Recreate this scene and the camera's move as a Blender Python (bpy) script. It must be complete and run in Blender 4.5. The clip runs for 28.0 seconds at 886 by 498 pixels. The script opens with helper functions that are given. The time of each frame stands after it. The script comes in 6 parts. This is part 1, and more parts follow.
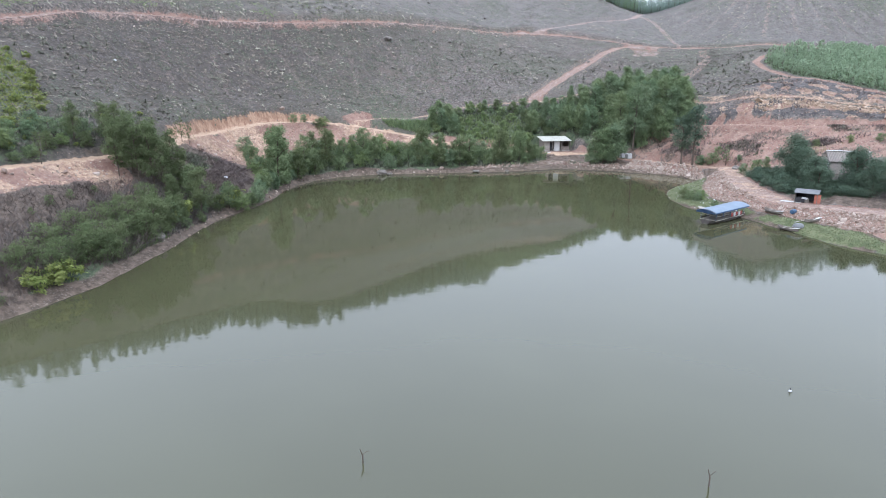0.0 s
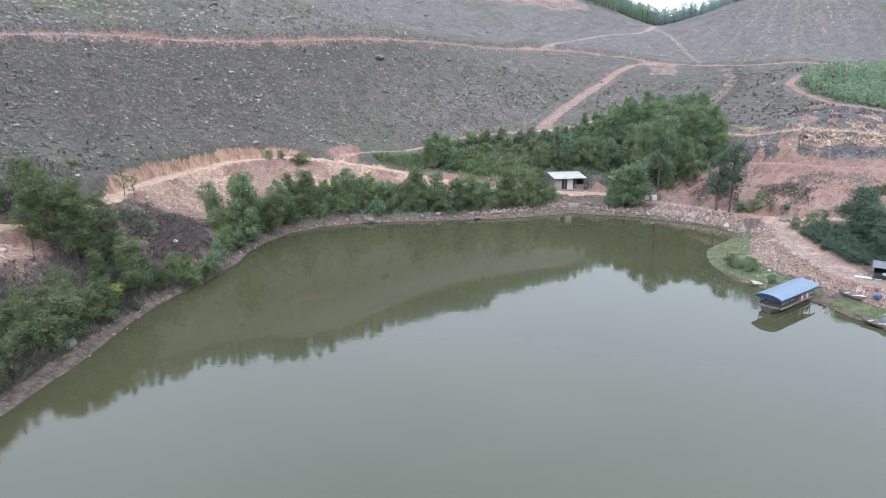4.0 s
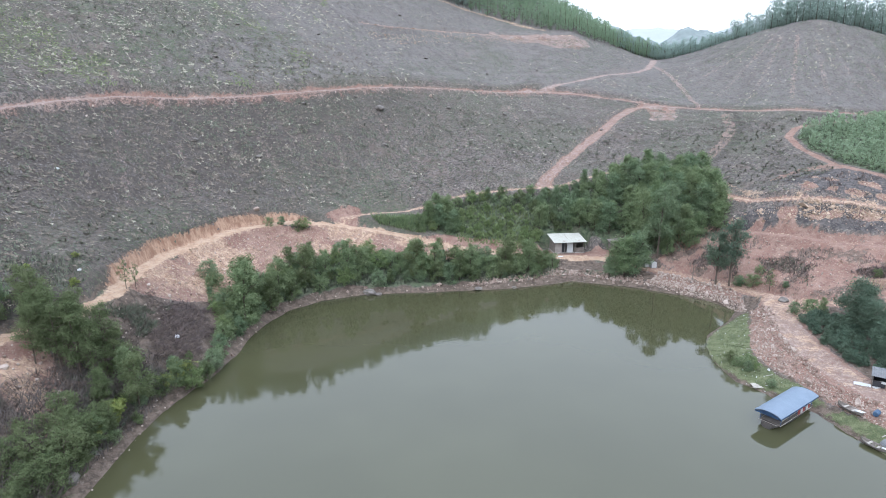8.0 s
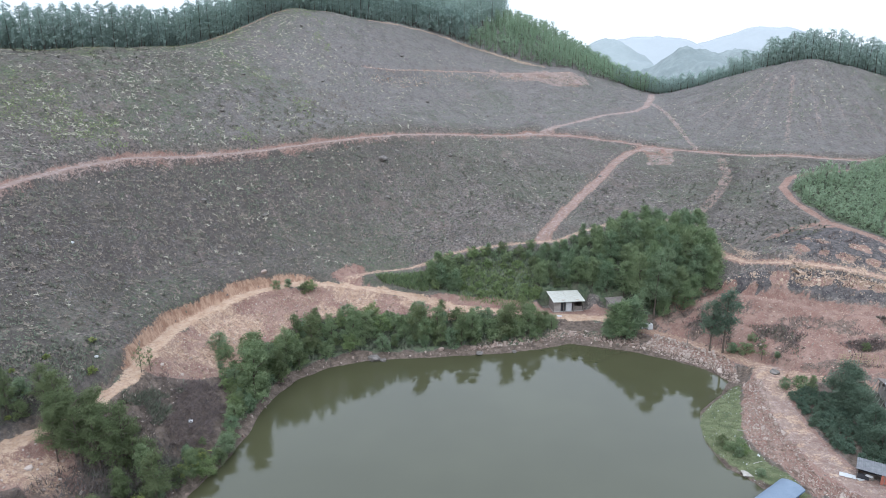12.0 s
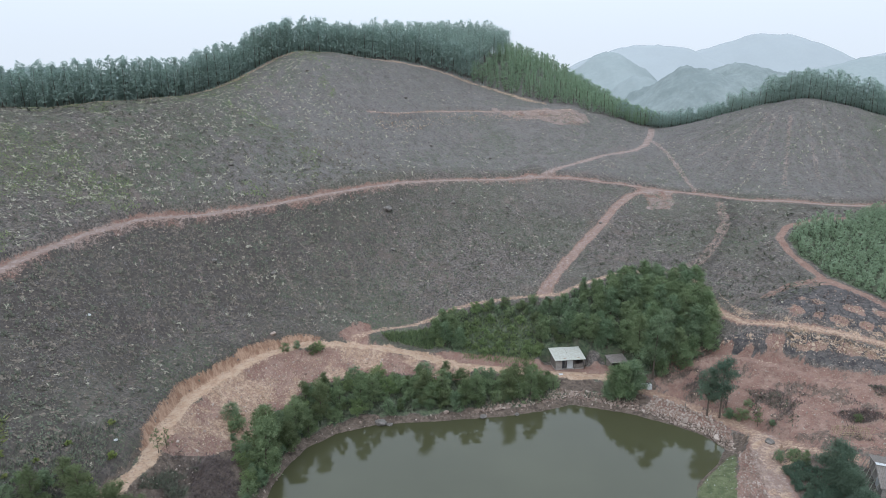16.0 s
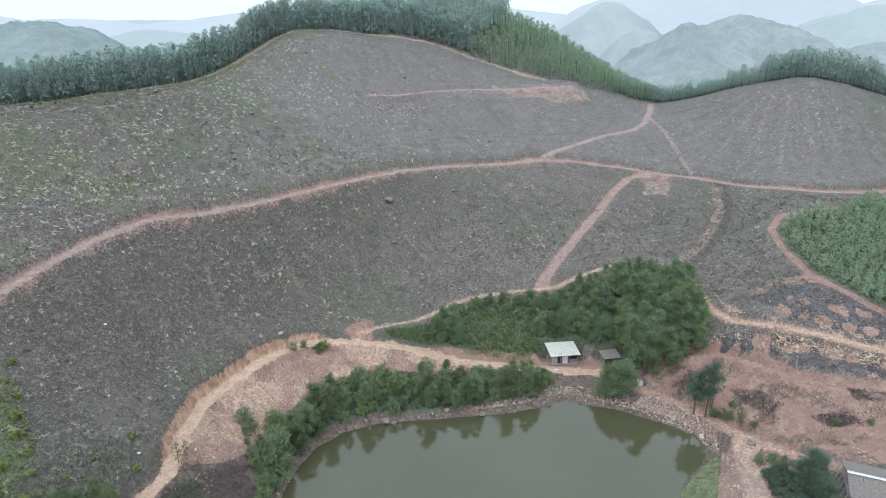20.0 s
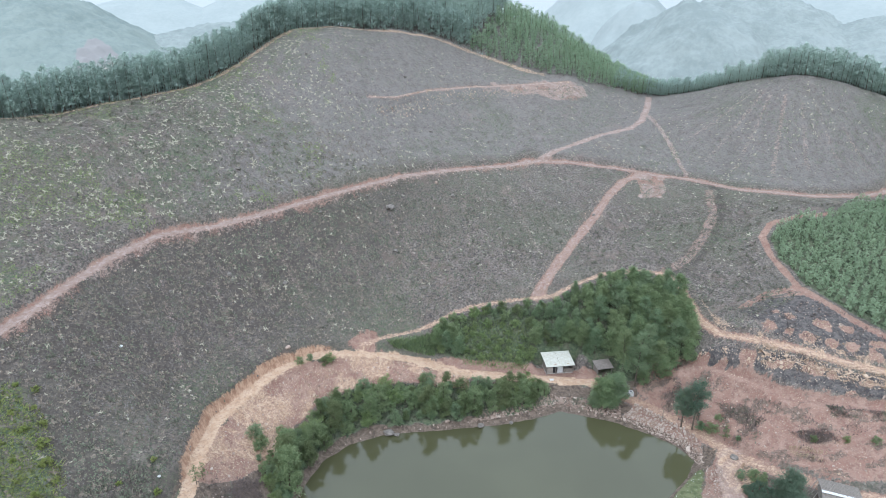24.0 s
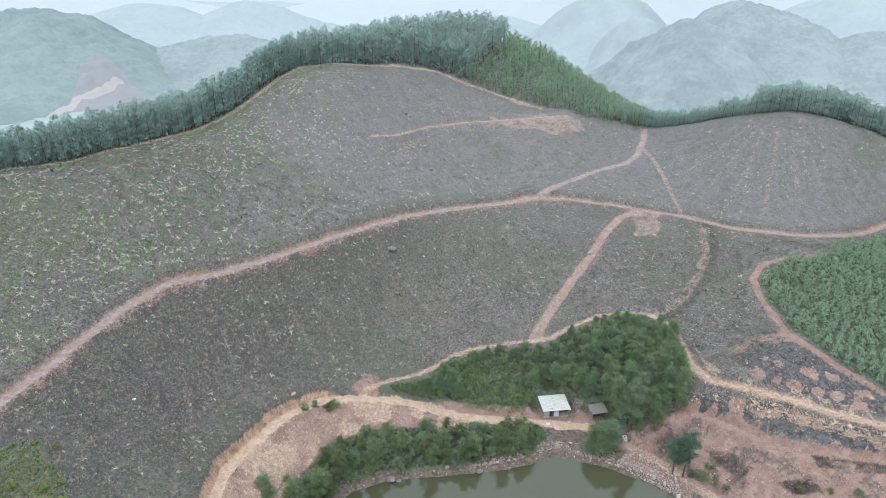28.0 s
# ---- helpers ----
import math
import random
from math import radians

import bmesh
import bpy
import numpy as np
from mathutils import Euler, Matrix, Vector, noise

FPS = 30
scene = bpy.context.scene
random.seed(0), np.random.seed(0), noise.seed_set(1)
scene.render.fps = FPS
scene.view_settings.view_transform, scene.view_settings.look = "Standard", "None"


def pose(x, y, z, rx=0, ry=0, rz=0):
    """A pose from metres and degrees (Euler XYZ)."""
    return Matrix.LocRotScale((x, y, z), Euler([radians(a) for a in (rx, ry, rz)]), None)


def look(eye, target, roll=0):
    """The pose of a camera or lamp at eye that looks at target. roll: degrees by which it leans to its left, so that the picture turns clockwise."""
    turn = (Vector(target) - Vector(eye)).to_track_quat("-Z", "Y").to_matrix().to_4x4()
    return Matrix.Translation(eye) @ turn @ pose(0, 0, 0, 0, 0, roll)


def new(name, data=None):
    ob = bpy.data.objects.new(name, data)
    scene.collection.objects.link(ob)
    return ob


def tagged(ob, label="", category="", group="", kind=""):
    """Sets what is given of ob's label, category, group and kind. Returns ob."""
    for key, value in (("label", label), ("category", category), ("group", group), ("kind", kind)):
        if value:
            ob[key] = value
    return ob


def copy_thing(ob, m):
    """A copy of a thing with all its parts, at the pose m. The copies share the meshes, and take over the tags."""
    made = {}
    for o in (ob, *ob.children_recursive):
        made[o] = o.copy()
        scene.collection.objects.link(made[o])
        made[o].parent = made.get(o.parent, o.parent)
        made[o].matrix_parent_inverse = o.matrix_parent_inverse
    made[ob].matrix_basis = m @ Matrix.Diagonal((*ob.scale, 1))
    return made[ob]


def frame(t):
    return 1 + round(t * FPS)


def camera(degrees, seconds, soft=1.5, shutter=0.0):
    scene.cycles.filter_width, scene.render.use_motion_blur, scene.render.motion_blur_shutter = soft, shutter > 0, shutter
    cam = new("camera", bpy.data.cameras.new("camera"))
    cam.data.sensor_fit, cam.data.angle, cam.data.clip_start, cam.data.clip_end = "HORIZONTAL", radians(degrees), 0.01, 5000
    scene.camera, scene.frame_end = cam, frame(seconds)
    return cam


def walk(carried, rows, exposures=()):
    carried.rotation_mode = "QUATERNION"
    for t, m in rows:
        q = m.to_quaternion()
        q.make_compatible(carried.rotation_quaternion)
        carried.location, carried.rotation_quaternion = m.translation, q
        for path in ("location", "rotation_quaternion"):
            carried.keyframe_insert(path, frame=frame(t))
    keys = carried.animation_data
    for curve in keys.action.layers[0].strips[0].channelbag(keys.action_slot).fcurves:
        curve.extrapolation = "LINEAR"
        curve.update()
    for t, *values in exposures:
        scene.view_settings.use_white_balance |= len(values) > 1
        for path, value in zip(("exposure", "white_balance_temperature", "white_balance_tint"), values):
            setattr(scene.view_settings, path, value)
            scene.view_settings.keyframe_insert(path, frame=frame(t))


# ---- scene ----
cam = camera(68.0, 28.0, soft=0.9)
PATH = [
    (0.0, -2.41, -17.81, 19.93, 74.63, 0.17, -0.09),
    (1.0, -2.49, -14.43, 20.09, 74.62, 0.15, -0.19),
    (2.0, -2.10, -9.38, 20.99, 74.64, 0.19, -0.06),
    (3.0, -1.83, -3.30, 22.63, 74.63, 0.19, 0.02),
    (3.5, -1.79, -0.52, 23.55, 74.71, 0.19, -0.02),
    (5.5, -1.96, 4.92, 29.23, 74.78, 0.11, -0.14),
    (6.0, -1.98, 4.89, 30.68, 74.79, 0.12, -0.13),
    (7.0, -2.03, 4.82, 33.61, 74.71, 0.04, -0.13),
    (8.0, -2.10, 4.75, 36.58, 74.74, -0.01, -0.15),
    (9.0, -2.18, 4.68, 39.57, 74.73, -0.04, -0.19),
    (10.0, -2.28, 4.62, 42.59, 74.74, -0.09, -0.19),
    (11.0, -2.40, 4.56, 45.63, 74.76, -0.10, -0.23),
    (12.0, -2.53, 4.50, 48.69, 74.76, -0.03, -0.15),
    (12.5, -2.59, 4.47, 50.22, 74.80, 0.03, 0.05),
    (14.5, -2.89, 4.37, 56.41, 74.81, 0.10, 0.05),
    (15.0, -2.96, 4.34, 57.96, 74.84, 0.08, 0.01),
    (16.0, -3.12, 4.29, 61.08, 74.85, 0.09, -0.06),
    (17.0, -3.28, 4.25, 64.20, 74.82, 0.13, -0.17),
    (18.0, -3.45, 4.20, 67.32, 74.84, 0.13, -0.21),
    (18.5, -3.53, 4.18, 68.89, 73.35, 0.07, -0.21),
    (19.0, -3.61, 4.16, 70.45, 71.67, 0.03, -0.21),
    (19.5, -3.69, 4.14, 72.01, 70.08, 0.04, -0.25),
    (20.0, -3.78, 4.12, 73.57, 69.91, 0.03, -0.28),
    (21.0, -3.94, 4.08, 76.70, 69.93, 0.01, -0.33),
    (21.5, -4.01, 4.06, 78.25, 68.41, -0.05, -0.34),
    (22.0, -4.09, 4.04, 79.81, 66.80, 0.00, -0.28),
    (23.5, -4.31, 3.99, 84.46, 66.59, -0.02, -0.42),
    (24.0, -4.38, 3.98, 86.01, 66.60, -0.09, -0.45),
    (25.0, -4.52, 3.95, 89.08, 66.60, -0.24, -0.43),
    (26.0, -4.64, 3.92, 92.14, 66.59, -0.18, -0.49),
    (27.0, -4.75, 3.90, 95.18, 66.55, -0.18, -0.49),
    (28.0, -4.84, 3.87, 98.20, 66.54, -0.26, -0.50),
]
EXPOSURES = [(0.0, 0.38, 5640, 17), (8.0, 0.32, 5660, 16), (12.0, 0.08, 5670, 15), (15.0, -0.20, 5720, 13), (18.0, -0.42, 5760, 12), (20.0, 0.02, 5740, 12), (24.0, 0.20, 5700, 12), (28.0, 0.14, 5720, 11)]
walk(cam, [(t, pose(*p)) for t, *p in PATH], EXPOSURES)

# ---- light: a bright overcast sky with a weak, very wide sun ----
SUN_ELEVATION, SUN_TURN = radians(42), radians(200)
world = bpy.data.worlds.new("overcast_sky")
scene.world = world
world.use_nodes = True
wn, wl = world.node_tree.nodes, world.node_tree.links
wn.clear()
w_out = wn.new("ShaderNodeOutputWorld")
w_bg = wn.new("ShaderNodeBackground")
w_sky = wn.new("ShaderNodeTexSky")
w_sky.sky_type = "NISHITA"
w_sky.sun_disc = False
w_sky.sun_elevation, w_sky.sun_rotation = SUN_ELEVATION, SUN_TURN
w_sky.air_density, w_sky.dust_density = 1.0, 4.0
# cloud cover: dull at the horizon, brightest from half way up
w_dir = wn.new("ShaderNodeTexCoord")
w_xyz = wn.new("ShaderNodeSeparateXYZ")
wl.new(w_dir.outputs["Generated"], w_xyz.inputs[0])
w_rise = wn.new("ShaderNodeMapRange")
w_rise.interpolation_type = "SMOOTHSTEP"
w_rise.inputs["From Min"].default_value, w_rise.inputs["From Max"].default_value = 0.0, 0.72
wl.new(w_xyz.outputs["Z"], w_rise.inputs["Value"])
w_cloud = wn.new("ShaderNodeMix")
w_cloud.data_type = "RGBA"
w_cloud.inputs[6].default_value = (11.0, 11.5, 11.4, 1.0)
w_cloud.inputs[7].default_value = (24.0, 26.0, 27.2, 1.0)
wl.new(w_rise.outputs[0], w_cloud.inputs[0])
w_mix = wn.new("ShaderNodeMix")
w_mix.data_type = "RGBA"
w_mix.inputs[0].default_value = 0.90
wl.new(w_sky.outputs[0], w_mix.inputs[6])
wl.new(w_cloud.outputs[2], w_mix.inputs[7])
wl.new(w_mix.outputs[2], w_bg.inputs[0])
w_bg.inputs[1].default_value = 0.10
wl.new(w_bg.outputs[0], w_out.inputs[0])

sun_data = bpy.data.lights.new("sun", "SUN")
sun_data.energy, sun_data.angle, sun_data.color = 1.1, radians(30), (1.0, 0.97, 0.93)
sun = new("sun", sun_data)
sun.matrix_world = look((0, 0, 0), (math.sin(SUN_TURN) * -math.cos(SUN_ELEVATION), -math.cos(SUN_TURN) * math.cos(SUN_ELEVATION), -math.sin(SUN_ELEVATION)))

# ---- materials ----


class Nodes:
    """A node material with a Principled shader, and short ways to add nodes to it."""

    def __init__(self, name, rough=0.8, spec=0.3, metal=0.0):
        self.m = bpy.data.materials.new(name)
        self.m.use_nodes = True
        self.t = self.m.node_tree
        self.bsdf = self.t.nodes["Principled BSDF"]
        self.bsdf.inputs["Roughness"].default_value = rough
        self.bsdf.inputs["Specular IOR Level"].default_value = spec
        self.bsdf.inputs["Metallic"].default_value = metal
        self.place = self.t.nodes.new("ShaderNodeTexCoord").outputs["Object"]

    def put(self, a, b):
        if isinstance(a, (int, float)):
            b.default_value = a
        elif isinstance(a, tuple):
            b.default_value = (*a, 1.0)[:4] if len(a) == 3 else a
        else:
            self.t.links.new(a, b)

    def noise(self, scale, detail=4.0, rough=0.6, stretch=None, turn=0.0):
        n = self.t.nodes.new("ShaderNodeTexNoise")
        n.inputs["Scale"].default_value, n.inputs["Detail"].default_value, n.inputs["Roughness"].default_value = scale, detail, rough
        src = self.place
        if stretch:
            mp = self.t.nodes.new("ShaderNodeMapping")
            mp.vector_type = "TEXTURE"
            mp.inputs["Scale"].default_value = [1 / k for k in stretch]
            mp.inputs["Rotation"].default_value[2] = radians(turn)
            self.put(src, mp.inputs["Vector"])
            src = mp.outputs[0]
        self.put(src, n.inputs["Vector"])
        return n.outputs["Fac"]

    def cells(self, scale, what="Distance"):
        n = self.t.nodes.new("ShaderNodeTexVoronoi")
        n.inputs["Scale"].default_value = scale
        self.put(self.place, n.inputs["Vector"])
        return n.outputs[what]

    def attr(self, name):
        n = self.t.nodes.new("ShaderNodeAttribute")
        n.attribute_name = name
        return n.outputs["Fac"]

    def island(self):
        return self.t.nodes.new("ShaderNodeNewGeometry").outputs["Random Per Island"]

    def thing(self):
        return self.t.nodes.new("ShaderNodeObjectInfo").outputs["Random"]

    def ramp(self, fac, lo, hi, a=0.0, b=1.0):
        n = self.t.nodes.new("ShaderNodeMapRange")
        n.interpolation_type = "SMOOTHSTEP"
        for k, v in zip(("From Min", "From Max", "To Min", "To Max"), (lo, hi, a, b)):
            n.inputs[k].default_value = v
        self.put(fac, n.inputs["Value"])
        return n.outputs[0]

    def mix(self, fac, a, b):
        n = self.t.nodes.new("ShaderNodeMix")
        n.data_type = "RGBA"
        self.put(fac, n.inputs[0])
        self.put(a, n.inputs[6])
        self.put(b, n.inputs[7])
        return n.outputs[2]

    def math(self, op, a, b=0.0):
        n = self.t.nodes.new("ShaderNodeMath")
        n.operation = op
        self.put(a, n.inputs[0])
        self.put(b, n.inputs[1])
        return n.outputs[0]

    def bump(self, height, dist, strength=1.0):
        n = self.t.nodes.new("ShaderNodeBump")
        n.inputs["Distance"].default_value, n.inputs["Strength"].default_value = dist, strength
        self.put(height, n.inputs["Height"])
        self.put(n.outputs[0], self.bsdf.inputs["Normal"])

    def color(self, c):
        self.put(c, self.bsdf.inputs["Base Color"])
        return self.m


def plain(name, a, b, scale=3.0, rough=0.8, metal=0.0, spec=0.3, relief=0.0):
    """Two tones mixed by coarse and fine noise, with an optional relief."""
    n = Nodes(name, rough, spec, metal)
    f = n.math("ADD", n.math("MULTIPLY", n.noise(scale, 5), 0.6), n.math("MULTIPLY", n.noise(scale * 7, 4), 0.4))
    if relief:
        n.bump(n.noise(scale * 5, 4), relief)
    return n.color(n.mix(n.ramp(f, 0.3, 0.7), a, b))


def leaf_material(name, dark, light, dry):
    """Leaves that let some light through."""
    n = Nodes(name, 0.85, 0.08)
    c = n.mix(n.ramp(n.island(), 0.0, 1.0), dark, light)
    c = n.mix(n.math("MULTIPLY", n.thing(), 0.45), c, dry)
    c = n.mix(n.ramp(n.noise(0.35, 3), 0.45, 0.75, 0.0, 0.5), c, dry)
    thin = n.t.nodes.new("ShaderNodeBsdfTranslucent")
    both = n.t.nodes.new("ShaderNodeMixShader")
    both.inputs[0].default_value = 0.45
    n.put(c, thin.inputs["Color"])
    n.put(n.bsdf.outputs[0], both.inputs[1])
    n.put(thin.outputs[0], both.inputs[2])
    n.put(both.outputs[0], n.t.nodes["Material Output"].inputs["Surface"])
    return n.color(c)


def piece_material(name, a, b, c, rough=0.85, bump=0.0):
    """Loose pieces that differ one from another."""
    n = Nodes(name, rough, 0.25)
    k = n.mix(n.ramp(n.island(), 0.0, 0.7), a, b)
    k = n.mix(n.ramp(n.island(), 0.7, 1.0), k, c)
    k = n.mix(n.ramp(n.noise(4.0, 4), 0.35, 0.75, 0.0, 0.45), k, a)
    if bump:
        n.bump(n.noise(9.0, 4), bump)
    return n.color(k)


def ground_material():
    n = Nodes("ground_cover", 0.92, 0.15)
    big, mid, fine = n.noise(0.05, 4), n.noise(0.33, 5, 0.65), n.noise(1.9, 6, 0.75)
    # logged ground: mauve-brown soil, dark litter and painted shade, pale chips, faint drag lines down the slope
    brush = n.mix(n.ramp(mid, 0.35, 0.68), (0.120, 0.097, 0.083), (0.168, 0.140, 0.119))
    brush = n.mix(n.ramp(n.noise(1.0, 3, 0.55, (0.42, 0.03, 0.03), 42), 0.53, 0.70, 0.0, 0.6), brush, (0.190, 0.160, 0.138))
    brush = n.mix(n.ramp(n.noise(1.0, 3, 0.55, (0.30, 0.035, 0.03), 38), 0.56, 0.74, 0.0, 0.45), brush, (0.078, 0.071, 0.064))
    # dark specks: litter, with the small shade below stumps and mounds painted in
    brush = n.mix(n.ramp(fine, 0.44, 0.57, 0.0, 0.85), brush, (0.046, 0.042, 0.039))
    brush = n.mix(n.ramp(n.noise(1.7, 5, 0.8), 0.54, 0.63, 0.0, 0.85), brush, (0.225, 0.206, 0.172))
    brush = n.mix(n.ramp(n.noise(1.2, 5, 0.7), 0.56, 0.68, 0.0, 0.55), brush, (0.080, 0.090, 0.054))
    brush = n.mix(n.math("MULTIPLY", n.ramp(big, 0.42, 0.66), 0.35), brush, (0.092, 0.098, 0.066))
    brush = n.mix(n.ramp(n.noise(0.16, 4), 0.56, 0.72, 0.0, 0.5), brush, (0.165, 0.122, 0.100))
    # upper slopes: distance haze painted into the ground colour as a paler tone
    brush = n.mix(n.math("MULTIPLY", n.attr("slope_haze"), n.ramp(n.noise(0.8, 5, 0.7), 0.35, 0.60, 0.25, 0.75)), brush, (0.160, 0.147, 0.135))
    brush = n.mix(n.math("MULTIPLY", n.attr("dark"), n.ramp(n.noise(0.7, 6, 0.75), 0.34, 0.60, 0.50, 0.90)), brush, (0.052, 0.044, 0.037))
    grass = n.mix(n.ramp(n.noise(1.4, 6, 0.7), 0.38, 0.62), (0.044, 0.062, 0.036), (0.102, 0.124, 0.070))
    grass = n.mix(n.ramp(n.noise(0.5, 5, 0.7), 0.46, 0.66, 0.0, 0.6), grass, (0.118, 0.106, 0.078))
    grass = n.mix(n.ramp(n.noise(3.1, 5, 0.75), 0.56, 0.68, 0.0, 0.6), grass, (0.20, 0.19, 0.14))
    lawn = n.mix(n.ramp(n.noise(0.9, 6, 0.7), 0.38, 0.62), (0.074, 0.090, 0.042), (0.136, 0.146, 0.076))
    lawn = n.mix(n.ramp(n.noise(2.6, 5, 0.7), 0.54, 0.68, 0.0, 0.6), lawn, (0.175, 0.150, 0.098))
    red = n.mix(n.ramp(n.noise(0.45, 5, 0.7), 0.36, 0.64), (0.196, 0.114, 0.086), (0.272, 0.182, 0.142))
    red = n.mix(n.ramp(n.noise(0.9, 6, 0.78), 0.45, 0.60, 0.0, 0.8), red, (0.132, 0.072, 0.054))
    red = n.mix(n.ramp(n.noise(3.6, 5, 0.8), 0.53, 0.64, 0.0, 0.75), red, (0.345, 0.268, 0.215))
    red = n.mix(n.ramp(n.noise(5.5, 4, 0.7), 0.56, 0.66, 0.0, 0.6), red, (0.090, 0.064, 0.054))
    tan = n.mix(n.ramp(n.noise(0.8, 5), 0.35, 0.7), (0.318, 0.212, 0.138), (0.410, 0.298, 0.206))
    tan = n.mix(n.ramp(n.noise(2.4, 6, 0.78), 0.48, 0.64, 0.0, 0.65), tan, (0.180, 0.124, 0.094))
    tan = n.mix(n.ramp(n.noise(6.0, 4, 0.7), 0.56, 0.68, 0.0, 0.6), tan, (0.430, 0.350, 0.272))
    clay = n.mix(n.ramp(n.noise(0.8, 5), 0.35, 0.7), (0.205, 0.148, 0.122), (0.285, 0.226, 0.194))
    clay = n.mix(n.ramp(n.noise(2.4, 6, 0.78), 0.48, 0.64, 0.0, 0.6), clay, (0.150, 0.104, 0.086))
    char = n.mix(n.ramp(n.noise(1.1, 6, 0.7), 0.38, 0.62), (0.042, 0.038, 0.037), (0.104, 0.093, 0.085))
    char = n.mix(n.ramp(n.noise(2.8, 5, 0.75), 0.55, 0.66, 0.0, 0.75), char, (0.180, 0.150, 0.126))
    mud = n.mix(n.ramp(n.noise(1.2, 6, 0.7), 0.36, 0.64), (0.062, 0.047, 0.036), (0.142, 0.108, 0.083))
    mud = n.mix(n.ramp(n.noise(3.2, 5, 0.75), 0.55, 0.68, 0.0, 0.7), mud, (0.230, 0.198, 0.168))
    soft = n.math("ADD", n.math("MULTIPLY", n.math("SUBTRACT", n.noise(1.6, 6, 0.8), 0.5), 1.3), n.math("MULTIPLY", n.math("SUBTRACT", n.noise(5.0, 3, 0.7), 0.5), 0.7))

    def edge(name):
        v = n.attr(name)
        return n.ramp(n.math("ADD", v, n.math("MULTIPLY", soft, n.ramp(v, 0.0, 0.25))), 0.34, 0.60)

    c = n.mix(edge("green"), brush, grass)
    c = n.mix(edge("burn"), c, char)
    c = n.mix(edge("red"), c, red)
    c = n.mix(edge("mud"), c, mud)
    c = n.mix(edge("lawn"), c, lawn)
    ochre = n.mix(n.ramp(n.noise(1.0, 5, 0.7, (1.4, 1.4, 0.35)), 0.40, 0.60), (0.212, 0.124, 0.080), (0.332, 0.218, 0.146))
    ochre = n.mix(n.ramp(n.noise(2.2, 5, 0.7), 0.55, 0.68, 0.0, 0.6), ochre, (0.150, 0.088, 0.064))
    c = n.mix(edge("cut"), c, ochre)
    c = n.mix(edge("clay"), c, clay)
    c = n.mix(edge("pale"), c, tan)
    # far ground: pale haze is put into the base colour
    c = n.mix(n.attr("far_haze"), c, n.mix(n.ramp(n.noise(0.02, 4), 0.35, 0.65), (0.232, 0.258, 0.252), (0.262, 0.286, 0.280)))
    h = n.math("ADD", n.math("MULTIPLY", fine, 0.6), n.math("MULTIPLY", n.noise(7.0, 4), 0.35))
    n.bump(h, 0.35, 0.9)
    return n.color(c)


def water_material():
    n = Nodes("murky_water", 0.03, 0.5)
    n.bsdf.inputs["IOR"].default_value = 1.37
    n.bump(n.math("ADD", n.noise(0.35, 3, 0.5, (1.0, 1.8, 1.0)), n.math("MULTIPLY", n.noise(2.2, 2, 0.5, (1.0, 1.7, 1.0)), 0.18)), 0.004, 1.0)
    return n.color(n.mix(n.ramp(n.noise(0.03, 3), 0.35, 0.7), (0.0452, 0.0446, 0.0222), (0.054, 0.0535, 0.0275)))


GROUND = ground_material()
WATER = water_material()
BARK = plain("bark", (0.060, 0.045, 0.033), (0.120, 0.096, 0.075), 4.0, 0.9, relief=0.02)
LEAF = leaf_material("leaf_green", (0.110, 0.157, 0.076), (0.202, 0.257, 0.130), (0.214, 0.246, 0.128))
LEAF_DARK = leaf_material("leaf_dark", (0.104, 0.156, 0.086), (0.190, 0.250, 0.142), (0.200, 0.236, 0.134))
LEAF_WARM = leaf_material("leaf_warm", (0.074, 0.102, 0.048), (0.148, 0.182, 0.086), (0.166, 0.180, 0.090))
LEAF_VINE = leaf_material("leaf_vine", (0.108, 0.156, 0.064), (0.196, 0.250, 0.104), (0.205, 0.235, 0.108))
LEAF_TEA = leaf_material("leaf_tea", (0.066, 0.104, 0.074), (0.124, 0.172, 0.116), (0.128, 0.160, 0.106))
LEAF_YELLOW = leaf_material("leaf_yellow", (0.135, 0.175, 0.050), (0.250, 0.290, 0.090), (0.250, 0.255, 0.100))
# ridge leaves: lighter and bluer, distance haze painted into the leaf colour
LEAF_RIDGE_HAZE = leaf_material("leaf_ridge_haze", (0.206, 0.276, 0.244), (0.330, 0.410, 0.348), (0.320, 0.384, 0.314))
LEAF_YOUNG = leaf_material("leaf_young", (0.164, 0.240, 0.156), (0.282, 0.368, 0.228), (0.292, 0.346, 0.220))
TWIG = piece_material("dead_twigs", (0.082, 0.072, 0.066), (0.142, 0.127, 0.114), (0.054, 0.048, 0.044))
SLASH = piece_material("bleached_slash", (0.215, 0.197, 0.146), (0.300, 0.278, 0.210), (0.150, 0.134, 0.100))
BROWN_TWIG = piece_material("dry_brown_brush", (0.070, 0.055, 0.047), (0.138, 0.112, 0.093), (0.050, 0.041, 0.036))
MATTED = piece_material("matted_dead_brush", (0.078, 0.066, 0.050), (0.146, 0.126, 0.098), (0.048, 0.040, 0.031))
WEED = piece_material("low_weeds", (0.066, 0.078, 0.054), (0.115, 0.128, 0.084), (0.140, 0.136, 0.094))
STONE = piece_material("quarry_stone", (0.180, 0.128, 0.100), (0.275, 0.212, 0.170), (0.400, 0.338, 0.280), bump=0.03)
ROCK = plain("weathered_rock", (0.078, 0.069, 0.060), (0.204, 0.180, 0.156), 1.6, 0.9, relief=0.06)


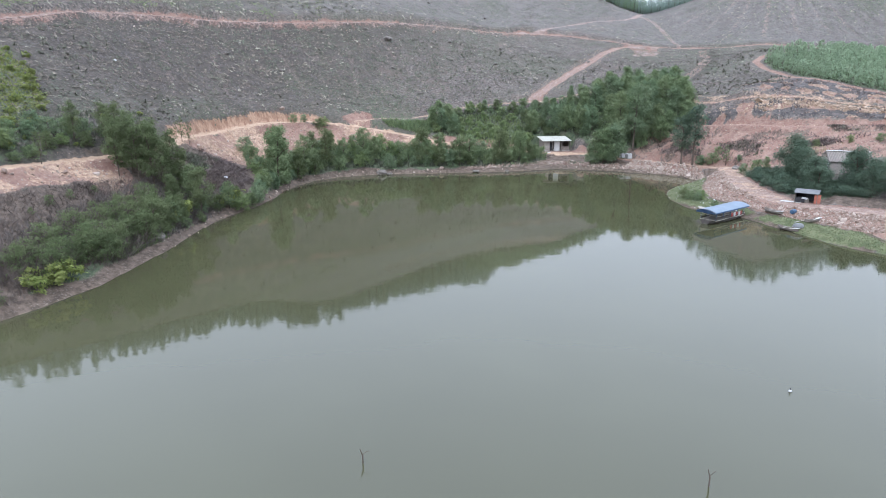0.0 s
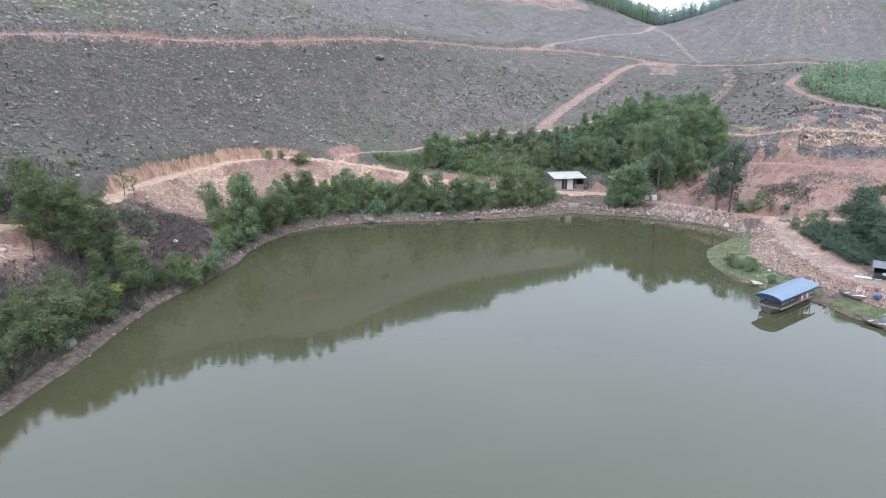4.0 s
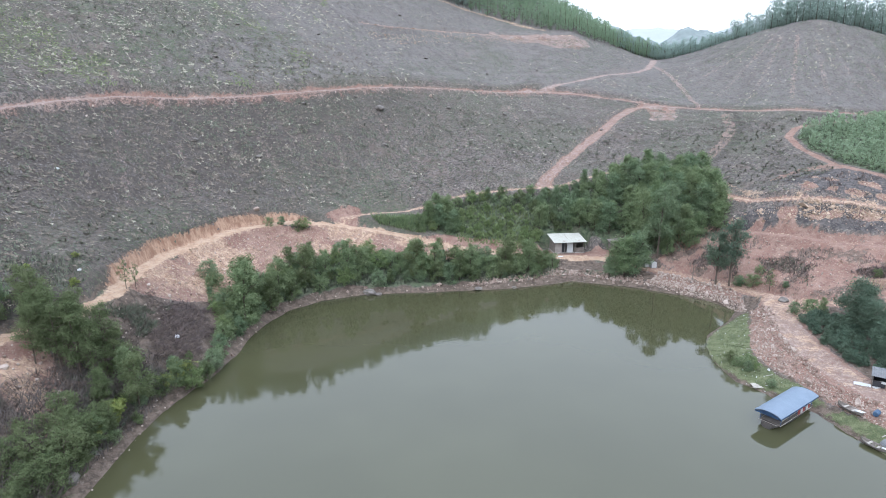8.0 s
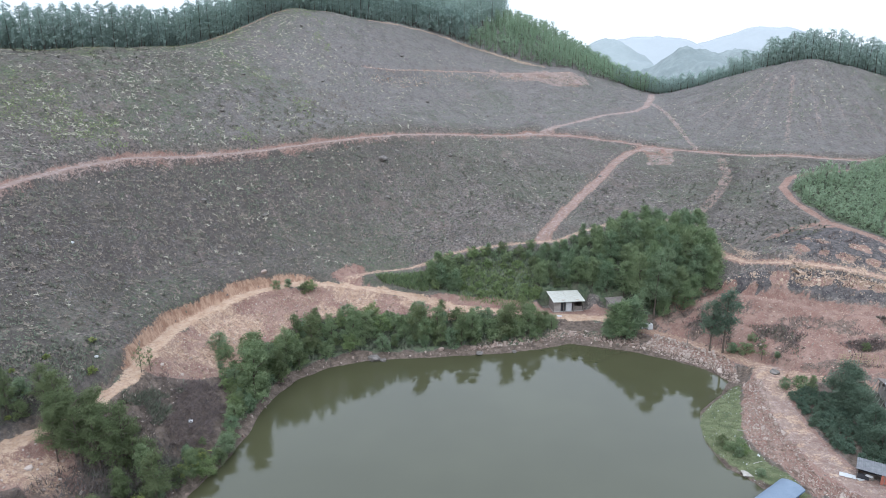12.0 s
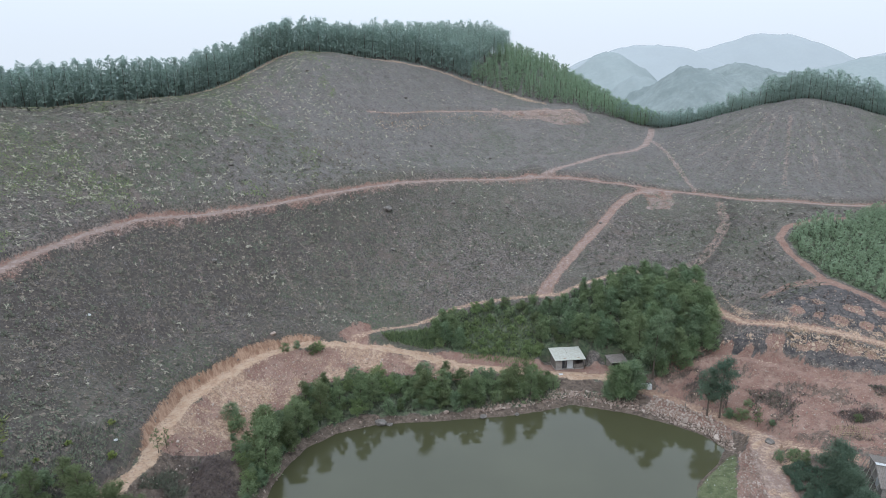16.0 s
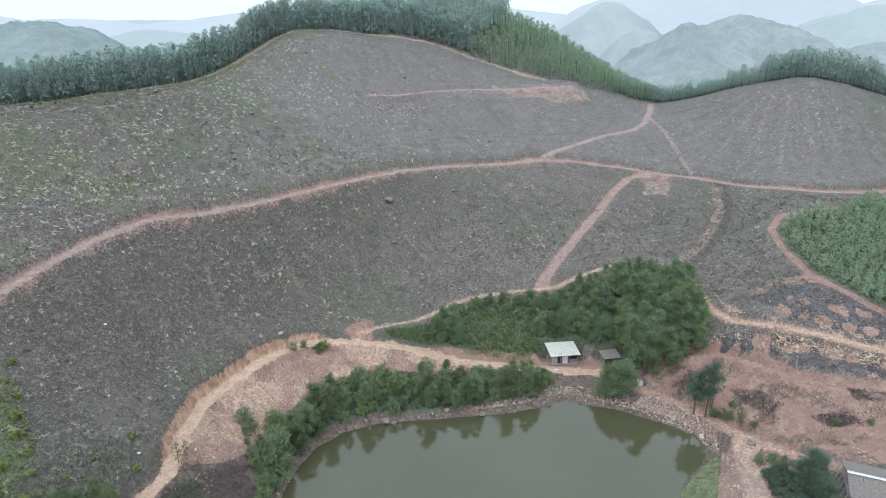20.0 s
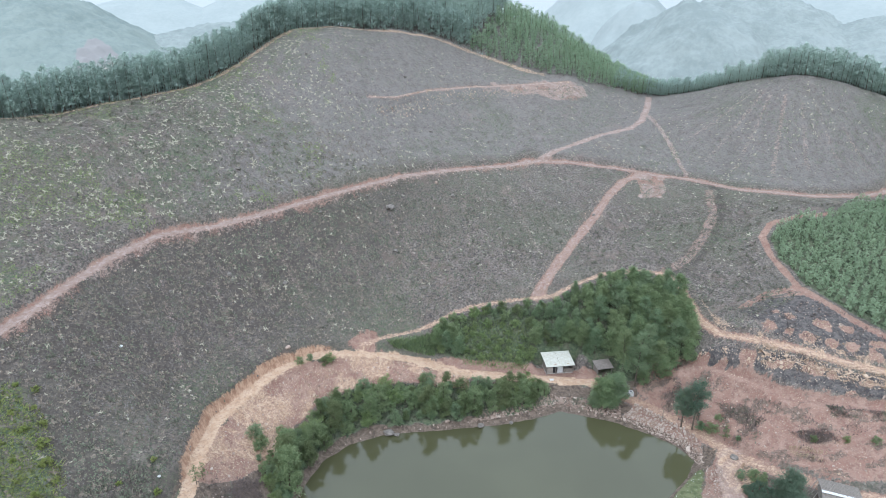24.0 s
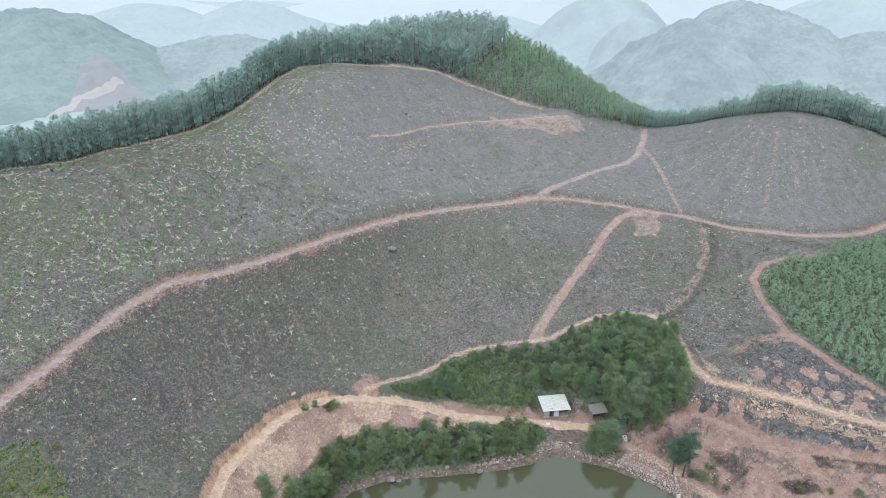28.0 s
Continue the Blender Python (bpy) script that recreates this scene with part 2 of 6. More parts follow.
CREAM = piece_material("pale_rubble", (0.300, 0.212, 0.146), (0.400, 0.312, 0.226), (0.210, 0.140, 0.098))
CHAR_TWIG = piece_material("charred_brush", (0.066, 0.050, 0.046), (0.135, 0.104, 0.092), (0.040, 0.034, 0.033))
OLD_SLASH = piece_material("weathered_slash", (0.120, 0.096, 0.074), (0.186, 0.154, 0.120), (0.090, 0.070, 0.054))
SPROUT = piece_material("olive_sprouts", (0.060, 0.062, 0.044), (0.110, 0.110, 0.078), (0.046, 0.044, 0.034))
FRESH = piece_material("fresh_weeds", (0.092, 0.118, 0.046), (0.150, 0.178, 0.070), (0.178, 0.180, 0.088))
LAWN = piece_material("fresh_grass", (0.068, 0.086, 0.036), (0.116, 0.132, 0.060), (0.152, 0.140, 0.082))


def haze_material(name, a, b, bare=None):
    """Woods with haze painted into their tones; a scar of bare soil where the bare share is set."""
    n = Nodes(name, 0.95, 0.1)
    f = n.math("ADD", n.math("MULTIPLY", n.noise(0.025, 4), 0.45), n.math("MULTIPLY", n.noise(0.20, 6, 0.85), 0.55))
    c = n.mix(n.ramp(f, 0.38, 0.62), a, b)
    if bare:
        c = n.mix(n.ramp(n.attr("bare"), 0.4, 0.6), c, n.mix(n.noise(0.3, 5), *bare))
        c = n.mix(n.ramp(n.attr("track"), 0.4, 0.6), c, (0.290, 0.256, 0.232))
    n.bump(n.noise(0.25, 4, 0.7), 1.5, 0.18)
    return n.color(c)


# painted haze grows with distance, bare flank included; the farthest hills are palest
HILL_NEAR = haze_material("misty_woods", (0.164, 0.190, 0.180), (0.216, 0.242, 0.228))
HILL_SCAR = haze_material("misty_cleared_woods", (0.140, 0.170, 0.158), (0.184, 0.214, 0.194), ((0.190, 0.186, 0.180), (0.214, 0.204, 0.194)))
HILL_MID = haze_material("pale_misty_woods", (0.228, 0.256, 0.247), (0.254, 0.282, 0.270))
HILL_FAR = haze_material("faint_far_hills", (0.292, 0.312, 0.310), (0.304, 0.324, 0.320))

# ---- the lie of the land: shoreline, roads and crests as plan lines (x, y[, z]) ----
SHORE = [(-38.7, 32.6), (-35.2, 42), (-34.2, 50), (-33.8, 56), (-33.6, 65), (-32.6, 72), (-30.2, 79), (-29.4, 86), (-29.2, 91), (-28.0, 97),
         (-26.2, 102), (-21.7, 106.5), (-15.5, 109.3), (-9.9, 110.1), (-0.3, 111.3), (7.6, 112.5), (14.6, 114), (21.2, 117), (27.6, 114.6), (33, 112.4),
         (37.8, 109.4), (42.1, 105.8), (44.2, 101.5), (41.0, 97), (36.3, 92.5), (34.2, 88), (33.2, 83), (33.9, 77.5), (36.0, 74), (39.1, 70),
         (40.3, 65.5), (41.6, 61.9), (43.4, 55.8), (46.4, 51.5), (54, 44), (60, 28), (64, 0), (58, -38), (30, -60), (-8, -64), (-38, -50), (-47, -20), (-45, 10)]
UPPER_ROAD = [(-83, 92, 27.0), (-80.7, 98.2, 27.9), (-76.3, 109.0, 29.5), (-73.9, 115.3, 30.6), (-71.2, 125.6, 31.2), (-65.6, 137.8, 31.5), (-55.2, 145.2, 30.8),
              (-43.9, 155.0, 30.9), (-31.1, 165.8, 31.8), (-22.6, 172.0, 32.2), (-13.6, 179.2, 32.3), (-0.6, 187.1, 31.6), (13.4, 194.4, 30.5), (25.5, 200.3, 30.3)]
SADDLE_ROAD = [(25.5, 200.3, 30.3), (36.6, 208.2, 32.8), (49.1, 215.7, 35.0), (60.0, 221.5, 35.7), (65.7, 228.2, 36.9), (71.0, 240.5, 38.8), (75.5, 254.4, 40.0)]
RIGHT_ROAD = [(25.5, 200.3, 30.3), (35.6, 201.5, 29.9), (46.5, 201.2, 28.5), (55.6, 200.9, 27.1), (62.5, 199.5, 26.3), (72.6, 197.2, 25.7), (79.3, 191.4, 25.6),
              (84.1, 186.3, 25.8), (90.8, 182.5, 26.4), (101.8, 180.9, 25.7), (117.1, 183.7, 24.6), (126.5, 187.7, 24.2), (140, 196, 24.5)]
RED_ROAD = [(58.9, 199.5, 26.3), (52.5, 195.3, 25.9), (46.4, 187.5, 24.3), (40.1, 176.9, 21.6), (33.5, 167.2, 19.0), (27.5, 158.6, 16.5), (22.8, 150.8, 14.1), (19.2, 145.0, 12.2)]
MID_ROAD = [(-21.0, 129.0, 8.6), (-15.9, 131.9, 8.9), (-9.5, 134.7, 8.9), (-5.4, 137.1, 9.5), (-1.3, 140.0, 10.5), (4.3, 142.6, 11.1), (11.4, 144.0, 11.6), (19.2, 144.9, 12.1),
            (23.6, 145.9, 12.0), (29.1, 149.5, 13.2), (37.1, 153.4, 14.3), (44.5, 153.8, 14.9), (51.4, 152.1, 15.0)]
EAST_ROAD = [(51.4, 152.1, 15.0), (54.3, 147.5, 14.4), (54.7, 141.6, 13.0), (54.9, 134.0, 12.3), (56.7, 126.8, 12.6), (62.9, 121.3, 14.2), (69.7, 117.8, 14.2), (76.8, 114.9, 13.1), (86.6, 111.7, 12.1), (104, 106, 11)]
LAKE_PATH = [(-56.5, 52, 8.8), (-54.3, 59.2, 8.9), (-50.5, 69.5, 8.4), (-46.6, 76.5, 8.4), (-44.3, 84.1, 8.8), (-44.9, 91.5, 9.0), (-45.4, 97.5, 8.8), (-45.2, 103.6, 8.5), (-42.3, 109.4, 8.9),
             (-39.0, 115.5, 9.4), (-35.8, 120.0, 9.3), (-30.5, 124.3, 9.1), (-24.5, 126.2, 8.4), (-14.5, 128.0, 6.7), (-6.7, 127.2, 5.1), (2.3, 125.4, 3.6), (11.4, 125.4, 2.7), (19.4, 125.4, 2.2), (29.3, 124.0, 2.0)]
SHORE_ROAD = [(29.3, 124.0, 2.0), (36.4, 118.8, 1.6), (41.3, 114.5, 1.6), (45.9, 108.6, 1.8), (48.4, 104.6, 1.9), (52.0, 99.0, 2.8), (56.2, 93.6, 3.9), (66, 88, 4.6), (80, 82, 5.2)]
CAUSEWAY = [(50.5, 101.0, 2.3), (48.2, 97.5, 2.4), (46.7, 92.0, 2.2), (45.4, 84.0, 1.8), (45.2, 78.0, 1.6), (46.4, 72.0, 1.6), (49.0, 68.5, 1.7), (55.5, 65.0, 1.7), (66, 62, 1.9)]
FAN_ROAD = [(63.9, 133.2, 15.9), (70.9, 137.2, 16.9), (79.2, 138.5, 17.7), (81.6, 132.6, 17.1), (85.1, 126.5, 15.8), (91.2, 119.7, 13.9), (102, 112, 11.8)]
PLOT_ROAD = [(79.0, 138.6, 17.7), (78.9, 143.6, 18.2), (78.6, 152.8, 19.6), (79.6, 160.7, 21.4), (84.1, 166.4, 22.9), (92.8, 168.9, 24.0), (101.5, 170.3, 24.2)]
SCAR_ROAD = [(-24.7, 203.4, 49.5), (-17.3, 207.4, 48.8), (-7.6, 220.2, 48.5), (5.9, 229.6, 48.0), (20.2, 235.6, 47.5), (34.8, 239.3, 47.7), (42.3, 241.3, 47.9)]
HILL_TRACK = [(69.6, 232.5, 37.4), (70.7, 224.9, 35.5), (72.2, 212.9, 30.8), (72.5, 205.5, 28.0), (72.7, 199.3, 26.2)]
GULLY = [(75.8, 188.3, 24.9), (72.2, 174.8, 21.9), (66.4, 165.3, 19.3), (59.4, 157.0, 16.7), (51.4, 152.1, 15.0)]
# drag lines left by timber pulled down the slopes
DRAGS = [[(101.5, 227.3), (77.5, 215.8)], [(104.1, 224.9), (80.5, 204.8)], [(106.2, 223.4), (86.5, 197.4)], [(109.3, 220.0), (95.8, 192.5)], [(113.9, 218.2), (106.7, 193.5)], [(116.8, 216.5), (117.7, 194.6)], [(120.9, 215.0), (127.5, 196.5)],
         [(-16.8, 163.1), (-1.0, 145.5)], [(-26.4, 158.4), (-22.0, 138.5)], [(-43.5, 146.3), (-31.5, 133.0)], [(-52.7, 132.0), (-45.1, 118.5)], [(2.8, 179.6), (3.7, 160.6)], [(16.0, 186.0), (22.0, 160.0)], [(-62.0, 128.0), (-52.0, 108.0)]]
TERRACE = [(44.0, 124.5, 5.6), (51.7, 121.4, 8.2), (57.6, 115.2, 9.0), (63.0, 109.0, 9.1), (70.4, 105.9, 9.4), (83.1, 103.4, 9.6), (104, 98, 9.5)]
CREST = [(-122, 140, 53), (-107.1, 152.7, 53.8), (-97.8, 159.8, 53.4), (-88.5, 169.8, 54.0), (-78.2, 181.5, 54.9), (-67.0, 196.4, 57.0), (-60.7, 206.0, 60.8), (-54.1, 216.8, 65.4),
         (-49.6, 222.8, 67.6), (-38.8, 234.4, 67.2), (-20.3, 248.1, 64.6), (-5.9, 254.7, 61.7), (6.7, 252.7, 57.0), (21.3, 248.8, 52.6), (33.5, 245.1, 49.6), (45.4, 241.8, 47.3),
         (64.3, 248.8, 42.8), (75.6, 255.0, 40.1), (86, 250, 42.4), (96, 243, 45.8), (105, 234, 49.4), (118, 224, 52.2), (133, 226, 49.6), (146, 220, 44.8), (162, 212, 38)]
SPOTS = [(-16.9, 166.6, 27.3), (-49, 86, 12.2), (-62.7, 108.2, 21.6), (-39.4, 136.3, 18.6), (-85.5, 134.2, 41.1), (-68, 151.6, 41.3), (-47.7, 183.8, 47), (-0.3, 209.9, 40.4), (7.3, 152, 15.8),
         (-3.9, 159.8, 18.5), (-36.6, 122.6, 10.7), (60, 142, 14.5), (65, 127.5, 16.7), (22, 130, 2.5), (36, 128, 5.5), (42, 135, 10.2), (58, 84, 3.6), (-60, 40, 11), (-40, 62, 3.4), (-36, 82, 4.2)]
EAST_BARE = [(38, 121), (44, 126), (52, 124), (57, 118), (63, 111), (71, 107.5), (106, 100), (108, 90), (80, 88), (66, 91), (56, 97), (50, 103.5), (46, 110)]
BEYOND = [(-60, 240, 60), (-30, 275, 66), (0, 298, 67), (24, 296, 68), (42, 284, 61), (60, 278, 49), (82, 275, 37), (102, 285, 32), (135, 268, 38), (165, 250, 34), (0, 345, 40), (60, 340, 26), (-95, 240, 26),
          (-125, 205, 24), (-155, 165, 26), (-112, 108, 45), (-125, 60, 42), (-105, 30, 30), (-95, -20, 22), (-70, 15, 12), (-75, -60, 16), (0, -95, 8), (70, -75, 7), (100, -10, 7), (88, 40, 3.5), (120, 70, 6), (140, 120, 14), (160, 170, 24)]


def smooth(lo, hi, v):
    k = np.clip((v - lo) / (hi - lo), 0, 1)
    return k * k * (3 - 2 * k)


def along(P, line):
    """For points of the plan: distance to a line, its height there, and the side (above 0: on its left)."""
    best, zed, side = np.full(len(P), 1e9), np.zeros(len(P)), np.zeros(len(P))
    for a, b in zip(line, line[1:]):
        a2, d = np.array(a[:2], float), np.array(b[:2], float) - np.array(a[:2], float)
        k = np.clip(((P - a2) @ d) / (d @ d), 0, 1)
        off = P - a2 - k[:, None] * d
        dist = np.hypot(off[:, 0], off[:, 1])
        near = dist < best
        best[near] = dist[near]
        if len(a) > 2:
            zed[near] = (a[2] + k * (b[2] - a[2]))[near]
        side[near] = np.sign(d[0] * off[:, 1] - d[1] * off[:, 0])[near]
    return best, zed, side


def inside(P, poly):
    """Distance to a closed outline, above 0 within it."""
    dist, _, _ = along(P, [*poly, poly[0]])
    odd = np.zeros(len(P), bool)
    for (ax, ay), (bx, by) in zip(poly, [*poly[1:], poly[0]]):
        cross = (ay > P[:, 1]) != (by > P[:, 1])
        odd ^= cross & (P[:, 0] < (bx - ax) * (P[:, 1] - ay) / ((by - ay) or 1e-9) + ax)
    return np.where(odd, dist, -dist)


def fbm(P, scale, octaves=3, seed=0):
    """Cheap smooth value noise over the plan, about -1 to 1."""
    total, amp = np.zeros(len(P)), 1.0
    for o in range(octaves):
        q = P * scale * 2**o + 17.3 * (seed + 3 * o)
        i = np.floor(q).astype(np.int64)
        f = q - i
        f = f * f * (3 - 2 * f)

        def corner(dx, dy):
            h = (i[:, 0] + dx) * 374761393 + (i[:, 1] + dy) * 668265263 + seed * 974711
            h = (h ^ (h >> 13)) * 1274126177
            return ((h ^ (h >> 16)) & 0xFFFF) / 32767.5 - 1

        top = corner(0, 0) * (1 - f[:, 0]) + corner(1, 0) * f[:, 0]
        low = corner(0, 1) * (1 - f[:, 0]) + corner(1, 1) * f[:, 0]
        total += amp * (top * (1 - f[:, 1]) + low * f[:, 1])
        amp *= 0.5
    return total / 1.75


# half width, cut height on the uphill side (left of the line if above 0), how far the cut reaches
BENCHES = [(UPPER_ROAD, 1.2, 0.5, 1), (SADDLE_ROAD, 1.0, 0.3, 1), (RIGHT_ROAD, 1.0, 0.4, 1), (RED_ROAD, 1.1, 0.3, -1), (MID_ROAD, 0.9, 0.3, 1), (EAST_ROAD, 1.2, 0.4, -1),
           (LAKE_PATH, 1.2, 1.15, 1), (SHORE_ROAD, 1.5, 0.3, 1), (CAUSEWAY, 2.4, 0.0, 1), (PLOT_ROAD, 0.8, 0.2, 1), (SCAR_ROAD, 0.8, 0.4, 1), (TERRACE, 1.2, 0.35, 1)]


# levelled ground under the buildings: place, half sizes, turn, height
PADS = [(22.5, 129.0, 4.2, 3.2, 7, 2.25), (32.3, 127.4, 2.4, 2.0, 12, 2.7), (48.6, 73.0, 2.3, 1.8, -34, 1.65), (61.0, 85.1, 3.8, 5.0, -23, 4.2)]


def thin(line, step=5.0):
    """The line's points, with more between them where they lie far apart."""
    out = [line[0]]
    for a, b in zip(line, line[1:]):
        n = max(1, round(math.dist(a, b) / step))
        out += [tuple(np.array(a) + (np.array(b) - np.array(a)) * k / n) for k in range(1, n + 1)]
    return out


def surface(points, ease=1.5, soft=3.0):
    """A smooth sheet over scattered heights."""
    c = np.array(points, float)
    n = len(c)
    gap = np.sqrt(((c[:, None, :2] - c[None, :, :2]) ** 2).sum(2) + soft**2)
    a = np.zeros((n + 3, n + 3))
    a[:n, :n] = -gap + np.eye(n) * ease
    a[:n, n], a[:n, n + 1:] = 1, c[:, :2]
    a[n:, :n] = a[:n, n:].T
    w = np.linalg.solve(a, np.r_[c[:, 2], 0, 0, 0])

    def at(P):
        out = np.empty(len(P))
        for k in range(0, len(P), 20000):
            q = P[k:k + 20000]
            d = np.sqrt((q[:, None, 0] - c[None, :, 0]) ** 2 + (q[:, None, 1] - c[None, :, 1]) ** 2 + soft**2)
            out[k:k + 20000] = -d @ w[:n] + w[n] + q @ w[n + 1:]
        return out

    return at


known = list(SPOTS) + list(BEYOND) + list(CREST) + [(x, y, 0.4) for x, y in SHORE]
for line, *_ in BENCHES:
    known += thin(line, 9.0) if line is not SCAR_ROAD else SCAR_ROAD[::2]
known += FAN_ROAD + HILL_TRACK + GULLY
sheet = surface(known)


def height(P):
    """Ground height over plan points."""
    P = np.asarray(P, float).reshape(-1, 2)
    z = sheet(P)
    far = np.maximum.reduce([-135 - P[:, 0], P[:, 0] - 165, P[:, 1] - 330, -85 - P[:, 1]])
    away = smooth(0, 160, far)
    z = z * (1 - away) + away * (6 + 5 * fbm(P, 0.006, 3, 5))
    wild = smooth(1.5, 5.0, np.min([along(P, line)[0] for line, *_ in BENCHES], axis=0))
    z += wild * (0.45 * fbm(P, 0.11, 3, 1) + 0.16 * fbm(P, 0.6, 2, 2)) * (1 - away)
    rills = smooth(-2, 3, inside(P, EAST_BARE))
    z += wild * rills * (0.35 * np.abs(fbm(P * (1.0, 0.6), 0.5, 3, 8)) - 0.1)
    for line, half, cut, up in BENCHES:
        d, zr, side = along(P, line)
        rise = cut * smooth(half + 0.1, half + 0.75, d) * (1 - smooth(half + 1.5, half + 8, d)) * (side * up > 0)
        if line is LAKE_PATH:
            rise *= smooth(82, 92, P[:, 1]) * (1 - 0.75 * smooth(-36, -28, P[:, 0]))
        level = 1 - smooth(half * 0.9, half + 1.0, d)
        z = z * (1 - level) + level * (zr + 0.05 * fbm(P, 0.9, 2, 4)) + rise
    for x, y, hx, hy, turn, level in PADS:
        c, k = math.cos(radians(turn)), math.sin(radians(turn))
        u, v = (P[:, 0] - x) * c + (P[:, 1] - y) * k, (P[:, 1] - y) * c - (P[:, 0] - x) * k
        out = np.hypot(np.maximum(np.abs(u) - hx, 0), np.maximum(np.abs(v) - hy, 0))
        flat = 1 - smooth(0.1, 1.6, out)
        z = z * (1 - flat) + level * flat
    lake = inside(P, SHORE) + 0.35 * fbm(P, 0.22, 2, 7)
    bank = 0.06 - lake * 0.42
    near = 1 - smooth(0.6, 4.0, -lake)
    z = np.where(lake > 0, np.maximum(-3.0, -0.02 - lake * 0.30), np.maximum(z, 0.5) * (1 - near) + bank * near)
    return z


def ground_at(x, y):
    return float(height([(x, y)])[0])


def box(name, lo, hi, step, limit, grow):
    mid = list(np.arange(lo, hi, step))
    low, high, s = [], [], step
    while (low[-1] if low else lo) > -limit:
        s *= grow
        low.append((low[-1] if low else lo) - s)
    s = step
    while (high[-1] if high else hi) < limit:
        s *= grow
        high.append((high[-1] if high else mid[-1]) + s)
    return np.array(low[::-1] + mid + high)


xs = box("x", -112, 140, 0.66, 3600, 1.25)
ys = box("y", 30, 262, 0.66, 3600, 1.25)
gx, gy = np.meshgrid(xs, ys)
plan = np.stack([gx.ravel(), gy.ravel()], 1)
zs = height(plan)


# ---- what covers the ground ----
GROVE = [(-15, 131), (-10, 132.5), (-2.7, 137), (4, 140.5), (12.7, 142.3), (22, 143.5), (29, 147), (38, 151), (48, 149.5), (52.3, 142), (52.5, 131), (50, 124), (43, 121.5), (38, 122.5), (33, 127.5), (28, 131.5), (18, 131.5), (14, 129), (4, 128.5), (-6, 130)]
SPOIL = [(-43.6, 87.5), (-44, 92), (-44, 100), (-43, 106), (-38, 115), (-33, 121), (-24, 125), (-14, 126.6), (2, 124.6), (2, 121.5), (-10, 122), (-22, 119.5), (-28, 115), (-32, 108), (-34, 100), (-37.5, 93), (-41, 89)]
LEFT_SPOIL = [(-56, 46), (-54.3, 59), (-50.5, 69.5), (-46.8, 73), (-44.5, 70.5), (-40, 65.5), (-36.8, 59), (-38.4, 57.6), (-43.5, 63), (-47.5, 65.5), (-50.8, 57), (-52.6, 46)]
BANK_SLOPE = [(-52, 34), (-51.5, 47), (-49.8, 57), (-47, 64.5), (-43, 62), (-38, 56.5), (-36.6, 48), (-38.6, 36), (-41, 30)]
RED_BANK = [(47, 66), (55, 64), (62, 60), (60, 50), (53, 48), (48.5, 52), (47.5, 58)]
BURN_HIGH = [(63, 131.5), (71, 134.5), (79, 135), (84, 126), (92, 117), (100, 110), (86, 114.5), (76, 117.5), (66, 122)]
BURN_LOW = [(50, 124.5), (56.5, 123), (62, 118.5), (76, 112.5), (104, 103.5), (104, 100), (84, 105.5), (72, 108), (65, 111.5), (58, 118)]
SPIT = [(35.6, 90.7), (38.4, 93.7), (43.0, 98.6), (44.6, 98.6), (43.2, 94.5), (41.2, 91.0), (39.2, 86.4), (38.4, 82.8), (38.9, 79.4), (39.8, 76.3), (40.4, 73.6), (40.6, 70.1), (38.8, 71.4), (36.6, 73.4), (35.0, 75.1), (34.2, 77.5), (33.6, 80.7), (33.0, 83.4), (34.2, 87.1)]
BANK_GRASS = [(39.5, 69.5), (41.6, 68.8), (44.6, 63), (48, 57), (47.5, 51), (44, 55), (41.8, 61)]
BRUSH_PATCH = [(-39.4, 87.4), (-39.0, 91.8), (-35.8, 94.0), (-33.2, 89.0), (-32.4, 82.1), (-33.4, 78.2), (-36.6, 77.4), (-38.6, 81)]
PLOT = [(81, 140), (80.6, 152), (81.5, 160), (86, 164.5), (94, 167), (103, 168.5), (112, 178), (128, 184), (160, 195), (160, 120), (112, 112), (104, 113), (93, 121.5), (86, 129)]
LEFT_BUSH = [(-61, 30), (-58.5, 50), (-56.5, 60), (-53, 69.5), (-49.3, 76.5), (-47.2, 84), (-50, 89), (-58, 80), (-66, 66), (-70, 30)]
LEFT_BANK = [(-38.5, 35), (-44, 46), (-41.5, 58), (-40.5, 66), (-39.5, 73), (-37, 76), (-32.2, 77), (-34.4, 66), (-35, 56), (-35.8, 46)]
GREEN_HILL = [(-58, 68), (-58.4, 79.5), (-64.6, 86), (-68.6, 93), (-73, 96), (-80, 90), (-84, 76), (-70, 60)]
SHORE_BELT = [(-32.5, 88), (-34, 98), (-31, 107), (-26.5, 114.5), (-20, 119), (-10, 121.5), (2, 121.3), (12, 123.5), (18, 123.5), (19, 119), (14, 116), (6, 114.8), (-8, 112.4), (-17, 111.2), (-23.5, 108.2), (-28, 102), (-30, 95), (-30.5, 88)]
SCRUB = [[(52.1, 112.3), (55.5, 110.2), (58.0, 106.2), (55.4, 101.0), (52.4, 101.6), (50.2, 105.1)], [(61.0, 102.0), (67.0, 101.5), (68.0, 98.5), (63.0, 99.0)], [(42.6, 121.8), (46.5, 121), (48.6, 112), (47.4, 109.8), (44.6, 110.4), (42.2, 115)], [(69, 106.0), (84, 102.5), (84, 100.5), (69.5, 103.5)]]
ROCKS = [(33, 113.6), (37, 117), (41, 113), (45.5, 107), (46, 103.4), (44.6, 99), (42.8, 105.4), (38, 109.6)]
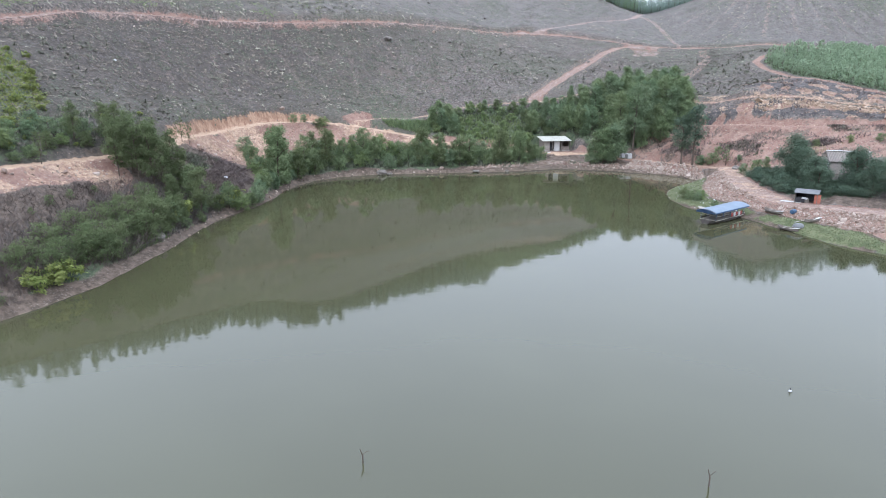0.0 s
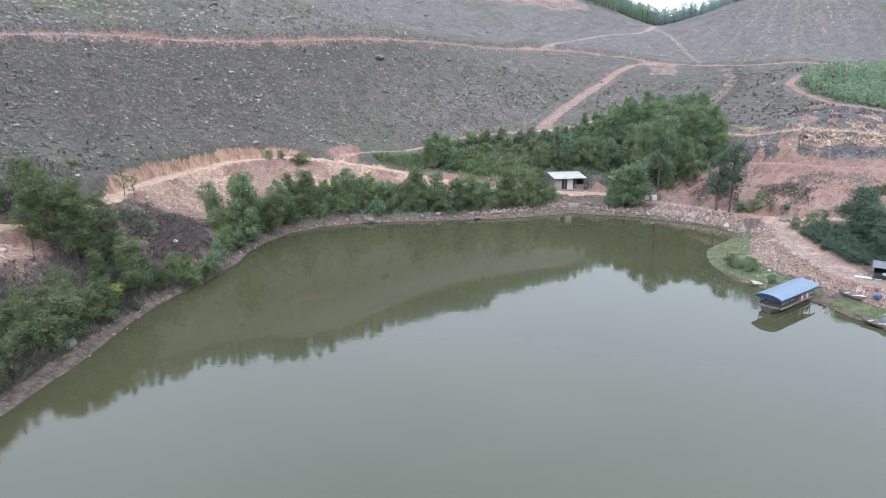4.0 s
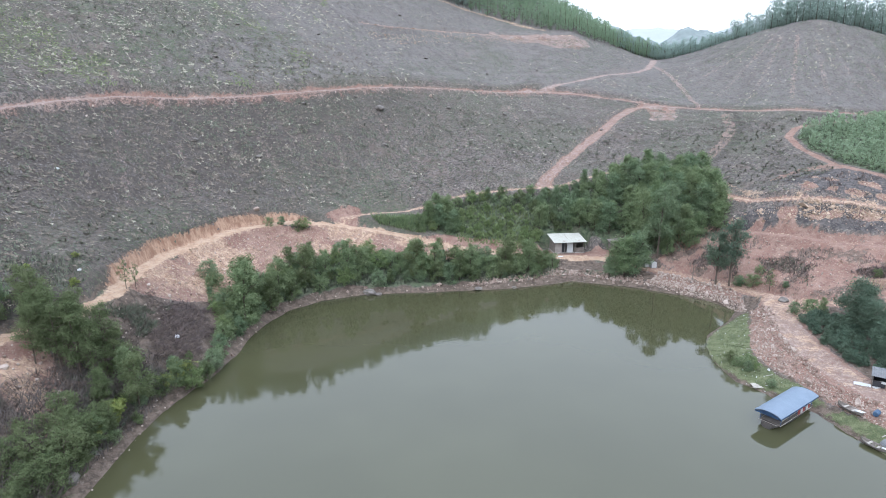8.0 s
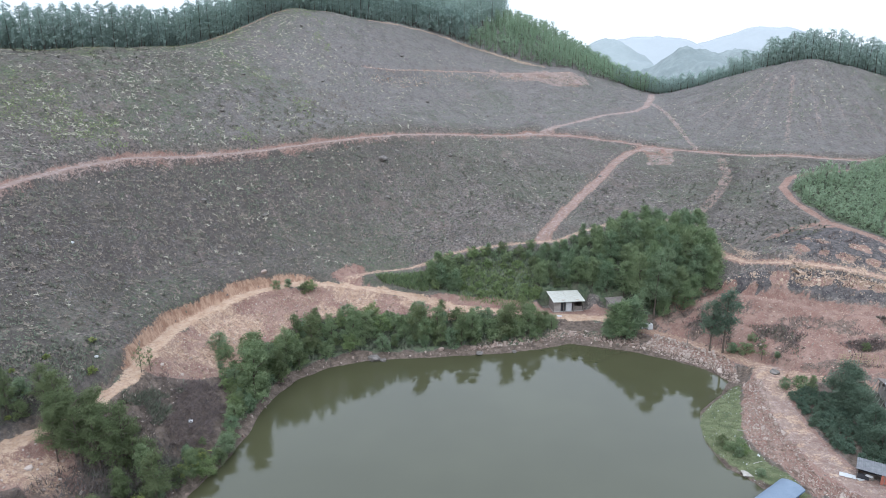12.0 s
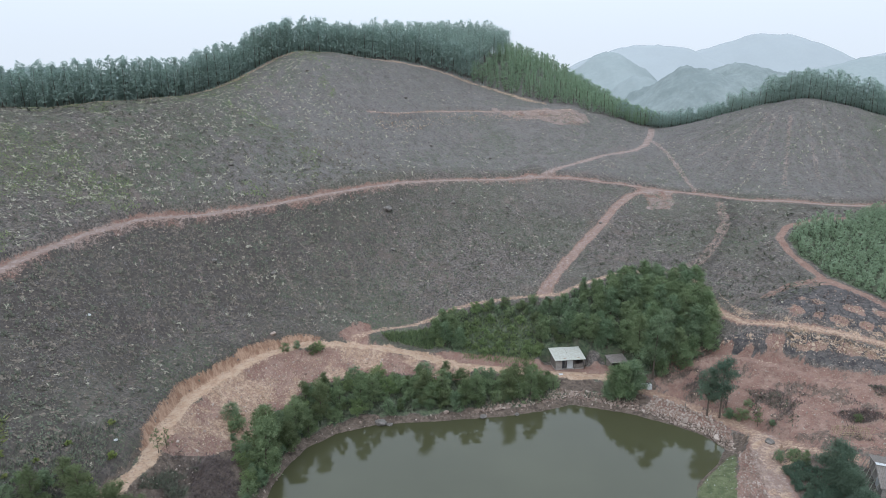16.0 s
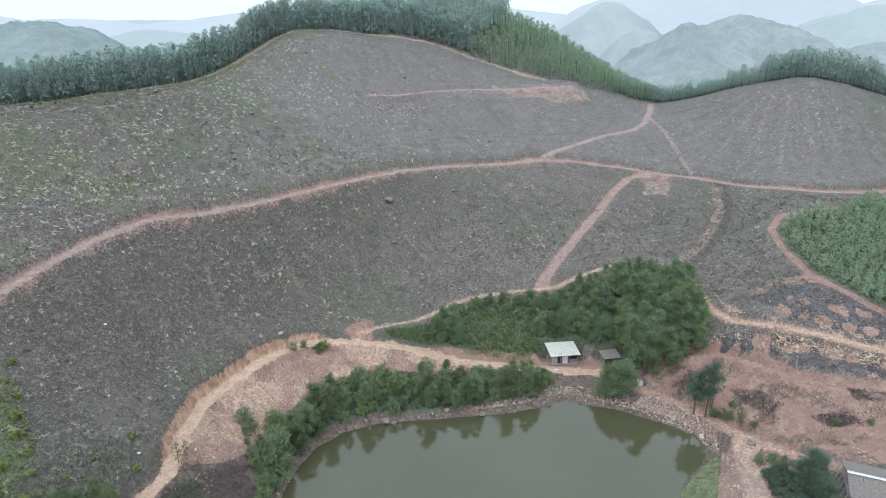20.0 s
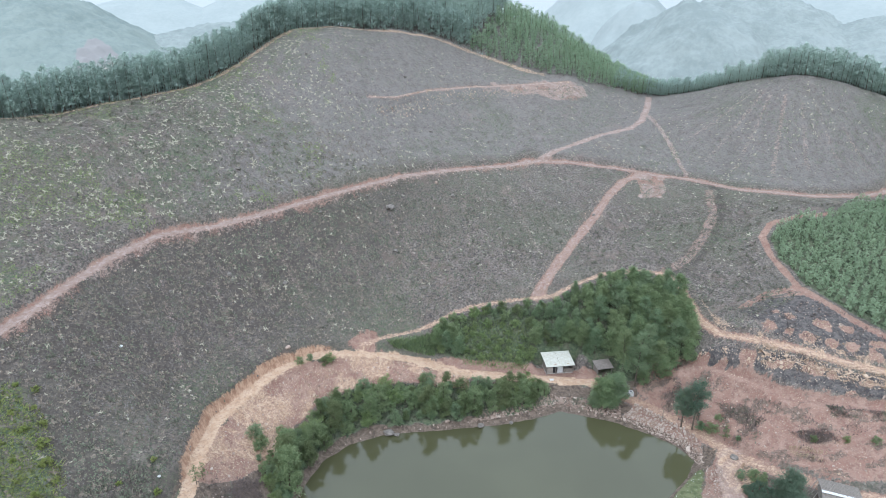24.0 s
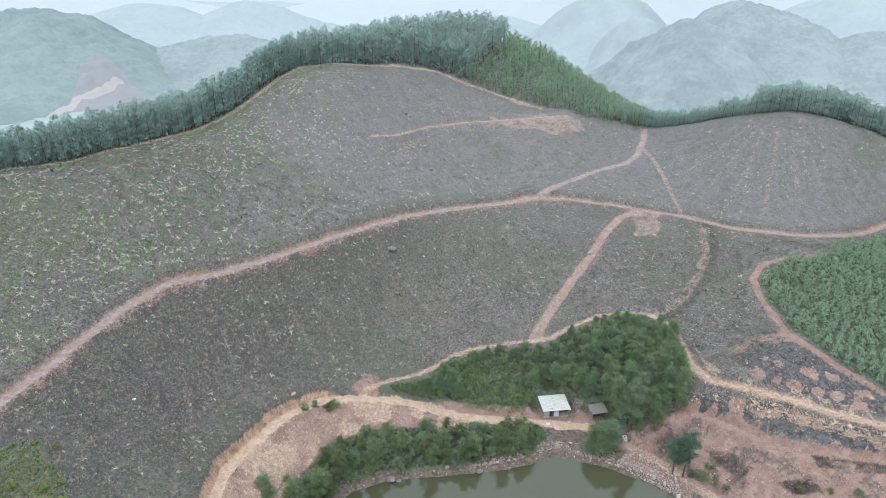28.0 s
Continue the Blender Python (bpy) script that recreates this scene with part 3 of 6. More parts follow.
ROCKS_LOW = [(45.0, 98.6), (43.4, 94.5), (41.4, 91.0), (39.4, 86.4), (38.6, 82.8), (39.1, 79.4), (40.0, 76.3), (40.6, 73.6), (41.6, 68.8), (44.6, 63), (48, 57), (52, 57), (54, 63), (49, 67), (44.6, 70.5), (43.0, 74), (43.2, 78), (43.6, 82), (44.0, 87), (45.6, 92), (47.0, 97)]
YARD = [(-17, 128.5), (20, 129), (30, 128), (31, 124), (20, 124.6), (10, 124)]


# planting pits of bare earth in the burnt plots
PITS = [(55.4, 120.1), (58.4, 116.8), (61.4, 113.3), (63.0, 116.0), (66.0, 115.0), (69.9, 113.1), (65.8, 109.8), (70.1, 107.9), (59.5, 119.2), (73.0, 111.5), (52.1, 123.0), (75.0, 106.4), (78.4, 109.4), (83.0, 107.2), (88.0, 106.0),
        (69.4, 129.6), (71.8, 127.4), (65.3, 124.4), (69.2, 122.8), (72.5, 121.0), (76.8, 124.4), (76.6, 119.6), (80.0, 118.6), (83.6, 116.7), (82.0, 124.0), (87.0, 119.5), (90.5, 115.0)]


def pits(P):
    """Shares of the bare planting pits: ragged discs of uneven size."""
    out = np.zeros(len(P))
    rag = 1.15 * fbm(P, 0.6, 4, 14)
    for k, q in enumerate(PITS):
        d = np.hypot((P[:, 0] - q[0]) * 0.85, P[:, 1] - q[1]) + rag
        out = np.maximum(out, 1 - smooth(0.7 + 0.25 * (k % 3), 1.4 + 0.25 * (k % 3), d))
    return out


def cover(P, zz):
    """Shares of green, burnt, red, muddy and pale ground, and of painted haze."""
    n1, n2 = fbm(P, 0.25, 3, 11), fbm(P, 0.07, 3, 12)

    def area(poly, soft=1.5, lo=-1.0):
        return smooth(lo, lo + soft, inside(P, poly) + 0.9 * n1)

    def way(line, half, soft=0.9):
        return 1 - smooth(half - 0.2, half + soft, along(P, line)[0] + 0.35 * n1)

    def uphill(line, up, reach):
        d, _, side = along(P, line)
        return (side * up > 0) * (1 - smooth(reach, reach + 0.8, d + 0.4 * n1))

    lake = inside(P, SHORE)
    d_up, _, s_up = along(P, UPPER_ROAD)
    upper = (s_up > 0) * smooth(1.5, 5.0, d_up) * (P[:, 1] > 85)
    low = (1 - smooth(14, 24, -lake)) * (P[:, 1] < 129) * (zz < 9.5)
    green = np.maximum.reduce([area(GROVE) * smooth(0.8, 3.0, along(P, MID_ROAD)[0]), area(SHORE_BELT), 0.5 * area(LEFT_BUSH) * smooth(-0.2, 0.4, n1), 0.7 * area(LEFT_BANK), area(GREEN_HILL, 5), area(PLOT),
                               0.55 * low * smooth(-0.1, 0.4, n1), 0.50 * smooth(-0.6, 0.6, 0.5 * n2 + 0.15 + 0.8 * fbm(P, 0.5, 3, 52)) * upper * smooth(10, -60, P[:, 0]), 0.42 * smooth(0.05, 0.5, fbm(P, 0.035, 3, 41)),
                               0.75 * smooth(5, 40, np.maximum.reduce([-125 - P[:, 0], P[:, 0] - 150, P[:, 1] - 262]))])
    pit = pits(P)
    plots = np.maximum(area(BURN_HIGH), area(BURN_LOW))
    dabs = 0.80 * area(EAST_BARE) * smooth(0.10, 0.32, fbm(P * (1.0, 1.6), 0.30, 4, 23) + 0.25 * n2 + 0.30 * (1 - smooth(1, 3, np.abs(along(P, TERRACE)[0] - 3.6))) + 0.2 * (1 - smooth(2, 5, along(P, SHORE_ROAD)[0])))
    dark = 0.9 * smooth(5, -45, P[:, 0] - 0.25 * (P[:, 1] - 130)) * (s_up <= 0) * smooth(-0.9, 0.2, n2 + 0.3 * n1 + 0.2)
    scrub = np.maximum.reduce([area(q, 2.5, -1.5) for q in SCRUB]) * smooth(-0.35, 0.25, fbm(P, 0.5, 3, 55) + 0.1)
    burn = np.maximum.reduce([plots * (1 - pit), 0.48 * dabs, 0.36 * scrub])
    lake_cut = uphill(LAKE_PATH, 1, 1.6) * smooth(82, 92, P[:, 1]) * (1 - smooth(-34, -22, P[:, 0]))
    d_scar, _, s_scar = along(P, SCAR_ROAD)
    lip = fbm(P, 0.22, 4, 53)
    scar = np.maximum(0.70 * (s_scar < 0) * (1 - smooth(2.0, 5.0, d_scar + 4.0 * lip)) * smooth(2, 16, P[:, 0]) * (1 - smooth(46, 48, P[:, 0])), area([(14, 234.5), (33.7, 240.8), (47.5, 240.8), (48, 236), (43, 231), (36, 230.5), (30, 233), (22, 230.5)], 2.0))
    apron = area([(56.5, 199.5), (65.7, 199.3), (64.4, 193), (61.4, 186.5), (54.9, 187.0), (56, 193)], 1.5)
    drag = np.maximum.reduce([(0.64 if k == 3 else 0.56) * way(line, 0.5, 1.3) for k, line in enumerate(DRAGS)]) * smooth(-1.3, 0.2, n1 + 0.4 * lip)
    gully_d, _, gully_s = along(P, GULLY)
    # darker strip along the left of the gully track, in colour only
    gully_strip = (gully_s > 0) * (1 - smooth(0.6, 1.6, np.abs(gully_d - 2.4) + 0.5 * n1))
    red = np.maximum.reduce([0.72 * way(UPPER_ROAD, 1.0), 0.52 * (s_up < 0) * (1 - smooth(0.8, 3.6, d_up + 1.7 * fbm(P, 0.45, 3, 51) - 0.5 * n2)), 0.62 * way(SADDLE_ROAD, 0.8), 0.66 * way(RIGHT_ROAD, 1.1), 0.70 * way(RED_ROAD, 1.1), 0.55 * way(MID_ROAD, 0.7), 0.8 * way(EAST_ROAD, 1.2), 0.85 * way(PLOT_ROAD, 0.6),
                             0.8 * way(FAN_ROAD, 0.8), 0.60 * way(SCAR_ROAD, 0.8), 0.75 * way(SHORE_ROAD, 1.3), way(TERRACE, 1.6), area(SPOIL), 0.9 * area(LEFT_SPOIL), area(EAST_BARE) * 0.95, plots * pit * 0.9,
                             0.7 * uphill(UPPER_ROAD, 1, 1.3) * smooth(-0.5, 0.0, n1 + 0.5 * n2), 0.5 * scar, 0.6 * apron, 0.50 * way(GULLY, 1.1), 0.36 * way(HILL_TRACK, 0.8), area([(-24, 128.5), (-19, 128.5), (-18.5, 132), (-21.5, 132)], 1.2),
                             area([(64, 122.5), (84, 125), (80, 138), (64, 133)], 2) * 0.6, area(ROCKS) * 0.8, area(ROCKS_LOW) * 0.9, 0.8 * area(YARD), way(CAUSEWAY, 2.0), area(RED_BANK, 2)])
    red = np.where(burn > 0.45, np.minimum(red, 0.1), red)
    pale = np.maximum.reduce([way(LAKE_PATH, 1.05, 0.5), 0.47 * way(SHORE_ROAD, 1.2), 0.36 * way(CAUSEWAY, 1.7), 0.58 * way(CAUSEWAY, 1.6) * smooth(0.0, 0.45, fbm(P * (0.6, 1.2), 0.6, 3, 27)), 0.48 * way(MID_ROAD, 0.7), 0.56 * way(EAST_ROAD, 1.0),
                              0.52 * np.maximum(area(SPOIL), area(LEFT_SPOIL)) * smooth(-0.4, 0.2, n1 + 0.5 * n2), 0.47 * area([(47, 104), (55, 98), (52, 91), (46, 90)], 2), 0.38 * plots * pit * smooth(-0.1, 0.3, n2),
                              0.50 * uphill(EAST_ROAD, 1, 3.0) * (P[:, 0] > 57) * smooth(-0.3, 0.2, n1), 0.46 * uphill(EAST_ROAD, -1, 2.0) * (P[:, 1] < 128) * smooth(-0.3, 0.3, n1)])
    clay = np.maximum.reduce([0.60 * way(UPPER_ROAD, 1.0), 0.56 * way(RIGHT_ROAD, 0.8), 0.60 * way(SADDLE_ROAD, 0.9), 0.54 * way(HILL_TRACK, 0.7), 0.58 * way(SCAR_ROAD, 0.7), 0.56 * way(CAUSEWAY, 1.8), 0.47 * way(RED_ROAD, 0.9), 0.42 * way(GULLY, 0.9), 0.75 * apron * smooth(-0.5, 0.1, n1), 0.75 * scar * smooth(-0.6, 0.0, lip), 0.75 * drag,
                              0.50 * (1 - smooth(0.25, 0.7, np.abs(along(P, RED_ROAD)[0] - 0.75) + 0.2 * n1)), 0.45 * (s_up < 0) * (1 - smooth(1.0, 3.4, d_up + 1.5 * fbm(P, 0.5, 3, 57)))])
    # share of painted haze on the slopes above the upper and right roads
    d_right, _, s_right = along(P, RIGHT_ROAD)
    slope_haze = np.maximum((s_up > 0) * smooth(1.5, 6.0, d_up) * smooth(-75, -40, P[:, 0]), (s_right > 0) * smooth(1.5, 5.0, d_right) * (P[:, 0] > 30)) * (P[:, 1] > 120)
    crest_way = 0.52 * (1 - smooth(0.4, 1.3, np.abs(along(P, CREST[:15])[0] - 0.4) + 0.4 * n1))
    pale = np.maximum(pale, crest_way)
    mud = (1 - smooth(0.7, 2.1, np.abs(-lake - 0.2) + 0.8 * n1)) * (1 - 0.85 * np.maximum(area(SPIT, 1, -2.0), area(BANK_GRASS, 1, -2.0)))
    mud = np.maximum.reduce([mud, smooth(-0.3, 0.6, lake), 0.75 * low * (green < 0.5) * (red < 0.4) * (burn < 0.4), 0.9 * area(BRUSH_PATCH, 4) * smooth(-0.5, 0.3, n1 + 0.2), 0.8 * area(BANK_SLOPE, 3) * smooth(-0.6, 0.2, n1), 0.68 * dabs, 0.6 * scrub])
    lawn = np.maximum.reduce([area(SPIT, 0.8, -0.2), area(BANK_GRASS, 0.8, -0.2), 0.85 * area(GREEN_HILL, 5) * smooth(-0.35, 0.35, fbm(P, 0.4, 3, 54) + n2)])
    # behind the crest the painted haze takes over the ground colour
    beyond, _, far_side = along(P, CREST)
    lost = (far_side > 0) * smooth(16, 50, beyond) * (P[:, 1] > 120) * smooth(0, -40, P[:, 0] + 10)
    knoll = (s_right > 0) * smooth(1.5, 6.0, d_right) * smooth(66, 76, P[:, 0]) * (P[:, 1] > 150)
    ray = np.arctan2(P[:, 1] - 232, P[:, 0] - 112)
    furrow = knoll * smooth(0.1, 1.4, np.sin(41 * ray + 3.4 * n2 + 2.5 * np.sin(7 * ray)) + 0.9 * n1)
    dark = np.maximum.reduce([dark, 0.9 * gully_strip, 0.22 * furrow])
    return dict(dark=dark, slope_haze=slope_haze, clay=clay, cut=lake_cut, green=green, burn=burn, red=red, mud=mud, lawn=lawn, pale=pale, far_haze=np.maximum(lost, smooth(0, 110, np.maximum.reduce([-118 - P[:, 0], P[:, 0] - 170, P[:, 1] - 290, -110 - P[:, 1]]))))


def sheet_mesh(name, verts, faces, material, even=True):
    me = bpy.data.meshes.new(name)
    me.from_pydata(verts, [], faces)
    me.materials.append(material)
    if even:
        me.polygons.foreach_set("use_smooth", [True] * len(me.polygons))
    return me


nx, ny = len(xs), len(ys)
ids = np.arange(nx * ny).reshape(ny, nx)
quads = np.stack([ids[:-1, :-1], ids[:-1, 1:], ids[1:, 1:], ids[1:, :-1]], -1).reshape(-1, 4)
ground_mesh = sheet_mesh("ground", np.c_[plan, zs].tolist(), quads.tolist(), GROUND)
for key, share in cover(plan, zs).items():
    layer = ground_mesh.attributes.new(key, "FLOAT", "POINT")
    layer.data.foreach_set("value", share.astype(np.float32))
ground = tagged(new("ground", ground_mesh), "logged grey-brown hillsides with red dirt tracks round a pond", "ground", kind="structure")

# the pond: one level sheet, which the banks rise out of
me = bpy.data.meshes.new("water")
bm = bmesh.new()
bm.faces.new([bm.verts.new((x, y, 0.0)) for x, y in ((-56, -72), (72, -72), (72, 60), (60, 128), (-40, 128), (-56, 40))])
bmesh.ops.triangulate(bm, faces=bm.faces[:])
bm.to_mesh(me)
bm.free()
me.materials.append(WATER)
water = tagged(new("water", me), "still murky olive-green pond mirroring the sky", "water", kind="structure")

# ---- trees and low growth ----


def part(name, data, parent, label=""):
    """Links mesh data as one part under a thing."""
    ob = new(name, data)
    ob.parent = parent
    return tagged(ob, label)


def root(name, m, label, category, group=""):
    ob = new(name)
    ob.matrix_basis = m
    return tagged(ob, label, category, group)


def quad_mesh(name, corners, material):
    """A mesh of loose leaves or strips, corners as (n, 3 or 4, 3)."""
    n, k = np.shape(corners)[:2]
    me = bpy.data.meshes.new(name)
    me.vertices.add(n * k)
    me.vertices.foreach_set("co", np.asarray(corners, np.float32).ravel())
    me.loops.add(n * k)
    me.loops.foreach_set("vertex_index", np.arange(n * k, dtype=np.int32))
    me.polygons.add(n)
    me.polygons.foreach_set("loop_start", np.arange(0, n * k, k, dtype=np.int32))
    me.update(calc_edges=True)
    me.materials.append(material)
    return me


def leaves(r, centres, out, size, long=2.6):
    """Narrow pointed leaves at the given places, lying mostly face up and outward."""
    n = len(centres)
    face = out * 0.55 + (0, 0, 0.75) + r.normal(size=(n, 3)) * 0.55
    face /= np.linalg.norm(face, axis=1)[:, None]
    a = np.cross(face, r.normal(size=(n, 3)))
    a /= np.linalg.norm(a, axis=1)[:, None] + 1e-9
    b = np.cross(face, a)
    s = size * r.uniform(0.6, 1.4, n)[:, None]
    return np.stack([centres - a * s * long * 0.4 + b * s * 0.5, centres + a * s * long * 0.6, centres - a * s * long * 0.4 - b * s * 0.5], 1)


def crown_points(r, h, radius, low, clumps, per, flat=1.0, taper=0.0, boughs=11):
    """Leaf places and their outward directions: loose sprays round the ends of a few boughs, from low to h."""
    ends = []
    for k in range(boughs):
        f = (k + 0.5) / boughs
        ang = 2.4 * k + r.uniform(-0.5, 0.5)
        w = radius * (1 - taper * f) * (0.35 + 0.65 * np.sqrt(max(0.0, 1 - (2 * f - 0.9) ** 2))) * r.uniform(0.35, 0.72)
        ends.append((w * np.cos(ang), w * np.sin(ang), low + (h - low) * (0.10 + 0.80 * f), radius * (1 - 0.4 * f) * r.uniform(0.42, 0.62)))
    out, ways = [], []
    for k in range(clumps):
        x, y, z, size = ends[k % boughs]
        v = r.normal(size=3)
        v /= np.linalg.norm(v)
        c = np.array([x, y, z]) + v * size * r.uniform(0.15, 1.0) ** 0.5 * (1, 1, 0.85 * flat)
        spread = radius * r.uniform(0.08, 0.17)
        q = r.normal(size=(per, 3)) * spread * (1, 1, 0.8)
        out.append(c + q)
        ways.append(np.tile(v * 0.7 + np.array([x, y, 0.0]) / radius * 0.5, (per, 1)) + q / (spread * 3))
    p = np.concatenate(out)
    p[:, 2] = np.maximum(p[:, 2], 0.03)
    return p, np.concatenate(ways)


def tube(points, radii, sides=6):
    """Corner quads of a tapering tube along points."""
    pts = np.array(points, float)
    rings = []
    for k, p in enumerate(pts):
        d = pts[min(k + 1, len(pts) - 1)] - pts[max(k - 1, 0)]
        d /= np.linalg.norm(d) + 1e-9
        u = np.cross(d, (0.3, 0.9, 0.1))
        u /= np.linalg.norm(u)
        w = np.cross(d, u)
        ang = np.arange(sides) * 2 * np.pi / sides
        rings.append(p + radii[k] * (np.cos(ang)[:, None] * u + np.sin(ang)[:, None] * w))
    out = []
    for k in range(len(rings) - 1):
        for j in range(sides):
            out.append((rings[k][j], rings[k][(j + 1) % sides], rings[k + 1][(j + 1) % sides], rings[k + 1][j]))
    return np.array(out)


def branching(r, h, low, radius, girth, limbs):
    """Trunk and limbs of a tree as tubes."""
    lean = r.normal(size=2) * 0.05 * h
    trunk = [(lean[0] * t * t, lean[1] * t * t, -0.3 + (h * 0.86 + 0.3) * t) for t in (0, 0.25, 0.5, 0.75, 1)]
    out = [tube(trunk, [girth * 1.25, girth, girth * 0.8, girth * 0.5, girth * 0.15])]
    for k in range(limbs):
        t = r.uniform(0.3, 0.85)
        p = np.array([lean[0] * t * t, lean[1] * t * t, max(low * 0.9, h * 0.86 * t)])
        ang, go = r.uniform(0, 6.28), radius * r.uniform(0.5, 0.9)
        q = p + (go * np.cos(ang), go * np.sin(ang), go * r.uniform(0.35, 0.9))
        out.append(tube([p, (p + q) / 2 + (0, 0, 0.1 * go), q], [girth * 0.5, girth * 0.33, girth * 0.1], 5))
    return np.concatenate(out)


def tree_kind(name, label, category, seed, h, radius, low, clumps, per, size, leaf, bark, girth, limbs=6, taper=0.0, flat=1.0):
    """One tree of a kind, with trunk and crown, to be copied."""
    r = np.random.default_rng(seed)
    top = root(name, pose(0, 0, -500), label, category)
    part("trunk", quad_mesh("trunk", branching(r, h, low, radius, girth, limbs), bark), top)
    part("crown", quad_mesh("crown", leaves(r, *crown_points(r, h, radius, low, clumps, per, flat, taper), size), leaf), top)
    return top


def scatter(poly, gap, seed, keep=None, tries=6000):
    """Plan points inside an outline, at least gap apart."""
    r = np.random.default_rng(seed)
    p = np.array(poly, float)
    lo, hi = p.min(0), p.max(0)
    cand = r.uniform(lo, hi, (tries, 2))
    cand = cand[inside(cand, poly) > 0]
    if keep is not None:
        cand = cand[keep(cand)]
    cells, out = {}, []
    for q in cand:
        key = (int(q[0] // gap), int(q[1] // gap))
        if all((q[0] - o[0]) ** 2 + (q[1] - o[1]) ** 2 >= gap * gap for dx in (-1, 0, 1) for dy in (-1, 0, 1) for o in cells.get((key[0] + dx, key[1] + dy), ())):
            cells.setdefault(key, []).append(q)
            out.append(q)
    return np.array(out).reshape(-1, 2)


def behind(line, near, far):
    """An outline that runs along a crest, from near to far metres beyond it."""
    p = np.array([q[:2] for q in line], float)
    d = np.gradient(p, axis=0)
    nrm = np.stack([-d[:, 1], d[:, 0]], 1) / np.linalg.norm(d, axis=1)[:, None]
    return [tuple(v) for v in p + nrm * near] + [tuple(v) for v in (p + nrm * far)[::-1]]


def plant(kinds, spots, r, group, lo=0.8, hi=1.2, size=None, label=""):
    """Copies of trees on the ground at plan points."""
    zz = height(spots)
    for k, (q, z) in enumerate(zip(spots, zz)):
        s = r.uniform(lo, hi) if size is None else size[k]
        m = pose(q[0], q[1], z - 0.05, 0, 0, r.uniform(0, 360)) @ Matrix.Diagonal((s * r.uniform(0.9, 1.12), s * r.uniform(0.9, 1.12), s, 1))
        tagged(copy_thing(kinds[k % len(kinds)], m), label, group=group)


def drop_models(kinds):
    """The models were only there to be copied."""
    for ob in kinds:
        for o in (*ob.children_recursive, ob):
            bpy.data.objects.remove(o)


acacias = [tree_kind("acacia_tree", "bushy green acacia tree in the hillside grove", "tree", 100 + k, 6.0, 2.1, 0.5, 120, 38, 0.098, (LEAF, LEAF_DARK, LEAF)[k % 3], BARK, 0.09, taper=0.32) for k in range(5)]
shrubs = [tree_kind("shrub", "dense green shrub on the pond bank", "shrub", 200 + k, 2.8, 1.5, 0.0, 62, 31, 0.094, (LEAF, LEAF_DARK, LEAF_WARM, LEAF_VINE)[k % 4], BARK, 0.05, limbs=4) for k in range(6)]
saplings = [tree_kind("bank_tree", "slender leafy tree rising from the pond bank", "tree", 300 + k, 6.5, 1.8, 0.6, 116, 36, 0.094, (LEAF, LEAF_WARM)[k % 2], BARK, 0.08, taper=0.22) for k in range(4)]
broad = [tree_kind("broadleaf_tree", "dark dense broadleaf tree beside the dirt track", "tree", 400 + k, 6.6, 3.0, 0.4, 200, 50, 0.115, LEAF_TEA, BARK, 0.17, limbs=8) for k in range(3)]
hedges = [tree_kind("hedge_bush", "low dark green bush of the planted plot", "bush", 500 + k, 1.5, 1.1, 0.0, 46, 34, 0.086, LEAF_TEA, BARK, 0.04, limbs=3) for k in range(3)]
pair = [tree_kind("lakeside_tree", "tall tree with bare trunk and rounded crown at the water", "tree", 600 + k, 8.4, 2.0, 2.6, 112, 40, 0.100, LEAF_TEA, BARK, 0.12, limbs=8) for k in range(2)]
sparse = [tree_kind("thin_sapling", "thin sparse sapling beside the dirt path", "tree", 700 + k, 4.2, 0.95, 0.8, 30, 15, 0.076, LEAF_WARM, BARK, 0.045, limbs=6, taper=0.2) for k in range(2)]
tall_ones = [tree_kind("tall_acacia_tree", "tall slender acacia tree at the edge of the grove", "tree", 900 + k, 13.0, 2.7, 2.6, 170, 36, 0.115, (LEAF_DARK, LEAF)[k % 2], BARK, 0.15, limbs=9, taper=0.25) for k in range(2)]
warm_ones = [tree_kind("path_acacia_tree", "tall airy acacia tree below the dirt path", "tree", 950 + k, 9.0, 2.2, 1.4, 150, 34, 0.098, LEAF_WARM, BARK, 0.11, limbs=8, taper=0.3) for k in range(3)]
willows = [tree_kind("bank_bush", "drooping olive-green bush among dry stems on the bank", "bush", 970 + k, 3.4, 1.7, 0.1, 64, 30, 0.082, LEAF_WARM, BARK, 0.05, limbs=5) for k in range(3)]
vines = [tree_kind("vine_bush", "low green bush overgrown with vines", "bush", 850 + k, 1.5, 1.2, 0.0, 40, 22, 0.10, LEAF_VINE, BARK, 0.03, limbs=3) for k in range(3)]
yellow = [tree_kind("weed_bush", "low yellow-green bush on the hillside", "bush", 800 + k, 1.5, 1.1, 0.0, 30, 20, 0.12, LEAF_YELLOW, BARK, 0.03, limbs=3) for k in range(2)]
r = np.random.default_rng(3)
clear_hut = lambda P: ((np.abs(P[:, 0] - 22.5) > 5.2) | (P[:, 1] > 134.2)) & (np.hypot(P[:, 0] - 32, P[:, 1] - 127.3) > 3.6)
GROVE_LOW = [(2, 138.5), (9, 139.5), (16, 138.2), (17.4, 132), (15, 127), (1, 127.4), (0.6, 133)]
spots = scatter(GROVE, 2.45, 31, clear_hut)
off_road = along(spots, MID_ROAD)[0]
spots = spots[off_road > 2.2]
off_road = off_road[off_road > 2.2]
low_part = (inside(spots, GROVE_LOW) > 0) | (spots[:, 0] < -5)
spots, off_road = spots[~low_part], off_road[~low_part]
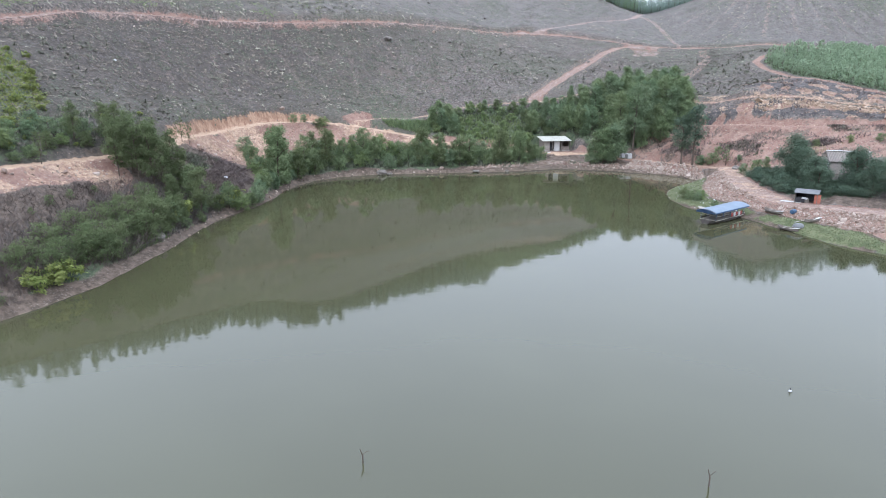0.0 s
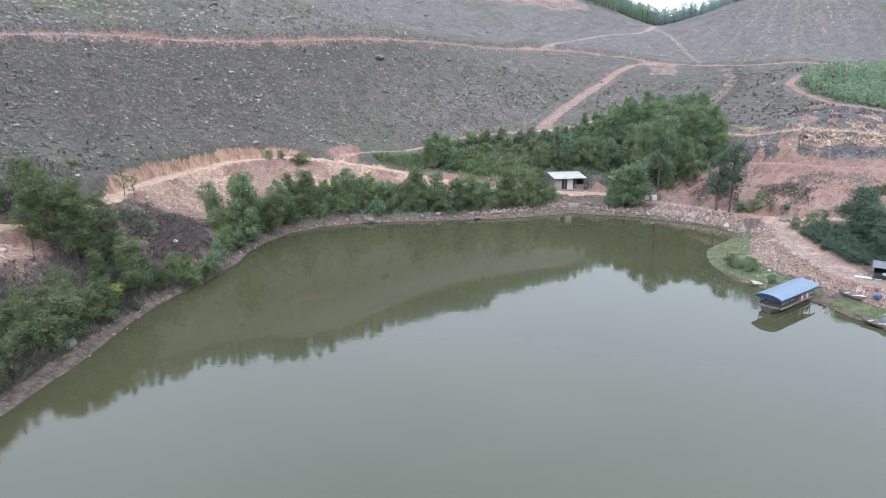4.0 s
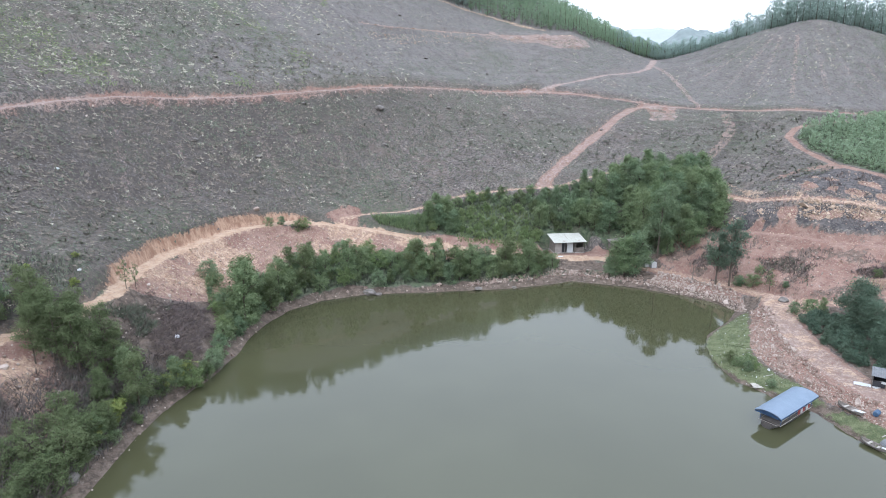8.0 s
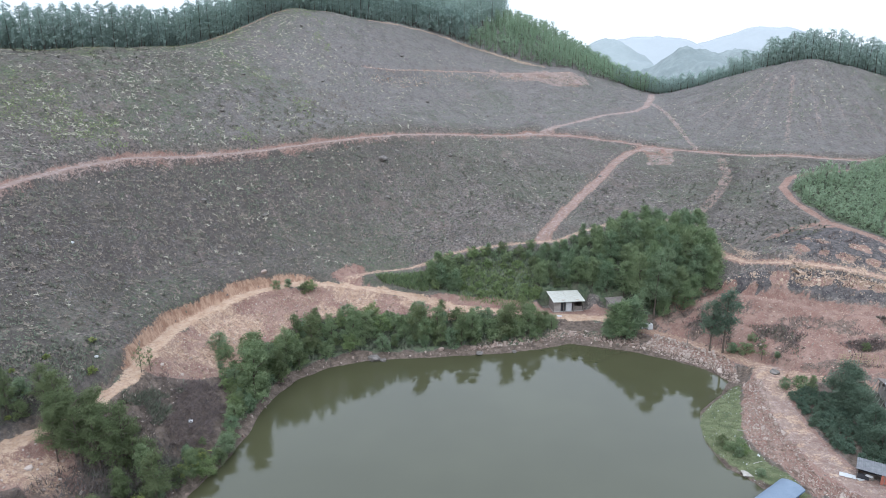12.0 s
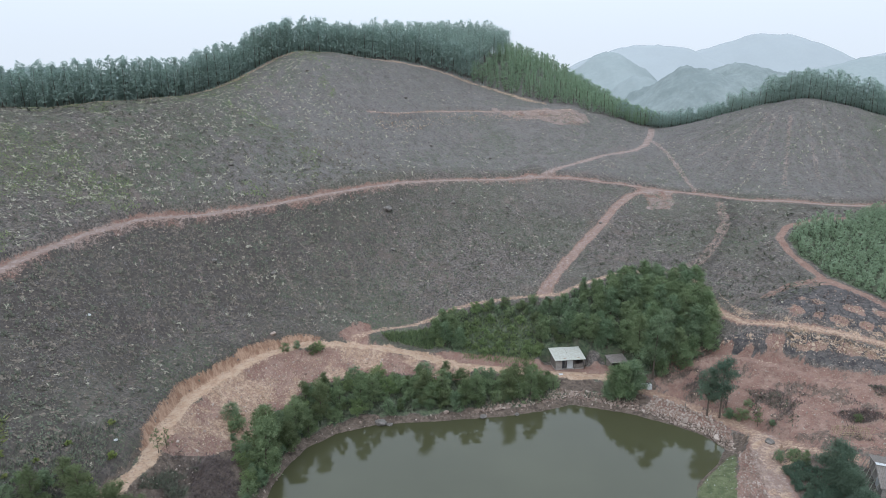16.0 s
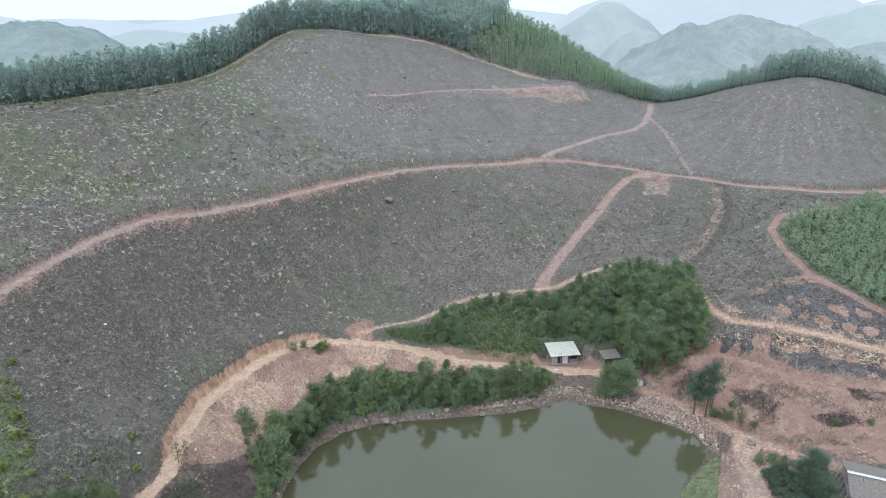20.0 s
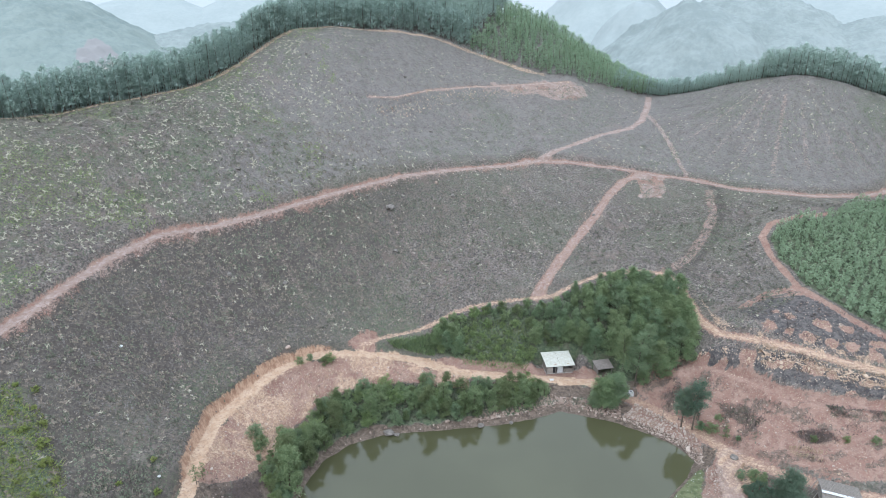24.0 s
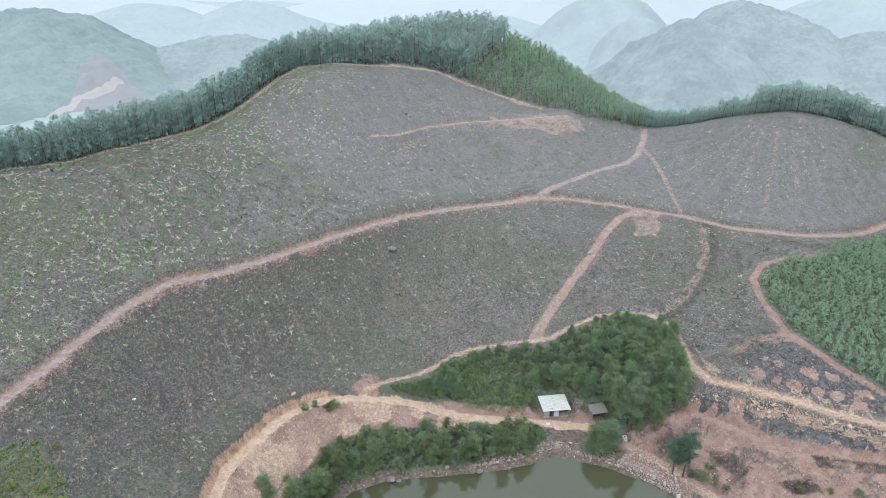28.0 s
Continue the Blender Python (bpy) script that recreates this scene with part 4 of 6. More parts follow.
tall = (0.62 + 0.45 * smooth(12, 40, spots[:, 0]) + r.uniform(-0.24, 0.30, len(spots))) * (0.55 + 0.45 * smooth(2, 9, off_road))
plant(acacias, spots, r, "grove trees", size=tall)
spots = scatter(GROVE, 1.9, 36, lambda P: clear_hut(P) & (along(P, MID_ROAD)[0] > 1.8))
leafy = (inside(spots, GROVE_LOW) < 0) & (spots[:, 0] > -6) & (spots[:, 0] < 30)
plant(vines, spots[inside(spots, GROVE_LOW) > 0], r, "grove weeds", 0.6, 1.25, label="low green bush overgrown with vines in the clearing")
plant(shrubs, spots[spots[:, 0] < -6], r, "grove edge shrubs", 0.3, 0.5, label="low green shrub where the two paths meet")
plant(acacias, np.array([(-4.6, 131.6), (-2.6, 130.4), (-1.2, 132.6), (-3.2, 134.0), (0.2, 130.2), (17.8, 134.0)]), r, "grove trees", 0.75, 1.0)
plant(shrubs, spots[leafy], r, "grove shrubs", 0.6, 1.05, label="green shrub growing between the grove trees")
spots = scatter(SHORE_BELT, 2.0, 32)
plant(shrubs, spots, r, "shore shrubs", 0.55, 1.3)
spots = scatter(SHORE_BELT, 4.3, 33)
plant(saplings, spots, r, "shore trees", 0.45, 0.95, label="slender leafy tree in the shore thicket")
plant(saplings, np.array([(13.6, 117.6), (9.5, 116.4), (3.0, 115.2), (-6.4, 114.0), (-18.0, 112.6), (-24.6, 108.6), (-28.0, 104.0)]), r, "waterside trees", 0.95, 1.25)
off_spoil = lambda P: inside(P, LEFT_SPOIL) < -1.2
spots = scatter(LEFT_BANK, 3.1, 34, lambda P: off_spoil(P) & (P[:, 1] > 61))
plant(willows, spots, r, "bank shrubs", 0.4, 0.85)
plant(saplings, scatter(LEFT_BANK, 5.2, 35, lambda P: off_spoil(P) & (P[:, 1] > 61)), r, "bank trees", 0.45, 0.7)
plant(willows, scatter(BANK_SLOPE, 3.4, 39, lambda P: off_spoil(P) & (P[:, 0] > -47)), r, "slope shrubs", 0.22, 0.42, label="small green shrub among dry brush on the bank")
spots = scatter(LEFT_BUSH, 2.3, 37, lambda P: P[:, 1] < 63)
plant(shrubs, spots, r, "hill foot shrubs", 0.7, 1.3, label="green shrub at the foot of the hillside")
# trees that stand out singly
plant(shrubs, scatter(behind([(x, y) for x, y in SHORE[:7]], 0.9, 3.4), 2.1, 41, lambda P: P[:, 1] > 59), r, "waterline shrubs", 0.35, 0.65, label="small shrub hanging over the waterline")
plant(shrubs, np.array([(-34.6, 97.0), (-33.8, 94.9), (-33.0, 92.4), (-32.2, 89.7), (-31.6, 87.4), (-31.2, 85.0), (-30.8, 82.8), (-30.6, 80.7), (-30.9, 78.4), (-31.6, 75.8), (-36.8, 101.0), (-38.2, 102.6)]), r, "bank strip shrubs", 0.75, 1.05)
plant(shrubs, np.array([(35.2, 80.4), (35.8, 78.9), (34.8, 81.8), (36.6, 79.4), (36.9, 81.2), (36.8, 75.0)]), r, "spit bushes", 0.35, 0.6, label="low dark green bush on the grassy spit")
plant(warm_ones, np.array([(-44.4, 71.0), (-41.4, 70.4), (-42.8, 73.0), (-39.8, 72.8), (-47.0, 73.4), (-45.6, 69.6), (-40.0, 70.6), (-43.2, 70.0), (-38.4, 72.6)]), r, "path grove", size=(1.02, 1.0, 0.95, 0.92, 0.85, 0.8, 0.85, 0.9, 0.7))
plant(warm_ones, np.array([(-49.6, 75.4), (-52.8, 73.0), (-44.0, 74.0), (-46.6, 71.8)]), r, "path grove", 0.62, 0.8, label="bushy acacia tree below the dirt path")
plant(saplings, np.array([(-31.2, 97.3), (-30.2, 95.4), (-31.8, 99.6), (-35.0, 69.4), (-36.9, 71.2), (-35.6, 64.0)]), r, "bank trees", size=(1.1, 0.95, 1.2, 1.05, 0.8, 0.62))
NEAR_BANK = [(-42.5, 38), (-42, 50), (-40.5, 62), (-36.4, 64), (-35.9, 54), (-36.8, 45), (-39.4, 38.5)]
plant(willows, scatter(NEAR_BANK, 2.1, 44), r, "bank bushes", 0.6, 1.05)
plant(willows, np.array([(-37.5, 45.6), (-37.0, 47.8), (-38.6, 47.0), (-36.3, 57.4), (-37.2, 59.4), (-36.0, 61.6), (-38.4, 56.4), (-37.6, 53.6), (-36.6, 55.4), (-39.4, 64.2), (-38.2, 61.8)]), r, "bank bushes", size=(1.3, 0.95, 0.9, 1.25, 1.1, 1.05, 1.0, 0.85, 0.9, 0.75, 0.9))
plant(yellow, np.array([(-36.2, 66.5), (-36.0, 66.0), (-34.0, 74.2), (-36.6, 62.6), (-38.6, 37.6), (-38.2, 39.6), (-37.7, 41.0), (-39.6, 38.8), (-33.2, 76.6)]), r, "bank weed bushes", 0.9, 1.4, label="yellow-green bush on the pond bank")
plant(shrubs, np.array([(-35.6, 95.4), (-36.6, 97.6), (-35.0, 99.6), (-34.2, 93.2), (-37.2, 100.0), (-33.6, 102.6), (-34.4, 105.0)]), r, "bank strip shrubs", 0.45, 0.75)
plant(tall_ones, np.array([(37.8, 121.4), (35.8, 124.6), (40.6, 124.4), (39.0, 128.0), (43.4, 129.0), (46.4, 131.5), (42.0, 133.5)]), r, "grove front trees", size=(1.1, 0.92, 0.95, 0.85, 0.8, 0.7, 0.72))
plant(saplings, np.array([(-30.4, 93.4), (-31.2, 96.6)]), r, "bank trees", size=(1.6, 1.45), label="tall leafy tree at the corner of the pond")
plant(pair, np.array([(43.8, 109.2), (45.8, 108.6)]), r, "lakeside pair", size=(1.18, 1.42))
plant(acacias, np.array([(30.6, 116.8), (32.8, 117.2), (29.2, 118.2), (33.6, 119.0), (31.4, 118.6), (39.5, 121.5), (28.0, 117.0)]), r, "hut trees", size=(1.35, 1.4, 1.1, 1.1, 1.2, 0.8, 0.7), label="bushy acacia tree between the hut and the water")
plant(broad, np.array([(54.4, 88.0), (54.0, 84.6), (53.6, 80.4), (57.2, 76.0), (52.4, 76.8), (62.5, 74.5), (57.5, 72.5), (66.0, 70.0), (64.0, 62.0), (70.0, 64.0), (60.0, 69.0), (67.5, 76.5)]), r, "plot trees", size=(0.98, 0.78, 0.72, 0.95, 0.6, 0.95, 0.8, 1.0, 0.9, 1.0, 0.85, 1.0))
plant(saplings, np.array([(52.2, 92.4)]), r, "plot trees", size=(0.42,), label="dark narrow bush at the corner of the plot")
PLOT_HEDGE = [(49.2, 92.5), (48.2, 86), (48.4, 79), (50, 75.5), (56, 72), (57, 76), (55.5, 84), (53, 92)]
plant(hedges, scatter(PLOT_HEDGE, 1.05, 38), r, "plot bushes", 0.62, 0.92)
plant(sparse, np.array([(-43.4, 86.6), (-42.9, 88.2), (50.5, 104.5), (-52.0, 63.5)]), r, "path saplings", 0.8, 1.1)
plant(shrubs, np.array([(-33.4, 121.0), (-31.4, 122.4), (-28.4, 122.8), (-27.4, 123.4), (51.2, 93.6), (49.4, 94.6), (49.0, 107.0), (47.4, 108.5)]), r, "path shrubs", 0.6, 0.9, label="small green shrub at the edge of the path")
PATH_BUSH = [(-61, 56), (-56, 58), (-53.6, 66), (-50.6, 73), (-48.6, 76.5), (-51.5, 78.5), (-57, 74), (-63, 64)]
plant(shrubs, scatter(PATH_BUSH, 2.1, 43), r, "path side shrubs", 0.5, 0.95, label="green shrub above the dirt path")
plant(yellow, scatter(LEFT_BUSH, 3.4, 42, lambda P: P[:, 1] > 63), r, "hill foot bushes", 0.35, 0.7)
plant(yellow, scatter(GREEN_HILL, 2.7, 40), r, "hillside bushes", 0.45, 0.95)
plant(shrubs, np.array([(50.6, 108.6), (52.4, 103.4), (64.0, 99.4), (69.2, 98.2), (74.0, 97.4), (46.0, 115.6)]), r, "terrace shrubs", 0.35, 0.6, label="small green shrub on the bare red terrace")
drop_models([*yellow, *acacias, *shrubs, *saplings, *broad, *hedges, *pair, *sparse, *tall_ones, *vines, *warm_ones, *willows])


def woods(name, spots, h, radius, low, clumps, per, size, leaf, bark, seed, label, trunk=0.10, taper=0.2, boughs=14):
    """A whole stand of far trees: one mesh for the crowns and one for the trunks."""
    r = np.random.default_rng(seed)
    zz = height(spots)
    models = []
    for k in range(6):
        models.append((leaves(r, *crown_points(r, h, radius, low, clumps, per, 1.2, taper, boughs), size, 2.1), tube([(0, 0, -0.6), (0.05 * h * r.normal(), 0.03 * h * r.normal(), h * 0.85)], [trunk, trunk * 0.4], 4)))
    green, wood = [], []
    for q, z in zip(spots, zz):
        a, b = models[r.integers(6)]
        s, ang = r.uniform(0.78, 1.2), r.uniform(0, 6.28)
        turn = np.array([[np.cos(ang), np.sin(ang), 0], [-np.sin(ang), np.cos(ang), 0], [0, 0, 1]]) * s
        green.append(a @ turn + (q[0], q[1], z))
        wood.append(b @ turn + (q[0], q[1], z))
    top = root(name, pose(0, 0, 0), label, "forest")
    tagged(top, kind="stuff")
    tagged(part("crowns", quad_mesh("crowns", np.concatenate(green), leaf), top), kind="stuff")
    tagged(part("trunks", quad_mesh("trunks", np.concatenate(wood), bark), top), kind="stuff")
    return top


west = behind(CREST[:9], 1.0, 22)
front = lambda P: along(P, CREST)[0] < 8.5
rear = lambda P: along(P, CREST)[0] >= 8.5
woods("ridge_forest", scatter(west, 1.9, 51, front, tries=16000), 10.6, 1.8, 0.2, 100, 15, 0.172, LEAF_RIDGE_HAZE, BARK, 61, "tall slender plantation trees along the ridge", boughs=24)
woods("ridge_forest", scatter(west, 2.1, 57, rear, tries=16000), 10.8, 1.9, 0.4, 66, 13, 0.215, LEAF_RIDGE_HAZE, BARK, 67, "tall slender plantation trees behind the ridge", boughs=18)
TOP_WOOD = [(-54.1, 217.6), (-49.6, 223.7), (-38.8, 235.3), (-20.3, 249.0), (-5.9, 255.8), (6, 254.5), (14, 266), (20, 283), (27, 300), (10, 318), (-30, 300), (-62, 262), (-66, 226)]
woods("hilltop_forest", scatter(TOP_WOOD, 2.3, 52, front, tries=14000), 10.8, 2.1, 0.2, 98, 15, 0.190, LEAF_RIDGE_HAZE, BARK, 62, "tall plantation forest on the hilltop", boughs=24)
woods("hilltop_forest", scatter(TOP_WOOD, 2.7, 58, rear, tries=14000), 11.9, 2.3, 3.0, 62, 12, 0.24, LEAF_RIDGE_HAZE, BARK, 68, "tall plantation forest behind the hilltop", boughs=18)
YOUNG_WOOD = [(7, 253.5), (21.3, 249.6), (33.5, 246), (45.4, 242.8), (64.3, 249.6), (75.6, 256), (84, 268), (80, 292), (50, 305), (28, 300), (21, 283), (15, 266)]
woods("young_forest", scatter(YOUNG_WOOD, 2.2, 53, tries=12000), 6.5, 1.5, 0.1, 48, 13, 0.155, LEAF_YOUNG, BARK, 63, "light green young plantation on the back slope")
east = behind(CREST[20:], 2.0, 30)
woods("east_ridge_forest", scatter(east, 2.3, 54, tries=7000), 10.2, 2.0, 0.1, 86, 14, 0.178, LEAF_RIDGE_HAZE, BARK, 64, "dark plantation trees behind the bare knoll", boughs=22)
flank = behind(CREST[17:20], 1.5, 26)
woods("flank_forest", scatter(flank, 2.1, 59, tries=4000), 4.4, 1.5, 0.2, 50, 13, 0.145, LEAF_RIDGE_HAZE, BARK, 69, "low plantation trees behind the flank of the knoll", boughs=16)
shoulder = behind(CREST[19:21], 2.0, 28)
woods("flank_forest", scatter(shoulder, 2.3, 60, tries=3000), 7.0, 1.8, 0.4, 60, 13, 0.165, LEAF_RIDGE_HAZE, BARK, 70, "mixed plantation trees behind the shoulder of the knoll", boughs=18)
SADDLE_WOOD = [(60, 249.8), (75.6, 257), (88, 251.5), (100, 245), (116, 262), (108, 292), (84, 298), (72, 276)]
woods("saddle_forest", scatter(SADDLE_WOOD, 2.3, 56, tries=6000), 6.2, 1.5, 0.2, 44, 14, 0.16, LEAF_RIDGE_HAZE, BARK, 66, "plantation trees in the dip behind the saddle")
woods("plantation", scatter(PLOT, 1.75, 55, tries=18000), 3.3, 1.05, 0.0, 32, 12, 0.150, LEAF_YOUNG, BARK, 65, "young green tree plantation on the slope", 0.05)


# ---- litter of the logged slopes ----
def bare_slope(P):
    """Where the slope was logged: no road, no wood, no water."""
    roads = np.min([along(P, line)[0] for line, *_ in BENCHES], axis=0)
    ok = (roads > 2.2) & (inside(P, SHORE) < -3)
    for poly in (GROVE, SHORE_BELT, PLOT, EAST_BARE, SPIT, TOP_WOOD, YOUNG_WOOD):
        ok &= inside(P, poly) < 0
    crest, _, side = along(P, CREST)
    return ok & ((side < 0) | (crest < 0.5)) & ((P[:, 1] > 60) | (P[:, 0] < -50))


SLOPE = [(-125, 60), (-58, 60), (-48, 84), (-46, 108), (-36, 124), (-20, 132), (0, 142), (20, 147), (40, 155), (56, 150), (60, 124), (80, 138), (82, 162), (104, 172), (150, 196), (165, 214), (118, 236), (76, 256), (45, 243), (0, 258), (-50, 226), (-80, 184), (-125, 142)]
steep_y, steep_x = np.gradient(zs.reshape(ny, nx), ys, xs)


def lie(P):
    """Height and fall of the ground sheet at plan points."""
    i = np.clip(np.searchsorted(xs, P[:, 0]) - 1, 0, nx - 2)
    j = np.clip(np.searchsorted(ys, P[:, 1]) - 1, 0, ny - 2)
    u, v = (P[:, 0] - xs[i]) / (xs[i + 1] - xs[i]), (P[:, 1] - ys[j]) / (ys[j + 1] - ys[j])

    def at(g):
        g = g.reshape(ny, nx)
        return (g[j, i] * (1 - u) + g[j, i + 1] * u) * (1 - v) + (g[j + 1, i] * (1 - u) + g[j + 1, i + 1] * u) * v

    return at(zs), np.stack([at(steep_x), at(steep_y)], 1)


r = np.random.default_rng(11)
p = r.uniform((-125, 60), (165, 258), (110000, 2))
p = p[(inside(p, SLOPE) > 0)]
p = p[bare_slope(p)]


def litter(spots, size, long, lift, rise):
    """Flat three-cornered scraps that lie along the slope."""
    n = len(spots)
    z, fall = lie(spots)
    at = np.c_[spots, z + r.uniform(0.3, 1.0, n) * rise]
    t = r.uniform(0, 6.28, n)
    a = np.stack([np.cos(t), np.sin(t), r.normal(size=n) * lift], 1) * (size * long * 0.5 * r.uniform(0.5, 1.4, n))[:, None]
    b = np.stack([-np.sin(t), np.cos(t), r.normal(size=n) * lift], 1) * (size * 0.5 * r.uniform(0.5, 1.3, n))[:, None]
    for v in (a, b):
        v[:, 2] += (v[:, :2] * fall).sum(1)
    return np.stack([at - a - b, at + b, at + a - b], 1)


def spread(spots, each, wide):
    return np.repeat(spots, each, axis=0) + r.normal(size=(len(spots) * each, 2)) * wide


# low weeds and stubble, lying close to the ground
n = min(26000, len(p))
kind = r.uniform(size=n)
weedy = smooth(-0.2, 0.5, fbm(p[:n], 0.05, 3, 12)) * 0.55 + 0.14 > kind
tagged(new("stubble", quad_mesh("stubble", litter(spread(p[:n][~weedy], 4, 0.5), 0.19, 2.4, 0.18, 0.10), TWIG)), "dry grey-brown stubble and twigs on the logged slope", "undergrowth", kind="stuff")
tagged(new("weeds", quad_mesh("weeds", litter(spread(p[:n][weedy], 5, 0.42), 0.24, 1.5, 0.25, 0.16), WEED)), "low green weeds regrowing on the logged slope", "undergrowth", kind="stuff")


def heaps(spots, arms, lo, hi, wide, lift):
    """Cut branches thrown on heaps: narrow strips fanning out along the slope."""
    m = len(spots)
    z, fall = lie(spots)
    ang = r.uniform(0, 6.28, (m, 1)) + np.arange(arms) * 6.28 / arms + r.normal(size=(m, arms)) * 0.45
    go = r.uniform(lo, hi, (m, arms)) * r.lognormal(-0.15, 0.35, (m, 1))
    way2 = np.stack([np.cos(ang), np.sin(ang)], 2)
    start = np.concatenate([spots[:, None] + r.normal(size=(m, arms, 2)) * 0.10, np.repeat(z[:, None, None] + 0.08, arms, 1)], 2)
    tip = np.concatenate([way2 * go[:, :, None], ((way2 * fall[:, None]).sum(2) * go + r.uniform(-0.02, lift, (m, arms)) * go)[:, :, None]], 2)
    side = np.stack([-np.sin(ang), np.cos(ang)], 2)
    side = np.concatenate([side, (side * fall[:, None]).sum(2)[:, :, None]], 2) * (wide * r.uniform(0.5, 1.3, (m, arms)))[:, :, None]
    return np.stack([start - side, start + side, start + tip + side * 0.6, start + tip - side * 0.6], 2).reshape(-1, 4, 3)


# bleached heaps of cut branches, thickest and largest on the upper left slope, and chips everywhere
q = p[n:]
d_up, _, s_up = along(q, UPPER_ROAD)
upper = (s_up > 0) * smooth(-5, -75, q[:, 0])
rich = 0.05 + 0.55 * upper * smooth(-0.6, 0.3, fbm(q, 0.12, 2, 32)) + 0.22 * smooth(-0.1, 0.5, fbm(q, 0.09, 2, 31))
pick = r.uniform(size=len(q)) < rich
large = pick & (r.uniform(size=len(q)) < 0.10 + 0.45 * upper)
tagged(new("slash_heaps", quad_mesh("slash_heaps", heaps(q[large][:1700], 7, 0.20, 0.62, 0.110, 0.22), SLASH)), "bleached heaps of cut branches strewn over the slope", "branches", kind="stuff")
tagged(new("small_slash", quad_mesh("small_slash", heaps(q[pick & ~large][:6000], 5, 0.14, 0.44, 0.100, 0.22), SLASH)), "small bundles of bleached twigs over the slope", "branches", kind="stuff")
sprout = p[r.integers(0, len(p), 11000)]
sprout = sprout[sprout[:, 1] < 178]
tagged(new("stump_sprouts", quad_mesh("stump_sprouts", heaps(sprout, 6, 0.16, 0.42, 0.09, 1.3), SPROUT)), "dull olive sprouts round the cut stumps", "undergrowth", kind="stuff")
d_up, _, s_up = along(p, UPPER_ROAD)
lush = (s_up > 0) & (p[:, 0] < -35) & (fbm(p, 0.07, 3, 61) + 0.4 * fbm(p, 0.4, 2, 62) + 0.25 * smooth(-50, -100, p[:, 0]) > 0.22)
lush |= (along(p, CREST[:9])[0] < 5) & (fbm(p, 0.12, 3, 63) > -0.1) & (p[:, 0] > -100)
tagged(new("fresh_weeds", quad_mesh("fresh_weeds", litter(spread(p[lush][:3600], 6, 0.40), 0.20, 1.6, 0.3, 0.16), FRESH)), "yellow-green weeds in patches on the upper slope", "undergrowth", kind="stuff")
mat = p[r.integers(0, len(p), 12000)]
tagged(new("matted_brush", quad_mesh("matted_brush", litter(spread(mat[mat[:, 1] < 185], 6, 0.34), 0.20, 2.6, 0.22, 0.14), MATTED)), "matted dead brush in dull tufts over the slope", "undergrowth", kind="stuff")
low_left = q[(along(q, UPPER_ROAD)[2] < 0) & (q[:, 0] < 0) & (q[:, 1] < 165) & (r.uniform(size=len(q)) < 0.5)][:2600]
tagged(new("brown_slash", quad_mesh("brown_slash", heaps(low_left, 6, 0.13, 0.40, 0.12, 0.22), OLD_SLASH)), "weathered grey-brown heaps of branches on the lower slope", "branches", kind="stuff")
tagged(new("wood_chips", quad_mesh("wood_chips", litter(spread(p[r.integers(0, len(p), 16000)], 2, 0.5), 0.14, 2.0, 0.25, 0.08), OLD_SLASH)), "pale cut stumps and chips dotted over the logged slope", "branches", kind="stuff")


def tufts(name, poly, count, size, tall, material, seed, label, keep=None, lean=0.45):
    """Upright grass blades or dead stalks over an outline."""
    r = np.random.default_rng(seed)
    o = np.array(poly, float)
    q = r.uniform(o.min(0), o.max(0), (count * 4, 2))
    q = q[inside(q, poly) > 0]
    if keep is not None:
        q = q[keep(q)]
    q = q[:count]
    n = len(q)
    root3 = np.c_[q, height(q) - 0.03]
    t = r.uniform(0, 6.28, n)
    side = np.stack([np.cos(t), np.sin(t), 0 * t], 1) * (size * r.uniform(0.5, 1.4, n))[:, None]
    up = np.c_[r.normal(size=(n, 2)) * lean, np.ones(n)] * (tall * r.uniform(0.4, 1.3, n))[:, None]
    tagged(new(name, quad_mesh(name, np.stack([root3 - side, root3 + side, root3 + up + side * 0.4, root3 + up - side * 0.4], 1), material)), label, "undergrowth", kind="stuff")


tufts("bank_grass", SPIT, 4200, 0.035, 0.12, LAWN, 71, "short green grass on the low spit")
tufts("shore_grass", BANK_GRASS, 2600, 0.035, 0.12, LAWN, 72, "short green grass along the bank")
tufts("dead_brush", BRUSH_PATCH, 7000, 0.035, 0.32, CHAR_TWIG, 73, "dark burnt brush heaped on the bank", lambda P: inside(P, BRUSH_PATCH) + 2.2 * fbm(P, 0.4, 3, 44) > 0.0, 1.6)
tufts("bank_brush", [(-46, 44), (-44, 62), (-43, 74), (-38, 78), (-33, 77), (-34.6, 62), (-36, 48)], 6500, 0.04, 0.6, TWIG, 74, "dry grey brush on the pond bank")
tufts("clearing_weeds", GROVE_LOW, 3000, 0.07, 0.60, LEAF_VINE, 88, "rank green weeds and vines in the grove clearing", clear_hut)
tufts("broad_leaf_weeds", [(-16, 130.6), (-10, 132.3), (-5, 134.6), (-5, 129), (-12, 128.8)], 1500, 0.09, 0.9, LEAF, 89, "broad-leaved green weeds between the paths", lambda P: (along(P, MID_ROAD)[0] > 1.4) & (along(P, LAKE_PATH)[0] > 1.8), 0.6)
tufts("grove_floor", GROVE, 5200, 0.16, 0.6, WEED, 75, "green undergrowth beneath the grove", clear_hut)
tufts("belt_floor", SHORE_BELT, 4200, 0.14, 0.6, WEED, 76, "green undergrowth along the shore")
